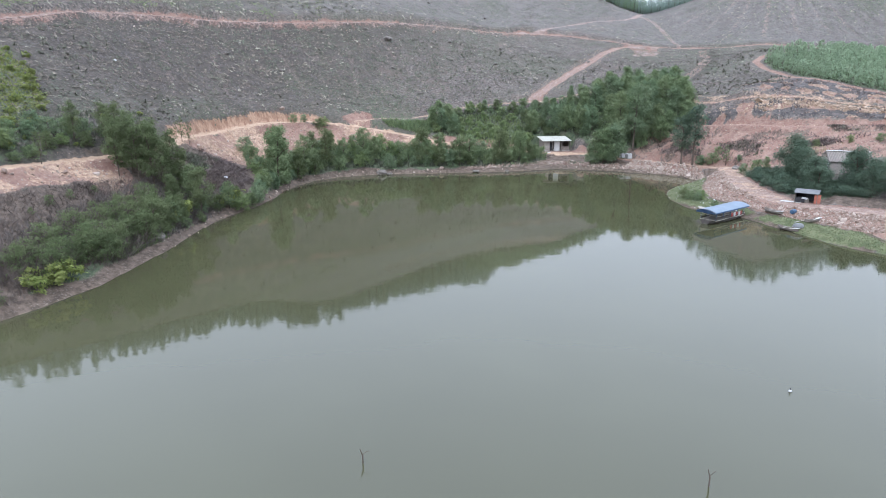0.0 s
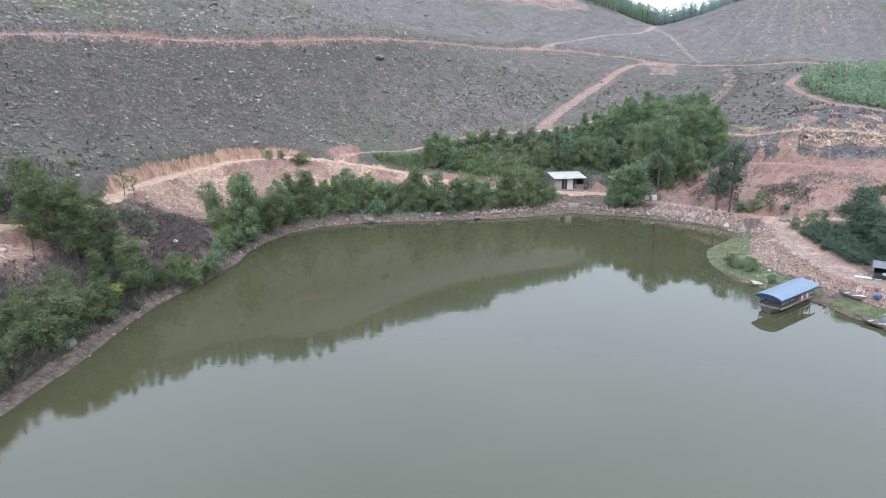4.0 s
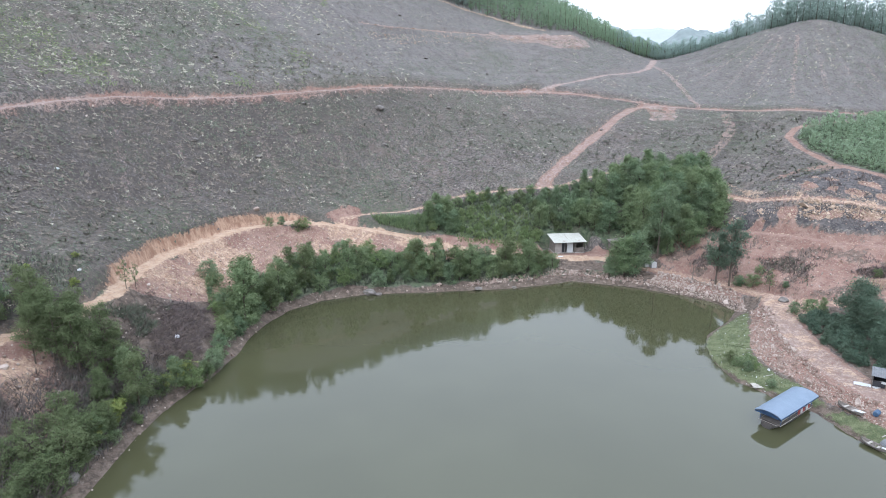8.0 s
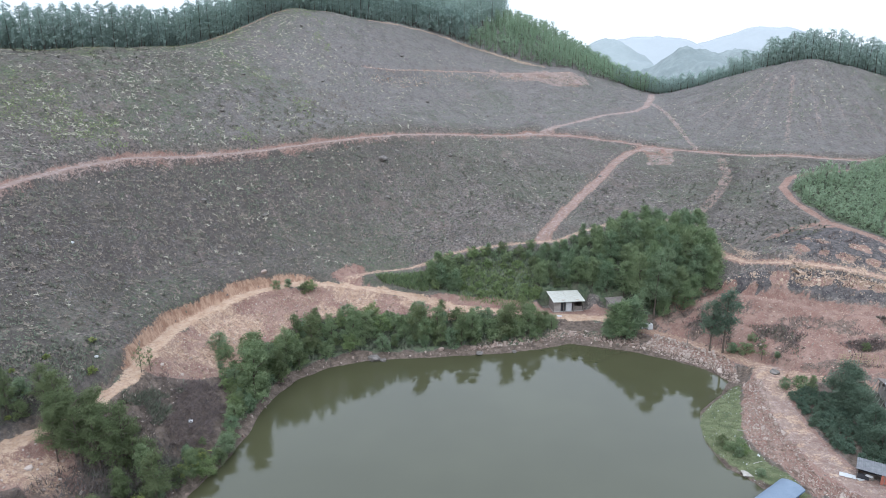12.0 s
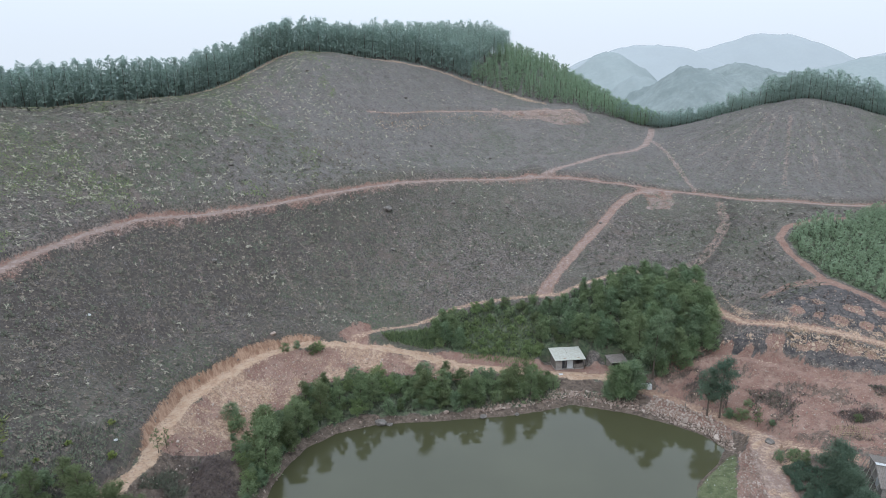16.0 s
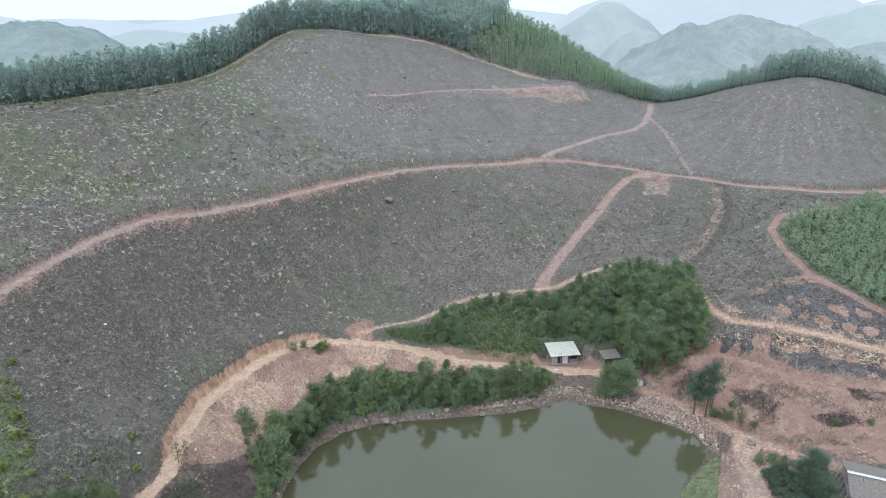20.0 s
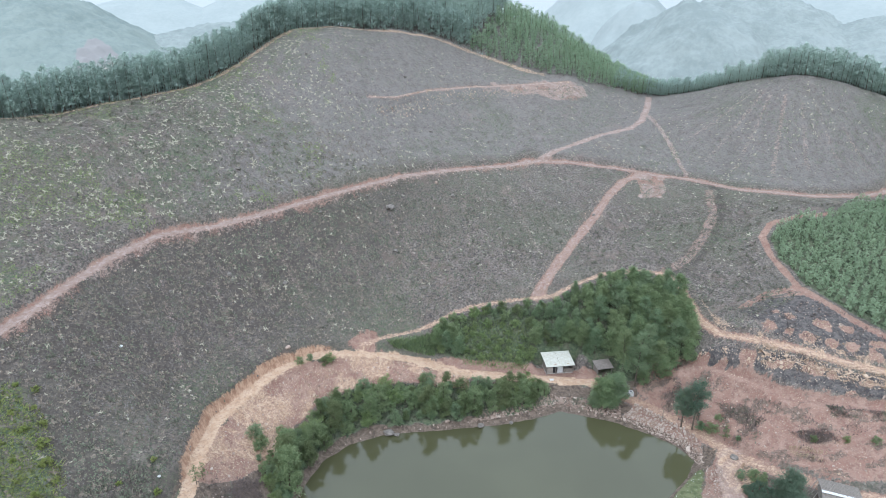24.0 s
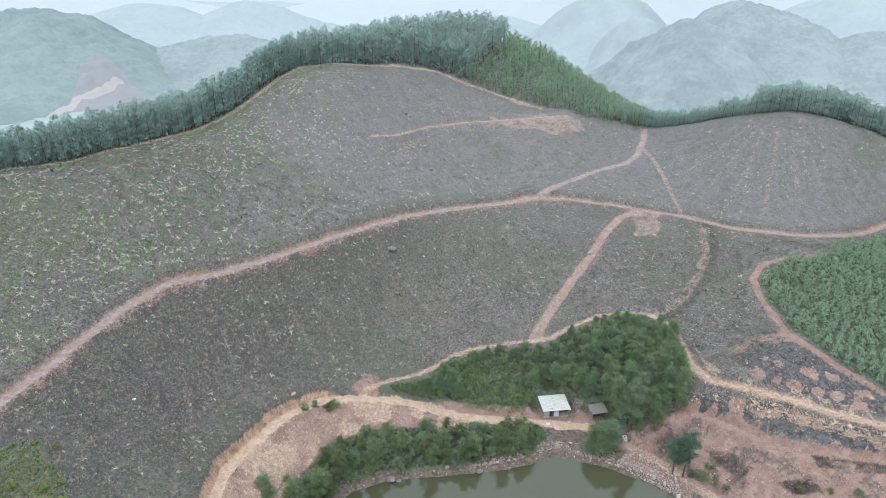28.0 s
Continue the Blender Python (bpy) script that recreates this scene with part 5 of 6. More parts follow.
tufts("terrace_brush", [(42, 118), (52, 126), (80, 134), (104, 108), (104, 90), (66, 92), (50, 105)], 6000, 0.05, 0.4, CHAR_TWIG, 77, "charred brush and stalks on the terraces", lambda P: (fbm(P, 0.34, 3, 23) > 0.2) & (along(P, TERRACE)[0] > 1.6) & (along(P, EAST_ROAD)[0] > 1.6))
tufts("plot_weeds", PLOT, 6000, 0.22, 0.45, WEED, 78, "weeds between the young plantation trees")
tufts("hill_foot_brush", LEFT_BUSH, 6000, 0.05, 0.6, WEED, 79, "dry weeds and brush at the foot of the slope")
tufts("slope_brush", BANK_SLOPE, 5500, 0.035, 0.7, BROWN_TWIG, 80, "dry brown brush and sticks on the bank", lean=1.0)
tufts("bank_sticks", [(-45, 36), (-43.5, 48), (-40.5, 62), (-36.5, 66), (-34.9, 58), (-36, 46), (-39.4, 37)], 3600, 0.03, 1.3, BROWN_TWIG, 90, "long dry stems leaning over the bank", lambda P: fbm(P, 0.35, 3, 69) > -0.1, 0.7)
tufts("bank_weeds", [(-43, 36), (-41.5, 48), (-38.5, 62), (-35.5, 66), (-34.9, 58), (-36, 46), (-39.4, 37)], 2600, 0.05, 0.6, LEAF_WARM, 91, "rank olive weeds between the dry stems", lambda P: fbm(P, 0.3, 3, 70) > 0.0, 0.9)
tufts("path_edge_brush", [(-48, 62), (-44, 70), (-38, 76), (-34, 76), (-35, 62), (-38, 58)], 5000, 0.035, 0.7, BROWN_TWIG, 83, "dry brown brush below the path", lean=1.0)
MID_BANK = [(-43.4, 86), (-41.5, 90), (-38.5, 89), (-38.2, 81), (-38.8, 75), (-42, 76), (-43.6, 81)]
tufts("mid_bank_brush", MID_BANK, 1500, 0.035, 0.55, BROWN_TWIG, 81, "dry brown brush between the path and the burnt heap", lambda P: (along(P, LAKE_PATH)[0] > 1.6) & (fbm(P, 0.5, 3, 67) > -0.15), 1.1)
tufts("mid_bank_weeds", MID_BANK, 1400, 0.06, 0.5, WEED, 82, "green weeds between the path and the burnt heap", lambda P: (along(P, LAKE_PATH)[0] > 1.4) & (fbm(P, 0.4, 3, 68) > 0.1), 0.8)
tufts("hill_weeds", GREEN_HILL, 15000, 0.11, 0.24, LEAF_YELLOW, 84, "fresh yellow-green vines matted over the hillside", lambda P: inside(P, GREEN_HILL) + 5 * fbm(P, 0.12, 3, 66) > 1.0, 1.3)
RIDGE_FOOT = behind(CREST[:15], 0.6, 6)
tufts("ridge_undergrowth", RIDGE_FOOT, 8000, 0.09, 0.8, LEAF_RIDGE_HAZE, 85, "dark undergrowth at the foot of the ridge forest", lambda P: P[:, 0] < 15)
tufts("shore_scrub", [(2, 113), (14, 116), (21, 119), (28, 117), (33, 115), (34, 118), (28, 121), (20, 122.6), (4, 121)], 2600, 0.06, 0.4, WEED, 86, "low green scrub on the muddy bank", lambda P: fbm(P, 0.3, 3, 45) > 0.1)
for k, q in enumerate(SCRUB):
    tufts("terrace_scrub", q, 900, 0.04, 0.45, CHAR_TWIG, 87 + k, "dark dry scrub on the bare terrace", lambda P: fbm(P, 0.5, 3, 55) > -0.2, lean=0.8)
    tufts("terrace_weeds", q, 400, 0.06, 0.4, WEED, 187 + k, "low green weeds in the dark scrub", lambda P: fbm(P, 0.4, 3, 56) > 0.1, lean=0.6)

# ---- hills beyond the ridge, haze painted into their colours ----


def far_hill(number, x, y, top, wx, wy, material, seed, rough=0.10):
    """A wooded hill: a broad dome with spurs, its foot on the plain."""
    wooded = material in (HILL_NEAR, HILL_SCAR)
    n = 180 if wooded else 76
    k = np.linspace(-2.6, 2.6, n)
    gx2, gy2 = np.meshgrid(k, k)
    P = np.stack([gx2.ravel() * wx, gy2.ravel() * wy], 1)
    bend = P + wx * 0.20 * np.stack([fbm(P, 0.9 / wx, 3, seed), fbm(P, 0.9 / wx, 3, seed + 5)], 1)
    d2 = (bend[:, 0] / wx) ** 2 + (bend[:, 1] / wy) ** 2
    z = (top + 8) * np.exp(-d2 * 0.9) * (1 + rough * fbm(P, 2.5 / wx, 4, seed + 9)) + 1.6 * fbm(P, 0.08, 3, seed + 2) - 6
    if wooded:
        z = z + 2.6 * fbm(P, 0.24, 2, seed + 3)
    ids2 = np.arange(n * n).reshape(n, n)
    faces = np.stack([ids2[:-1, :-1], ids2[:-1, 1:], ids2[1:, 1:], ids2[1:, :-1]], -1).reshape(-1, 4)
    me = sheet_mesh("backdrop", np.c_[P, z].tolist(), faces.tolist(), material)
    ob = new(f"backdrop_{number}", me)
    ob.location = (x, y, 4)
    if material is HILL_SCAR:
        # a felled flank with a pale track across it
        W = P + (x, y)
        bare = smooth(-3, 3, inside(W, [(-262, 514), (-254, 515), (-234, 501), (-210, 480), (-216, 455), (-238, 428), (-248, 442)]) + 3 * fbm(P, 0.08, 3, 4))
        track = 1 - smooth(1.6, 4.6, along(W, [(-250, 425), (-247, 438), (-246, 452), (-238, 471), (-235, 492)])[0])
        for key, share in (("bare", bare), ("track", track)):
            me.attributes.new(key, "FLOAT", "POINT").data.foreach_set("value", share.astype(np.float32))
    tagged(ob, "wooded hill with a felled flank and pale track" if material is HILL_SCAR else "wooded hill with white haze put into its colour", "hill", kind="structure")


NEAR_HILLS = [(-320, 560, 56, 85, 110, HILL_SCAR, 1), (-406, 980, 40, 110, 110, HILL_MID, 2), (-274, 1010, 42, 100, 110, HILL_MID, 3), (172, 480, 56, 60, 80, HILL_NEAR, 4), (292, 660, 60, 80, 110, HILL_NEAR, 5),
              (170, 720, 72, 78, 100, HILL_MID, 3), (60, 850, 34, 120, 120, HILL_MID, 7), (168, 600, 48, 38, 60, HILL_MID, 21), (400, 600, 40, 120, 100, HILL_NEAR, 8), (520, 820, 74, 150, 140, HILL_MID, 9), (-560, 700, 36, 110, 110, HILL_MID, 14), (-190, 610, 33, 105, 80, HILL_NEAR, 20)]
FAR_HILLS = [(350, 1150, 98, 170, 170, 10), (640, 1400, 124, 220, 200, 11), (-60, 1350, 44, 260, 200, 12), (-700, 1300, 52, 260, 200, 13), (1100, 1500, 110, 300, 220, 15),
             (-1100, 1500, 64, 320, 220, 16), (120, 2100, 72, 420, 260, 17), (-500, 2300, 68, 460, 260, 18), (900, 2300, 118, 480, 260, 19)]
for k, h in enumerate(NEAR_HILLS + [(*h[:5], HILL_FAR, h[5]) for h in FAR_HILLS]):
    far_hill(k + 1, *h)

# ---- built things ----
TIN_WHITE = plain("white_tin", (0.285, 0.275, 0.225), (0.42, 0.41, 0.355), 1.4, 0.6)
TIN_RUST = plain("rusty_tin", (0.20, 0.13, 0.09), (0.36, 0.30, 0.25), 2.2, 0.7, 0.2)
TIN_GREY = plain("grey_sheet", (0.095, 0.098, 0.100), (0.17, 0.17, 0.168), 1.6, 0.75)
TIN_BROWN = plain("weathered_tin", (0.120, 0.100, 0.086), (0.205, 0.180, 0.158), 1.8, 0.8)
STRAW = plain("dry_stakes", (0.230, 0.170, 0.100), (0.380, 0.305, 0.195), 3.0, 0.9)
ORANGE_WOOD = plain("raw_planks", (0.180, 0.110, 0.070), (0.290, 0.195, 0.130), 3.0, 0.85)
BLUE = plain("blue_tarp", (0.108, 0.142, 0.182), (0.140, 0.176, 0.218), 0.9, 0.5)
BLUE_DARK = plain("blue_paint", (0.035, 0.070, 0.140), (0.060, 0.105, 0.180), 2.0, 0.6)
WOOD = plain("grey_board", (0.10, 0.085, 0.07), (0.20, 0.175, 0.15), 2.5, 0.85, relief=0.01)
WOOD_PALE = plain("pale_board", (0.24, 0.215, 0.18), (0.38, 0.35, 0.30), 2.5, 0.85)
DARK = plain("dark_cloth", (0.018, 0.018, 0.020), (0.045, 0.044, 0.046), 1.5, 0.9)
ORANGE = plain("orange_sheet", (0.24, 0.070, 0.042), (0.33, 0.130, 0.090), 1.5, 0.75)
WHITE = plain("white_plastic", (0.36, 0.36, 0.345), (0.46, 0.46, 0.44), 2.0, 0.55)
PLASTER = plain("dull_plaster", (0.20, 0.175, 0.15), (0.32, 0.29, 0.26), 1.2, 0.9)
RED_CLOTH = plain("red_cloth", (0.22, 0.040, 0.035), (0.32, 0.080, 0.065), 3.0, 0.85)
HULL = plain("dark_hull", (0.040, 0.035, 0.032), (0.085, 0.075, 0.065), 1.8, 0.7)
DRUM_BLUE = plain("blue_drum", (0.030, 0.060, 0.105), (0.055, 0.095, 0.150), 2.0, 0.5)


def lump(bm, size, at=(0, 0, 0), turn=(0, 0, 0), bevel=0.0, steps=1):
    """Adds a bevelled block to bm, its middle at the place given."""
    made = bmesh.ops.create_cube(bm, size=1.0, matrix=pose(*at, *turn) @ Matrix.Diagonal((*size, 1)))
    if bevel:
        edges = list({e for v in made["verts"] for e in v.link_edges})
        bmesh.ops.bevel(bm, geom=edges, offset=bevel, segments=steps, affect="EDGES", profile=0.6)


def rod(bm, a, b, radius, sides=7, end=None):
    """Adds a round rod from a to b."""
    a, b = Vector(a), Vector(b)
    turn = (b - a).to_track_quat("Z", "Y").to_matrix().to_4x4()
    bmesh.ops.create_cone(bm, cap_ends=True, segments=sides, radius1=radius, radius2=radius if end is None else end, depth=(b - a).length, matrix=Matrix.Translation((a + b) / 2) @ turn)


def shape(name, build, material, parent, label="", m=None):
    """One part: build(bm) draws it."""
    bm = bmesh.new()
    build(bm)
    me = bpy.data.meshes.new(name)
    bm.to_mesh(me)
    bm.free()
    me.materials.append(material)
    ob = part(name, me, parent, label)
    if m is not None:
        ob.matrix_basis = m
    return ob


def ribbed(bm, w, d, ribs=24, rise=0.03, thick=0.03, arch=0.0):
    """A corrugated sheet w wide and d deep, its ribs running along y, bowed by arch."""
    n = ribs * 4
    rows = []
    for v in (-0.5, 0.0, 0.5):
        top, low = [], []
        for k in range(n + 1):
            u = k / n - 0.5
            z = rise * math.sin(k * math.pi / 2) + arch * (1 - (2 * u) ** 2)
            top.append(bm.verts.new((u * w, v * d, z + thick)))
            low.append(bm.verts.new((u * w, v * d, z)))
        rows.append((top, low))
    for (t0, l0), (t1, l1) in zip(rows, rows[1:]):
        for k in range(n):
            bm.faces.new((t0[k], t0[k + 1], t1[k + 1], t1[k]))
            bm.faces.new((l0[k + 1], l0[k], l1[k], l1[k + 1]))
    for t, l in (rows[0], rows[-1]):
        for k in range(n):
            bm.faces.new((t[k + 1], t[k], l[k], l[k + 1]))
    for k in (0, n):
        for (t0, l0), (t1, l1) in zip(rows, rows[1:]):
            bm.faces.new((t0[k], t1[k], l1[k], l0[k]))


def hut():
    z = 2.25
    top = root("hut", pose(22.5, 129.3, z, 0, 0, 7) @ Matrix.Scale(0.92, 4), "small plank hut with white tin roof beside the path", "hut")
    shape("floor_slab", lambda b: lump(b, (6.6, 4.2, 0.3), (0, 0, 0.0), bevel=0.03), PLASTER, top)
    shape("back_wall", lambda b: lump(b, (6.4, 0.12, 2.85), (0, 1.9, 1.5)), WOOD, top)
    for x in (-3.14, 3.14):
        shape("side_wall", lambda b: lump(b, (0.12, 3.7, 2.5), (x, 0.0, 1.35)), WOOD, top)
    shape("front_wall", lambda b: lump(b, (1.5, 0.12, 2.3), (-2.4, -1.85, 1.25)), PLASTER, top, "dull plastered wall panel")
    shape("front_wall", lambda b: lump(b, (1.3, 0.12, 2.3), (0.15, -1.85, 1.25)), WHITE, top, "whitish wall panel")
    shape("front_wall", lambda b: lump(b, (2.0, 0.10, 1.0), (2.1, -1.85, 0.6)), WOOD, top)
    # dark slab added in place of the shaded opening in the front
    shape("door", lambda b: lump(b, (0.9, 0.06, 2.0), (-1.15, -1.80, 1.12), bevel=0.01), DARK, top, "dark slab standing in for the shaded doorway")
    for x in (-3.3, -1.1, 1.1, 3.3):
        shape("post", lambda b: lump(b, (0.12, 0.12, 2.5), (x, -2.3, 1.25)), WOOD, top)
    roof = shape("roof", lambda b: ribbed(b, 3.55, 5.5, 12, 0.03, 0.03), TIN_WHITE, top, "white corrugated tin sheet", pose(-1.78, -0.05, 2.78, 6, 0, 0))
    roof2 = shape("roof", lambda b: ribbed(b, 3.5, 5.5, 12, 0.03, 0.03), TIN_WHITE, top, "white corrugated tin sheet", pose(1.78, -0.05, 2.80, 6, 0, 0))
    shape("ridge_cap", lambda b: lump(b, (7.2, 0.35, 0.06), (0, 2.72, 3.10), (6, 0, 0), 0.02), TIN_WHITE, top)
    shape("patch", lambda b: lump(b, (0.7, 0.35, 0.02), (0.7, -1.9, 0.08), (0, 0, 9)), TIN_RUST, roof, "rusty patch")
    shape("patch", lambda b: lump(b, (0.5, 0.3, 0.02), (0.2, -2.0, 0.08), (0, 0, -6)), TIN_RUST, roof2, "rusty patch")


def lean_to():
    z = ground_at(32.3, 127.6)
    top = root("shed", pose(32.3, 127.6, z, 0, 0, 12), "low open shed with grey sheet roof", "shed")
    for x in (-1.6, 1.6):
        for y in (-1.2, 1.2):
            shape("post", lambda b: rod(b, (x, y, -0.3), (x, y, 1.75 + 0.2 * y), 0.06), WOOD, top)
    shape("back_wall", lambda b: lump(b, (3.2, 0.06, 1.6), (0, 1.2, 0.9)), DARK, top)
    shape("side_wall", lambda b: lump(b, (0.06, 2.3, 1.3), (-1.6, 0, 0.75)), WOOD, top)
    shape("roof", lambda b: ribbed(b, 3.9, 3.1, 14, 0.03, 0.03), TIN_BROWN, top, "weathered brownish corrugated sheet", pose(0, 0, 1.82, 9, 0, 0))


def tank(x, y, size, turn):
    top = root("water_tank", pose(x, y, ground_at(x, y), 0, 0, turn), "white plastic water tank in a cage beside the road", "tank", "water tanks")
    shape("tank_body", lambda b: lump(b, (size, size, size * 1.02), (0, 0, size * 0.55), bevel=0.10, steps=3), WHITE, top)
    shape("lid", lambda b: bmesh.ops.create_cone(b, cap_ends=True, segments=14, radius1=0.22, radius2=0.20, depth=0.10, matrix=Matrix.Translation((0, 0, size * 1.1))), DARK, top, "dark screw lid")
    shape("pallet", lambda b: lump(b, (size * 1.05, size * 1.05, 0.12), (0, 0, 0.0), bevel=0.02), WOOD, top)
    for k in range(4):
        a = k * math.pi / 2 + math.pi / 4
        shape("cage_bar", lambda b: rod(b, (math.cos(a) * size * 0.69, math.sin(a) * size * 0.69, 0), (math.cos(a) * size * 0.69, math.sin(a) * size * 0.69, size * 1.05), 0.03, 6), TIN_GREY, top)


def lamp_pole():
    x, y = 43.0, 123.6
    top = root("lamp_post", pose(x, y, ground_at(x, y)), "thin pole with a small white lamp on the bare slope", "lamp")
    shape("pole", lambda b: rod(b, (0, 0, -0.4), (0, 0, 2.1), 0.06, 8, 0.04), WOOD, top)
    shape("lamp_head", lambda b: lump(b, (0.42, 0.20, 0.12), (0.1, 0, 2.15), (0, 12, 0), 0.04, 2), WHITE, top)


def bare_pole(x, y, h, lean, label):
    top = root("pole", pose(x, y, ground_at(x, y), lean, 0, 0), label, "pole")
    shape("shaft", lambda b: rod(b, (0, 0, -0.4), (0, 0, h), 0.07, 8, 0.05), WOOD, top)
    shape("foot_stones", lambda b: [lump(b, (0.3, 0.25, 0.2), (0.25 * math.cos(a), 0.25 * math.sin(a), 0.05), (0, 10, a * 50), 0.05) for a in (0, 2, 4)], ROCK, top)


def houseboat():
    m = pose(35.55, 69.2, 0.0, 0, 0, 37)
    top = root("houseboat", m, "wooden boat with an arched blue canopy moored at the bank", "boat")

    def hull(b):
        rings = []
        for k in range(13):
            u = k / 12 * 2 - 1
            w = 1.15 * (1 - 0.45 * abs(u) ** 3)
            sheer = 0.10 * u * u
            ring = [b.verts.new((u * 4.15, s * w * f, zz + (sheer if zz > 0.2 else 0.12 * u * u))) for s, f, zz in ((-1, 1, 0.48), (-1, 0.9, 0.1), (-1, 0.45, -0.22), (1, 0.45, -0.22), (1, 0.9, 0.1), (1, 1, 0.48))]
            rings.append(ring)
        for a, c in zip(rings, rings[1:]):
            for j in range(5):
                b.faces.new((a[j], c[j], c[j + 1], a[j + 1]))
            b.faces.new((a[5], c[5], c[0], a[0]))
        b.faces.new(rings[0][::-1])
        b.faces.new(rings[-1])

    body = shape("hull", hull, HULL, top, "dark wooden hull")
    for s in (-1, 1):
        shape("rubbing_strake", lambda b: lump(b, (7.0, 0.07, 0.10), (0, s * 1.10, 0.46), bevel=0.02), WOOD_PALE, body, "pale wooden strake")
    shape("deck", lambda b: lump(b, (7.2, 2.0, 0.06), (0, 0, 0.52), bevel=0.01), WOOD, top)
    for x in (-3.4, -1.7, 0, 1.7, 3.4):
        for s in (-1, 1):
            shape("post", lambda b: rod(b, (x, s * 1.08, 0.45), (x, s * 1.12, 1.66), 0.04, 6), BLUE_DARK, top)
    for s in (-1, 1):
        shape("rail", lambda b: rod(b, (-3.5, s * 1.1, 1.0), (3.5, s * 1.1, 1.0), 0.03, 6), WOOD_PALE, top)
        shape("side_board", lambda b: lump(b, (6.9, 0.04, 0.22), (0, s * 1.12, 0.68)), HULL, top)

    def canopy(b):
        n, w, length = 14, 1.42, 4.2
        rows = []
        for x in (-length, -length * 0.5, 0, length * 0.5, length):
            sag = 0.05 * (1 - abs(x) / length)
            t, l = [], []
            for k in range(n + 1):
                a = k / n * 2 - 1
                z = 1.64 + 0.34 * (1 - abs(a) ** 2.4) - sag * (1 - a * a)
                t.append(b.verts.new((x, a * w, z + 0.04)))
                l.append(b.verts.new((x, a * w, z)))
            rows.append((t, l))
        for (t0, l0), (t1, l1) in zip(rows, rows[1:]):
            for k in range(n):
                b.faces.new((t0[k], t1[k], t1[k + 1], t0[k + 1]))
                b.faces.new((l0[k + 1], l1[k + 1], l1[k], l0[k]))
            for k in (0, n):
                b.faces.new((t0[k], l0[k], l1[k], t1[k]))
        for t, l in (rows[0], rows[-1]):
            for k in range(n):
                b.faces.new((t[k], t[k + 1], l[k + 1], l[k]))

    roof = shape("canopy", canopy, BLUE, top, "blue arched canopy sheet")
    for s in (-1, 1):
        shape("valance", lambda b: lump(b, (8.3, 0.03, 0.16), (0, s * 1.40, 1.58)), BLUE_DARK, roof, "darker blue hanging edge")

    def end_board(b):
        n = 10
        up = [b.verts.new((-4.16, (k / n * 2 - 1) * 1.36, 1.60 + 0.34 * (1 - abs(k / n * 2 - 1) ** 2.4))) for k in range(n + 1)]
        lo = [b.verts.new((-4.16, (k / n * 2 - 1) * 1.36, 1.48)) for k in range(n + 1)]
        for k in range(n):
            b.faces.new((up[k], up[k + 1], lo[k + 1], lo[k]))
        bmesh.ops.solidify(b, geom=b.faces[:], thickness=0.03)

    shape("end_board", end_board, BLUE_DARK, top, "dark blue end board")
    for x in (-3.9, 3.9):
        shape("cross_bar", lambda b: rod(b, (x, -1.0, 0.62), (x, 1.0, 0.62), 0.03, 6), WOOD_PALE, top)
    for k, (x, c) in enumerate(((0.4, RED_CLOTH), (1.0, WHITE), (1.5, RED_CLOTH), (2.2, WHITE), (2.6, RED_CLOTH))):
        shape("hung_cloth", lambda b: lump(b, (0.42, 0.06, 0.5), (x, -1.15, 0.86), (0, 6 * (-1) ** k, 0), 0.02), c, top, "white cloth over the rail" if c is WHITE else "red cloth over the rail")
    for x in (-2.4, -0.6):
        shape("bench", lambda b: lump(b, (0.4, 1.7, 0.06), (x, 0, 0.92)), WOOD_PALE, top)
    shape("gangplank", lambda b: lump(b, (2.4, 0.35, 0.06), (4.9, -0.5, 0.50), (0, 3, 8), 0.01), WOOD_PALE, top, "pale gangplank to the bank")


def skiff(m, length, wide, label, group="rowing boats"):
    top = root("rowing_boat", m, label, "boat", group)

    def hull(b):
        outer, inner = [], []
        for k in range(13):
            u = k / 12 * 2 - 1
            w = wide / 2 * (1 - abs(u) ** 2.4) + 0.05
            up = 0.34 + 0.20 * abs(u) ** 2.5
            outer.append([b.verts.new((u * length / 2, y, z)) for y, z in ((-w, up), (-w * 0.8, 0.12), (-w * 0.35, -0.02 + 0.15 * u * u), (w * 0.35, -0.02 + 0.15 * u * u), (w * 0.8, 0.12), (w, up))])
            k2 = 0.86
            inner.append([b.verts.new((u * length / 2 * 0.97, y * k2, z + 0.05)) for y, z in ((-w, up - 0.05), (-w * 0.8, 0.13), (-w * 0.35, 0.02 + 0.15 * u * u), (w * 0.35, 0.02 + 0.15 * u * u), (w * 0.8, 0.13), (w, up - 0.05))])
        for a, c in zip(outer, outer[1:]):
            for j in range(5):
                b.faces.new((a[j], c[j], c[j + 1], a[j + 1]))
        for a, c in zip(inner, inner[1:]):
            for j in range(5):
                b.faces.new((a[j + 1], c[j + 1], c[j], a[j]))
        for o, i in ((0, 1), (5, -1)):
            for k in range(12):
                q = (outer[k][o], inner[k][o], inner[k + 1][o], outer[k + 1][o])
                b.faces.new(q if i > 0 else q[::-1])

    shape("hull", hull, WOOD, top)
    shape("bow_deck", lambda b: lump(b, (0.8, wide * 0.55, 0.04), (length * 0.38, 0, 0.46), (0, -8, 0), 0.015), WHITE, top, "white painted bow deck")
    for x in (-0.18, 0.15):
        shape("thwart", lambda b: lump(b, (0.22, wide * 0.9, 0.04), (x * length, 0, 0.30)), WOOD_PALE, top)


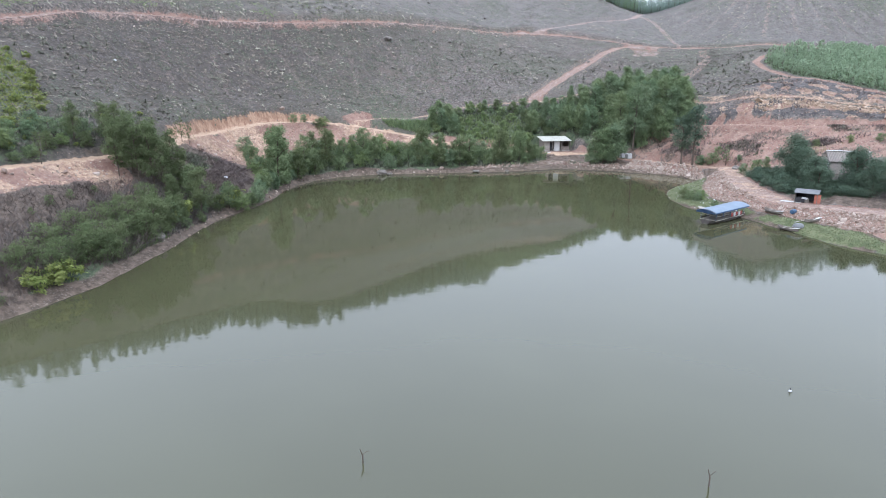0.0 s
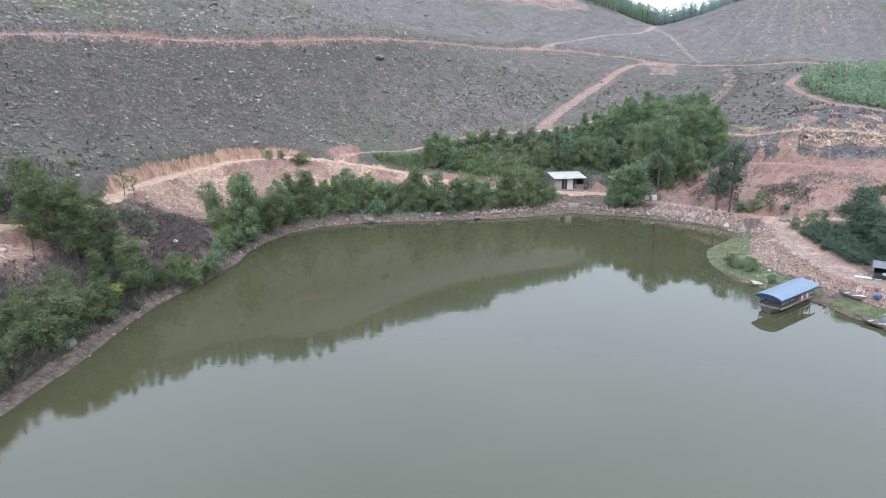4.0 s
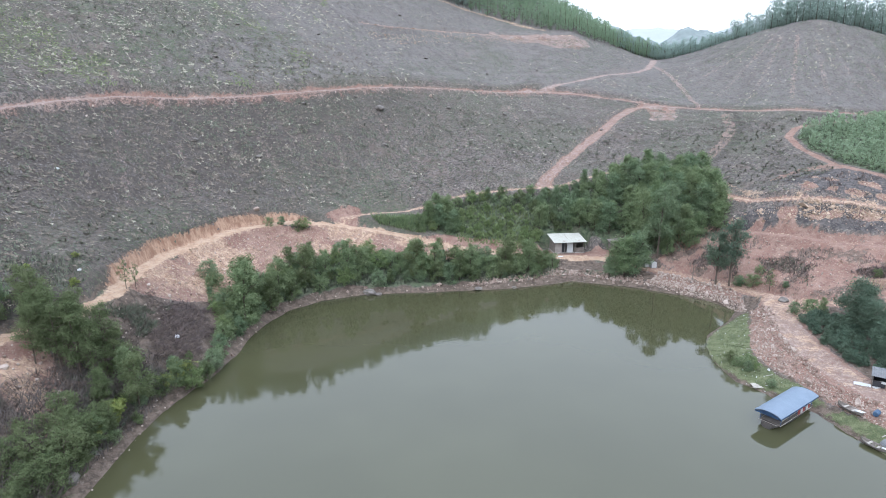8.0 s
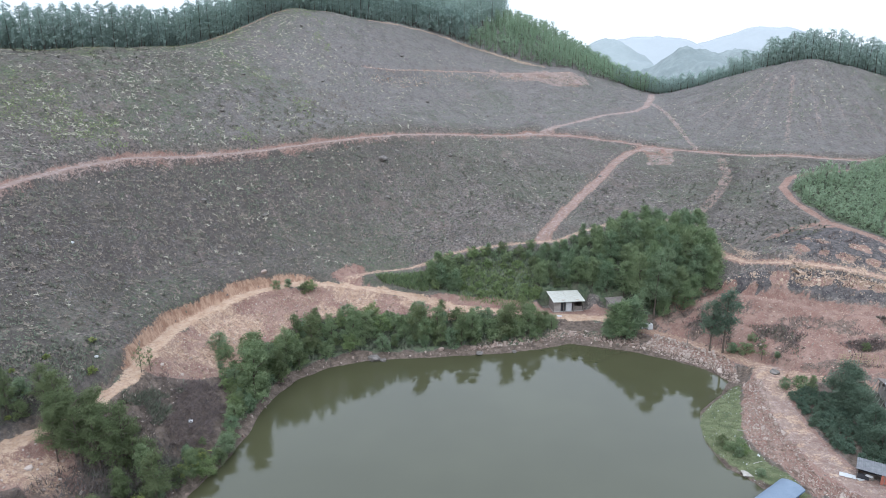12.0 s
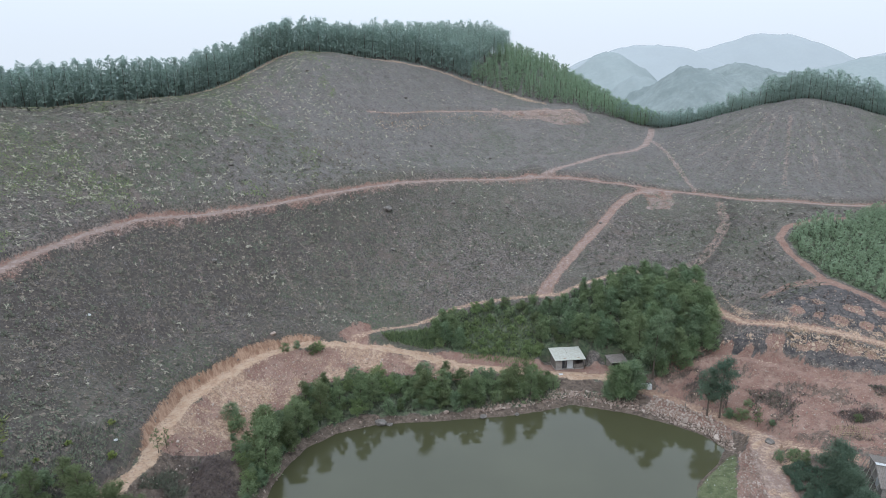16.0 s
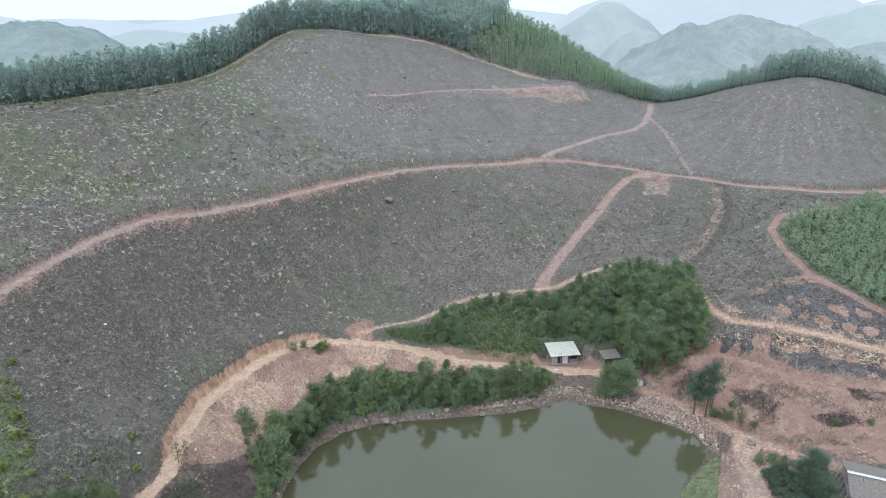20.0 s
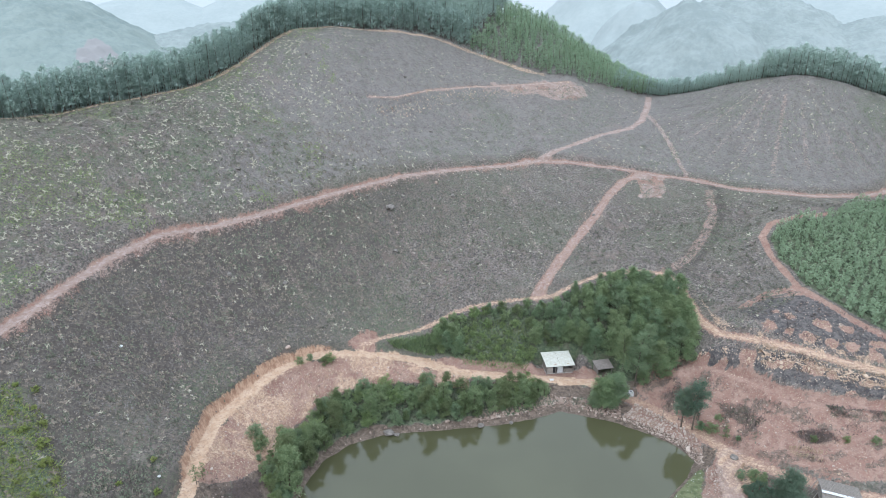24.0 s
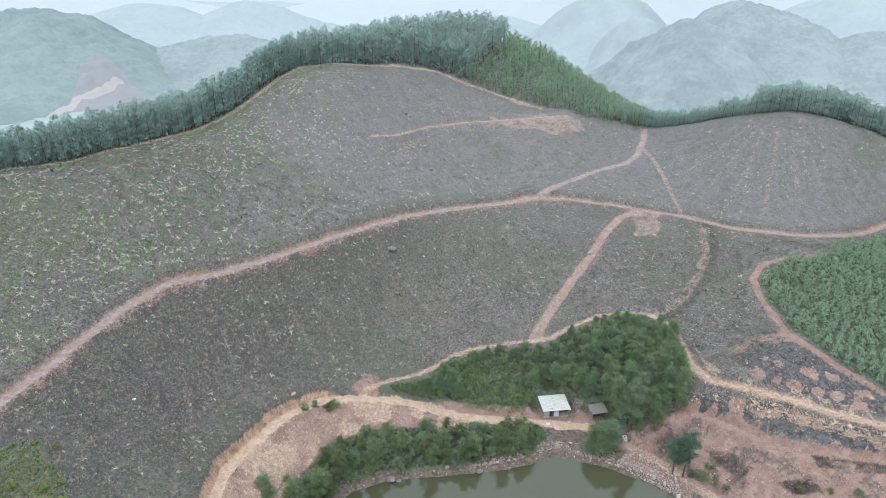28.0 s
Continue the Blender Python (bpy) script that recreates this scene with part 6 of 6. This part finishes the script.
def stall():
    z = 1.65
    m = pose(48.3, 72.3, z, 0, 0, -34) @ Matrix.Scale(0.80, 4)
    top = root("stall", m, "makeshift stall with grey roof and orange side sheet", "shed")
    for x in (-1.7, 1.7):
        for y in (-0.1, 2.2):
            shape("post", lambda b: rod(b, (x, y, -0.3), (x, y, 1.8 + 0.12 * y), 0.06), WOOD, top)
    shape("roof", lambda b: ribbed(b, 3.9, 3.0, 14, 0.03, 0.03), TIN_GREY, top, "grey corrugated roof sheet", pose(0, 1.0, 1.90, 6, 0, 0))
    shape("back_wall", lambda b: lump(b, (3.4, 0.05, 1.75), (0, 2.2, 0.95)), DARK, top, "dark cloth wall")
    shape("side_wall", lambda b: lump(b, (0.05, 2.3, 1.7), (-1.72, 1.05, 0.9)), DARK, top, "dark cloth wall")
    shape("side_sheet", lambda b: lump(b, (1.1, 0.05, 1.5), (1.75, -0.05, 0.85), (0, 0, 28)), ORANGE, top, "orange plastic sheet")
    shape("front_cloth", lambda b: lump(b, (1.5, 0.05, 0.9), (-0.9, -0.08, 0.5)), DARK, top)
    shape("counter", lambda b: lump(b, (1.3, 0.5, 0.7), (-0.2, 0.5, 0.38), bevel=0.02), WOOD, top)
    shape("hung_cloth", lambda b: lump(b, (0.9, 0.05, 0.35), (-0.2, -0.14, 0.85), (0, 9, 0), 0.01), WHITE, top, "pale cloth")


def barn():
    """A wide low barn: two slopes of grey sheets, a white ridge, an open gable with leaning props."""
    long, half, ridge, eave = 6.0, 4.6, 3.0, 1.9
    m = pose(58.3, 86.2, 4.2, 0, 0, -23)
    top = root("barn", m, "wide barn with weathered grey sheet roof and white ridge", "barn")
    tilt = math.degrees(math.atan2(ridge - eave, half))
    run = math.hypot(half, ridge - eave)
    for s in (-1, 1):
        for k in range(3):
            shape("roof_sheet", lambda b: ribbed(b, long / 3 - 0.02, run, 9, 0.03, 0.03), WOOD, top, "weathered grey ribbed roof sheet", pose(long * (k + 0.5) / 3, s * half / 2, (ridge + eave) / 2 + 0.02 * (k % 2), -s * tilt, 0, 0))
        shape("side_wall", lambda b: lump(b, (long - 0.5, 0.1, eave), (long / 2, s * (half - 0.4), eave / 2 - 0.1)), PLASTER, top)
        shape("barge_board", lambda b: lump(b, (0.06, run, 0.16), (-0.04, s * half / 2, (ridge + eave) / 2 - 0.04), (-s * tilt, 0, 0)), WOOD, top)
    shape("ridge_cap", lambda b: lump(b, (long + 0.1, 0.62, 0.07), (long / 2, 0, ridge + 0.09), bevel=0.02), WHITE, top, "white ridge sheet with screw heads")
    for k in range(9):
        shape("screw_head", lambda b: lump(b, (0.09, 0.09, 0.03), (0.4 + k * 0.65, 0.12, ridge + 0.14), bevel=0.01), DARK, top, "dark screw head")
    for x in (0.35, long - 0.35):
        shape("gable_wall", lambda b: lump(b, (0.1, 2 * half - 1.2, eave - 0.1), (x, 0, eave / 2 - 0.1)), PLASTER, top)
    shape("white_panel", lambda b: lump(b, (0.06, 1.6, 1.5), (0.26, -1.4, 0.85), bevel=0.01), WHITE, top, "white panel in the gable")
    for y in (-3.6, -2.0, -0.4, 1.2, 2.8, 4.2):
        shape("prop", lambda b: rod(b, (-0.9, y - 0.2, -0.5), (0.0, y, eave + (ridge - eave) * (1 - abs(y) / half)), 0.06), WOOD_PALE, top)


def old_raft():
    top = root("old_raft", pose(36.0, 75.8, 0.18, 3, 0, -6), "stranded grey plank raft at the grassy edge", "raft")
    for k in range(5):
        shape("plank", lambda b: lump(b, (2.3 - 0.1 * (k % 3), 0.2, 0.06), (0.06 * (k % 2), 0.23 * k - 0.45, 0.12), bevel=0.01), WOOD_PALE, top)
    for x in (-0.8, 0.8):
        shape("float", lambda b: rod(b, (x, -0.55, 0.0), (x, 0.55, 0.0), 0.11, 8), WOOD, top)


def stick(x, y, h, side, label):
    top = root("dead_stick", pose(x, y, 0), label, "stick", "dead sticks")
    shape("stem", lambda b: [rod(b, (0, 0, -2.0), (0.04 * side, 0, h * 0.55), 0.045, 6, 0.035), rod(b, (0.04 * side, 0, h * 0.5), (-0.10 * side, 0, h), 0.035, 6, 0.02)], BARK, top)
    shape("twig", lambda b: [rod(b, (0.02 * side, 0, h * 0.6), (0.32 * side, 0.05, h * 0.86), 0.02, 5, 0.01), rod(b, (0.25 * side, 0.04, h * 0.8), (0.42 * side, 0.1, h * 0.76), 0.012, 5, 0.006)], BARK, top)


def buoy():
    top = root("buoy", pose(19.7, 20.1, 0.0), "small white float on the pond", "buoy")
    shape("float_body", lambda b: bmesh.ops.create_uvsphere(b, u_segments=14, v_segments=9, radius=0.11, matrix=pose(0, 0, 0.04) @ Matrix.Diagonal((1, 1, 0.85, 1))), WHITE, top)
    shape("neck", lambda b: rod(b, (0, 0, 0.14), (0, 0, 0.25), 0.035, 8), DARK, top, "dark neck")


def drum(x, y, turn):
    top = root("drum", pose(x, y, ground_at(x, y) + 0.28, 0, 90, turn), "blue plastic drum lying on the stones", "drum")

    def body(b):
        rings = []
        for z, rad in ((-0.45, 0.24), (-0.42, 0.28), (-0.2, 0.29), (-0.17, 0.305), (-0.14, 0.29), (0.14, 0.29), (0.17, 0.305), (0.2, 0.29), (0.42, 0.28), (0.45, 0.24)):
            rings.append([b.verts.new((rad * math.cos(k * math.pi / 7), rad * math.sin(k * math.pi / 7), z)) for k in range(14)])
        for p0, p1 in zip(rings, rings[1:]):
            for k in range(14):
                b.faces.new((p0[k], p0[(k + 1) % 14], p1[(k + 1) % 14], p1[k]))
        b.faces.new(rings[0][::-1])
        b.faces.new(rings[-1])

    shape("drum_body", body, DRUM_BLUE, top)
    shape("bung", lambda b: rod(b, (0.12, 0, 0.45), (0.12, 0, 0.49), 0.05, 8), DARK, top)


def tarp(x, y, sx, sy, turn, label):
    """A creased sheet lying on the ground."""
    n = 9
    pts = []
    for j in range(n):
        for k in range(n):
            u, v = k / (n - 1) - 0.5, j / (n - 1) - 0.5
            a = radians(turn)
            px, py = x + u * sx * math.cos(a) - v * sy * math.sin(a), y + u * sx * math.sin(a) + v * sy * math.cos(a)
            pts.append((px - x, py - y))
    zz = height([(px + x, py + y) for px, py in pts])
    z0 = zz.mean()
    me = bpy.data.meshes.new("ground_sheet")
    me.from_pydata([(px, py, z - z0 + 0.06 + 0.05 * noise.noise((px * 2, py * 2, x))) for (px, py), z in zip(pts, zz)], [], [(j * n + k, j * n + k + 1, (j + 1) * n + k + 1, (j + 1) * n + k) for j in range(n - 1) for k in range(n - 1)])
    me.materials.append(WHITE)
    ob = tagged(new("ground_sheet", me), label, "sheet")
    ob.location = (x, y, z0)



def stake_fence(line, gap, tall, seed):
    """A row of dry stakes driven into the slope, tied by two thin rails."""
    r = np.random.default_rng(seed)
    pts = np.array(line, float)
    (ax, ay), (bx, by) = pts[0], pts[-1]
    z0 = ground_at(ax, ay)
    top = root("stake_fence", pose(ax, ay, z0), "fence of dry straw-coloured stakes on the red bank", "fence", "stake fences")
    count = int(math.dist(pts[0], pts[-1]) / gap)
    ends = []
    for k in range(count + 1):
        x, y = (bx - ax) * k / count + 0.12 * r.normal(), (by - ay) * k / count + 0.12 * r.normal()
        z = ground_at(ax + x, ay + y) - z0
        h = tall * r.uniform(0.6, 1.15)
        lean = r.normal(size=2) * 0.12
        shape("stake", lambda b: rod(b, (x, y, z - 0.25), (x + lean[0], y + lean[1], z + h), 0.045, 6, 0.03), STRAW, top)
        ends.append((x, y, z))
    for f in (0.35, 0.75):
        for a, c in zip(ends[::4], ends[4::4]):
            shape("rail", lambda b: rod(b, (a[0], a[1], a[2] + tall * f), (c[0], c[1], c[2] + tall * f), 0.025, 5), STRAW, top)


def wooden_frame(x, y, turn):
    """A knocked-together frame of planks leaning beside the track."""
    top = root("plank_frame", pose(x, y, ground_at(x, y), 0, 0, turn), "rough plank frame standing beside the dirt track", "frame")
    for k in range(4):
        shape("slat", lambda b: lump(b, (0.10, 0.04, 1.25), (0.28 * k - 0.42, 0.12 * (k % 2), 0.58), (14, 5 * (-1) ** k, 0), 0.01), ORANGE_WOOD, top)
    for z in (0.3, 0.9):
        shape("cross_rail", lambda b: lump(b, (1.2, 0.05, 0.09), (0, 0.1 + 0.12 * (z > 0.5), z), bevel=0.01), ORANGE_WOOD, top)
    shape("prop", lambda b: rod(b, (0.2, -0.75, -0.05), (0.1, 0.05, 0.95), 0.045), ORANGE_WOOD, top)


def coracle(x, y):
    """A round basket boat lying keel up in the grass."""
    top = root("basket_boat", pose(x, y, ground_at(x, y) + 0.02, 4, 0, 20), "round grey basket boat turned over in the grass", "boat")

    def bowl(b):
        rings = []
        for f, z in ((1.0, 0.0), (0.97, 0.16), (0.84, 0.32), (0.58, 0.44), (0.25, 0.49)):
            rings.append([b.verts.new((0.78 * f * math.cos(k * math.pi / 10), 0.62 * f * math.sin(k * math.pi / 10), z)) for k in range(20)])
        for p0, p1 in zip(rings, rings[1:]):
            for k in range(20):
                b.faces.new((p0[k], p0[(k + 1) % 20], p1[(k + 1) % 20], p1[k]))
        b.faces.new(rings[-1])

    shape("hull", bowl, TIN_GREY, top)
    shape("rim", lambda b: [rod(b, (0.8 * math.cos(k * math.pi / 8), 0.64 * math.sin(k * math.pi / 8), 0.03), (0.8 * math.cos((k + 1) * math.pi / 8), 0.64 * math.sin((k + 1) * math.pi / 8), 0.03), 0.035, 6) for k in range(16)], WOOD, top, "bamboo rim")


def stone_shapes(seed, count=9, rough=0.36):
    """Angular stones, about 0.5 m in radius before they are scaled."""
    r = np.random.default_rng(seed)
    out = []
    for k in range(count):
        bm = bmesh.new()
        bmesh.ops.create_icosphere(bm, subdivisions=1, radius=0.5)
        for v in bm.verts:
            v.co *= 1 + rough * r.normal()
        me = bpy.data.meshes.new("stone")
        bm.to_mesh(me)
        bm.free()
        me.materials.append(STONE)
        out.append(me)
    return out


def rubble(name, poly, gap, big, few, seed, label, keep=None):
    """A bank of tipped quarry stones: the larger ones singly, the rest together."""
    r = np.random.default_rng(seed)
    top = root(name, pose(0, 0, 0), label, "rubble")
    models = stone_shapes(seed)
    spots = scatter(poly, gap, seed, keep, 14000)
    zz = height(spots)
    verts, faces = [], []
    for k, (q, z) in enumerate(zip(spots, zz)):
        s = big * r.lognormal(-0.55, 0.45)
        m = pose(q[0], q[1], z + 0.12 * s, *r.uniform(0, 360, 3)) @ Matrix.Diagonal((s * r.uniform(0.8, 1.5), s, s * r.uniform(0.55, 0.9), 1))
        me = models[k % len(models)]
        if k < few:
            ob = new("stone", me)
            ob.parent = top
            ob.matrix_basis = m
        else:
            base0 = len(verts)
            verts += [tuple(m @ v.co) for v in me.vertices]
            faces += [tuple(base0 + i for i in f.vertices) for f in me.polygons]
    me = bpy.data.meshes.new("small_stones")
    me.from_pydata(verts, [], faces)
    me.materials.append(STONE)
    tagged(part("small_stones", me, top), kind="stuff")


def boulder(x, y, size, seed, label, flat=0.7, lift=0.15, material=ROCK):
    r = np.random.default_rng(seed)
    bm = bmesh.new()
    bmesh.ops.create_icosphere(bm, subdivisions=3, radius=0.5)
    off = r.uniform(-50, 50, 3)
    for v in bm.verts:
        v.co *= 1 + 0.35 * noise.noise(Vector(v.co * 2.2) + Vector(off)) + 0.10 * noise.noise(Vector(v.co * 7) + Vector(off))
    me = bpy.data.meshes.new("boulder")
    bm.to_mesh(me)
    bm.free()
    me.materials.append(material)
    ob = tagged(new("boulder", me), label, "boulder")
    ob.matrix_basis = pose(x, y, max(0.0, ground_at(x, y)) + lift * size, 0, 0, r.uniform(0, 360)) @ Matrix.Diagonal((size * 1.25, size, size * flat, 1))


hut()
lean_to()
tank(35.4, 120.3, 1.0, 20)
tank(36.7, 120.0, 1.0, 8)
lamp_pole()
bare_pole(40.9, 111.9, 3.4, 3, "bare wooden pole at the stony bank")
bare_pole(-53.6, 66.5, 3.0, 0, "bare wooden pole beside the dirt path")
houseboat()
skiff(pose(42.0, 68.4, ground_at(42.0, 68.4) + 0.05, 0, 0, -68), 2.9, 0.95, "wooden rowing boat with white bow on the bank")
skiff(pose(41.3, 62.9, 0.06, 0, 0, -62), 2.8, 0.95, "weathered rowing boat at the edge of the water")
skiff(pose(44.4, 63.2, ground_at(44.4, 63.2) + 0.05, 0, 0, 20), 2.6, 0.6, "narrow grey dugout lying in the grass")
stall()
barn()
old_raft()
stick(-6.65, 12.4, 0.85, 1, "dead forked stick rising from the water")
stick(10.65, 10.3, 1.0, 1, "dead branched stick rising from the water")
buoy()
drum(43.9, 67.0, 40)
stake_fence([(59.4, 98.6), (64.4, 96.4)], 0.26, 1.1, 5)
stake_fence([(59.0, 97.4), (63.4, 95.0)], 0.34, 0.9, 6)
wooden_frame(50.8, 97.0, 60)
coracle(42.4, 62.6)
tarp(46.3, 73.4, 1.7, 0.9, -30, "pale sheet lying on the dirt track")
tarp(47.4, 72.6, 0.8, 0.5, 10, "small pale sheet lying on the dirt track")
tarp(20.6, 125.0, 0.9, 0.6, 5, "pale sheet beside the path")

boulder(-14.2, 109.7, 1.7, 1, "large brown boulder at the waterline")
boulder(-12.6, 109.4, 0.9, 2, "brown boulder at the waterline")
boulder(-2.5, 112.6, 0.8, 3, "whitish boulder on the shore", material=STONE)
boulder(4.2, 112.0, 1.2, 4, "flat brown rock at the waterline", 0.4)
boulder(10.5, 113.0, 0.8, 5, "brown rock at the waterline")
boulder(-35.3, 56.4, 1.2, 6, "grey upright rock at the waterline", 1.1)
boulder(-16.9, 166.6, 2.0, 7, "dark boulder on the logged slope")
boulder(50.4, 99.8, 1.25, 8, "dark boulder beside the track")
boulder(-35.7, 82.4, 0.6, 9, "white stone on the burnt brush", material=WHITE)
boulder(-62.7, 108.2, 0.55, 10, "white stone on the logged slope", material=WHITE)
boulder(-48.4, 85.2, 0.45, 11, "white stone on the logged slope", material=WHITE)
boulder(-36.0, 123.0, 1.0, 12, "pale stone above the cut bank", material=STONE)
r = np.random.default_rng(77)
for k, q in enumerate(scatter([(-60, 120), (-20, 136), (20, 150), (50, 190), (20, 240), (-45, 220), (-85, 150)], 11, 78)[:34]):
    boulder(q[0], q[1], r.uniform(0.5, 1.1), 100 + k, "grey rock on the logged slope", r.uniform(0.5, 0.9))

rubble("rubble_bank", ROCKS, 0.42, 0.58, 220, 81, "bank of tipped pinkish quarry stones at the pond")
rubble("track_rubble", ROCKS_LOW, 0.34, 0.40, 240, 82, "pinkish quarry stones spilled beside the dirt track", lambda P: along(P, CAUSEWAY)[0] > 1.9)
rubble("spoil_stones", SPOIL, 0.80, 0.36, 80, 83, "stones scattered over the red spoil slope", lambda P: along(P, LAKE_PATH)[0] > 1.6)
rubble("path_stones", MID_BANK, 0.7, 0.42, 40, 88, "broken stones spilled below the lakeside path", lambda P: (along(P, LAKE_PATH)[0] > 1.5) & (fbm(P, 0.4, 3, 69) > -0.1))
rubble("bank_stones", LEFT_SPOIL, 0.7, 0.45, 60, 84, "stones scattered over the red bank", lambda P: along(P, LAKE_PATH)[0] > 1.6)
rubble("terrace_stones", [(44, 124), (57, 126), (80, 134), (104, 108), (104, 90), (66, 92), (50, 105)], 1.0, 0.40, 100, 85, "pale stones and roots on the burnt terraces", lambda P: along(P, TERRACE)[0] > 1.5)
SHORELINE = [(-33.4, 56), (-33, 70), (-29.6, 84), (-29, 92), (-26.6, 101), (-21.6, 106.8), (-15, 109.6), (0, 111.6), (15, 114.4), (21, 117.4), (33, 113), (34, 114.4), (21, 119), (14, 116), (0, 113), (-15, 111), (-23, 108.4), (-28.4, 102), (-31, 92), (-31.4, 84), (-34.8, 70), (-35, 56)]
rubble("shore_stones", SHORELINE, 0.9, 0.36, 60, 86, "small stones along the muddy waterline")
rubble("road_stones", behind([q[:2] for q in UPPER_ROAD], -4.5, -1.0), 1.5, 0.38, 30, 87, "pale stones spilled below the upper road")


def strew(name, poly, count, size, material, seed, label, keep=None):
    """Small broken stones lying loose over an outline, six corners each."""
    r = np.random.default_rng(seed)
    o = np.array(poly, float)
    q = r.uniform(o.min(0), o.max(0), (count * 6, 2))
    q = q[inside(q, poly) > 0]
    if keep is not None:
        q = q[keep(q)]
    q = q[:count]
    n = len(q)
    axes = r.normal(size=(n, 3, 3))
    axes /= np.linalg.norm(axes, axis=2)[:, :, None]
    axes *= (size * r.lognormal(-0.3, 0.45, (n, 1, 1))) * r.uniform(0.35, 0.75, (n, 3, 1))
    at = np.c_[q, height(q) + size * 0.12][:, None, :]
    v = np.concatenate([at + axes, at - axes * r.uniform(0.6, 1.2, (n, 3, 1))], 1).reshape(-1, 3)
    tri = np.array([(0, 1, 2), (1, 3, 2), (3, 4, 2), (4, 0, 2), (1, 0, 5), (3, 1, 5), (4, 3, 5), (0, 4, 5)])
    f = (np.arange(n)[:, None, None] * 6 + tri).reshape(-1, 3)
    me = bpy.data.meshes.new(name)
    me.from_pydata(v.tolist(), [], f.tolist())
    me.materials.append(material)
    tagged(new(name, me), label, "stones", kind="stuff")


strew("spoil_gravel", SPOIL, 4200, 0.22, CREAM, 91, "small pale stones over the red spoil slope", lambda P: along(P, LAKE_PATH)[0] > 1.0)
strew("terrace_gravel", EAST_BARE, 1700, 0.20, CREAM, 92, "small pale stones over the bare red terraces")
strew("plot_gravel", BURN_LOW, 2600, 0.26, CREAM, 93, "broken pale stones over the burnt plot", lambda P: (pits(P) > 0.3) | (along(P, EAST_ROAD)[0] < 4.5) | (fbm(P, 0.3, 3, 15) > 0.5))
strew("burnt_plot_gravel", BURN_HIGH, 1200, 0.26, CREAM, 94, "broken pale stones over the burnt plot", lambda P: (pits(P) > 0.3) | (fbm(P, 0.3, 3, 16) > 0.5))
strew("track_gravel", ROCKS_LOW, 5000, 0.20, STONE, 95, "small broken stones beside the dirt track")
strew("causeway_gravel", [(44, 70), (43, 76), (44, 86), (46, 97), (50, 97), (48.4, 86), (48, 76), (49, 70)], 1500, 0.10, STONE, 96, "loose gravel on the dirt track")
strew("shore_gravel", ROCKS, 3000, 0.22, STONE, 97, "small broken stones on the pond bank")
strew("verge_gravel", behind([q[:2] for q in UPPER_ROAD], -4.0, 2.0), 3600, 0.16, CREAM, 98, "small stones along the upper road", lambda P: along(P, UPPER_ROAD)[0] > 0.8)
strew("red_road_gravel", behind([q[:2] for q in RED_ROAD], -2.6, 2.6), 1500, 0.15, CREAM, 99, "small stones along the red track")
strew("scar_gravel", behind([q[:2] for q in SCAR_ROAD], -6.0, 1.0), 1600, 0.28, CREAM, 101, "broken stones spilled below the hillside track")
strew("bank_gravel", [(2, 112.4), (14, 115.4), (21, 118.2), (28, 115.8), (33, 113.6), (34, 117), (28, 119.5), (20, 121), (6, 117)], 2000, 0.40, STONE, 102, "brown stones on the muddy bank below the hut")
strew("road_rubble", behind([q[:2] for q in EAST_ROAD[5:]], -5.5, -1.0), 1500, 0.42, CREAM, 103, "yellowish broken stones spilled below the track")
strew("east_road_gravel", behind([q[:2] for q in EAST_ROAD], -2.5, 3.0), 1600, 0.20, CREAM, 104, "small pale stones along the track")
strew("lake_path_gravel", behind([q[:2] for q in LAKE_PATH], -2.5, 2.0), 2200, 0.13, CREAM, 105, "small stones along the lakeside path", lambda P: along(P, LAKE_PATH)[0] > 0.7)


def log(x, y, length, radius, turn, label):
    """A stripped branch lying on the ground."""
    top = root("log", pose(x, y, ground_at(x, y) + radius, 0, 0, turn), label, "log", "driftwood on the spit")
    shape("stem", lambda b: rod(b, (-length / 2, 0, 0), (length / 2, 0, 0.05), radius, 7, radius * 0.6), WOOD_PALE, top)
    shape("branch", lambda b: rod(b, (length * 0.1, 0, 0.02), (length * 0.32, 0.35, 0.12), radius * 0.5, 5, radius * 0.2), WOOD_PALE, top)


log(38.2, 82.2, 2.4, 0.06, 40, "pale stripped branch on the grass")
log(38.0, 80.6, 1.8, 0.05, 75, "pale stripped branch on the grass")
log(38.8, 84.6, 1.5, 0.05, -20, "pale stripped branch on the grass")
log(37.6, 77.6, 1.3, 0.05, 15, "pale stripped branch on the grass")
log(43.2, 63.8, 2.2, 0.06, 25, "pale stripped branch on the bank")
strew("spit_litter", SPIT, 130, 0.16, WHITE, 106, "bits of pale litter on the grass")
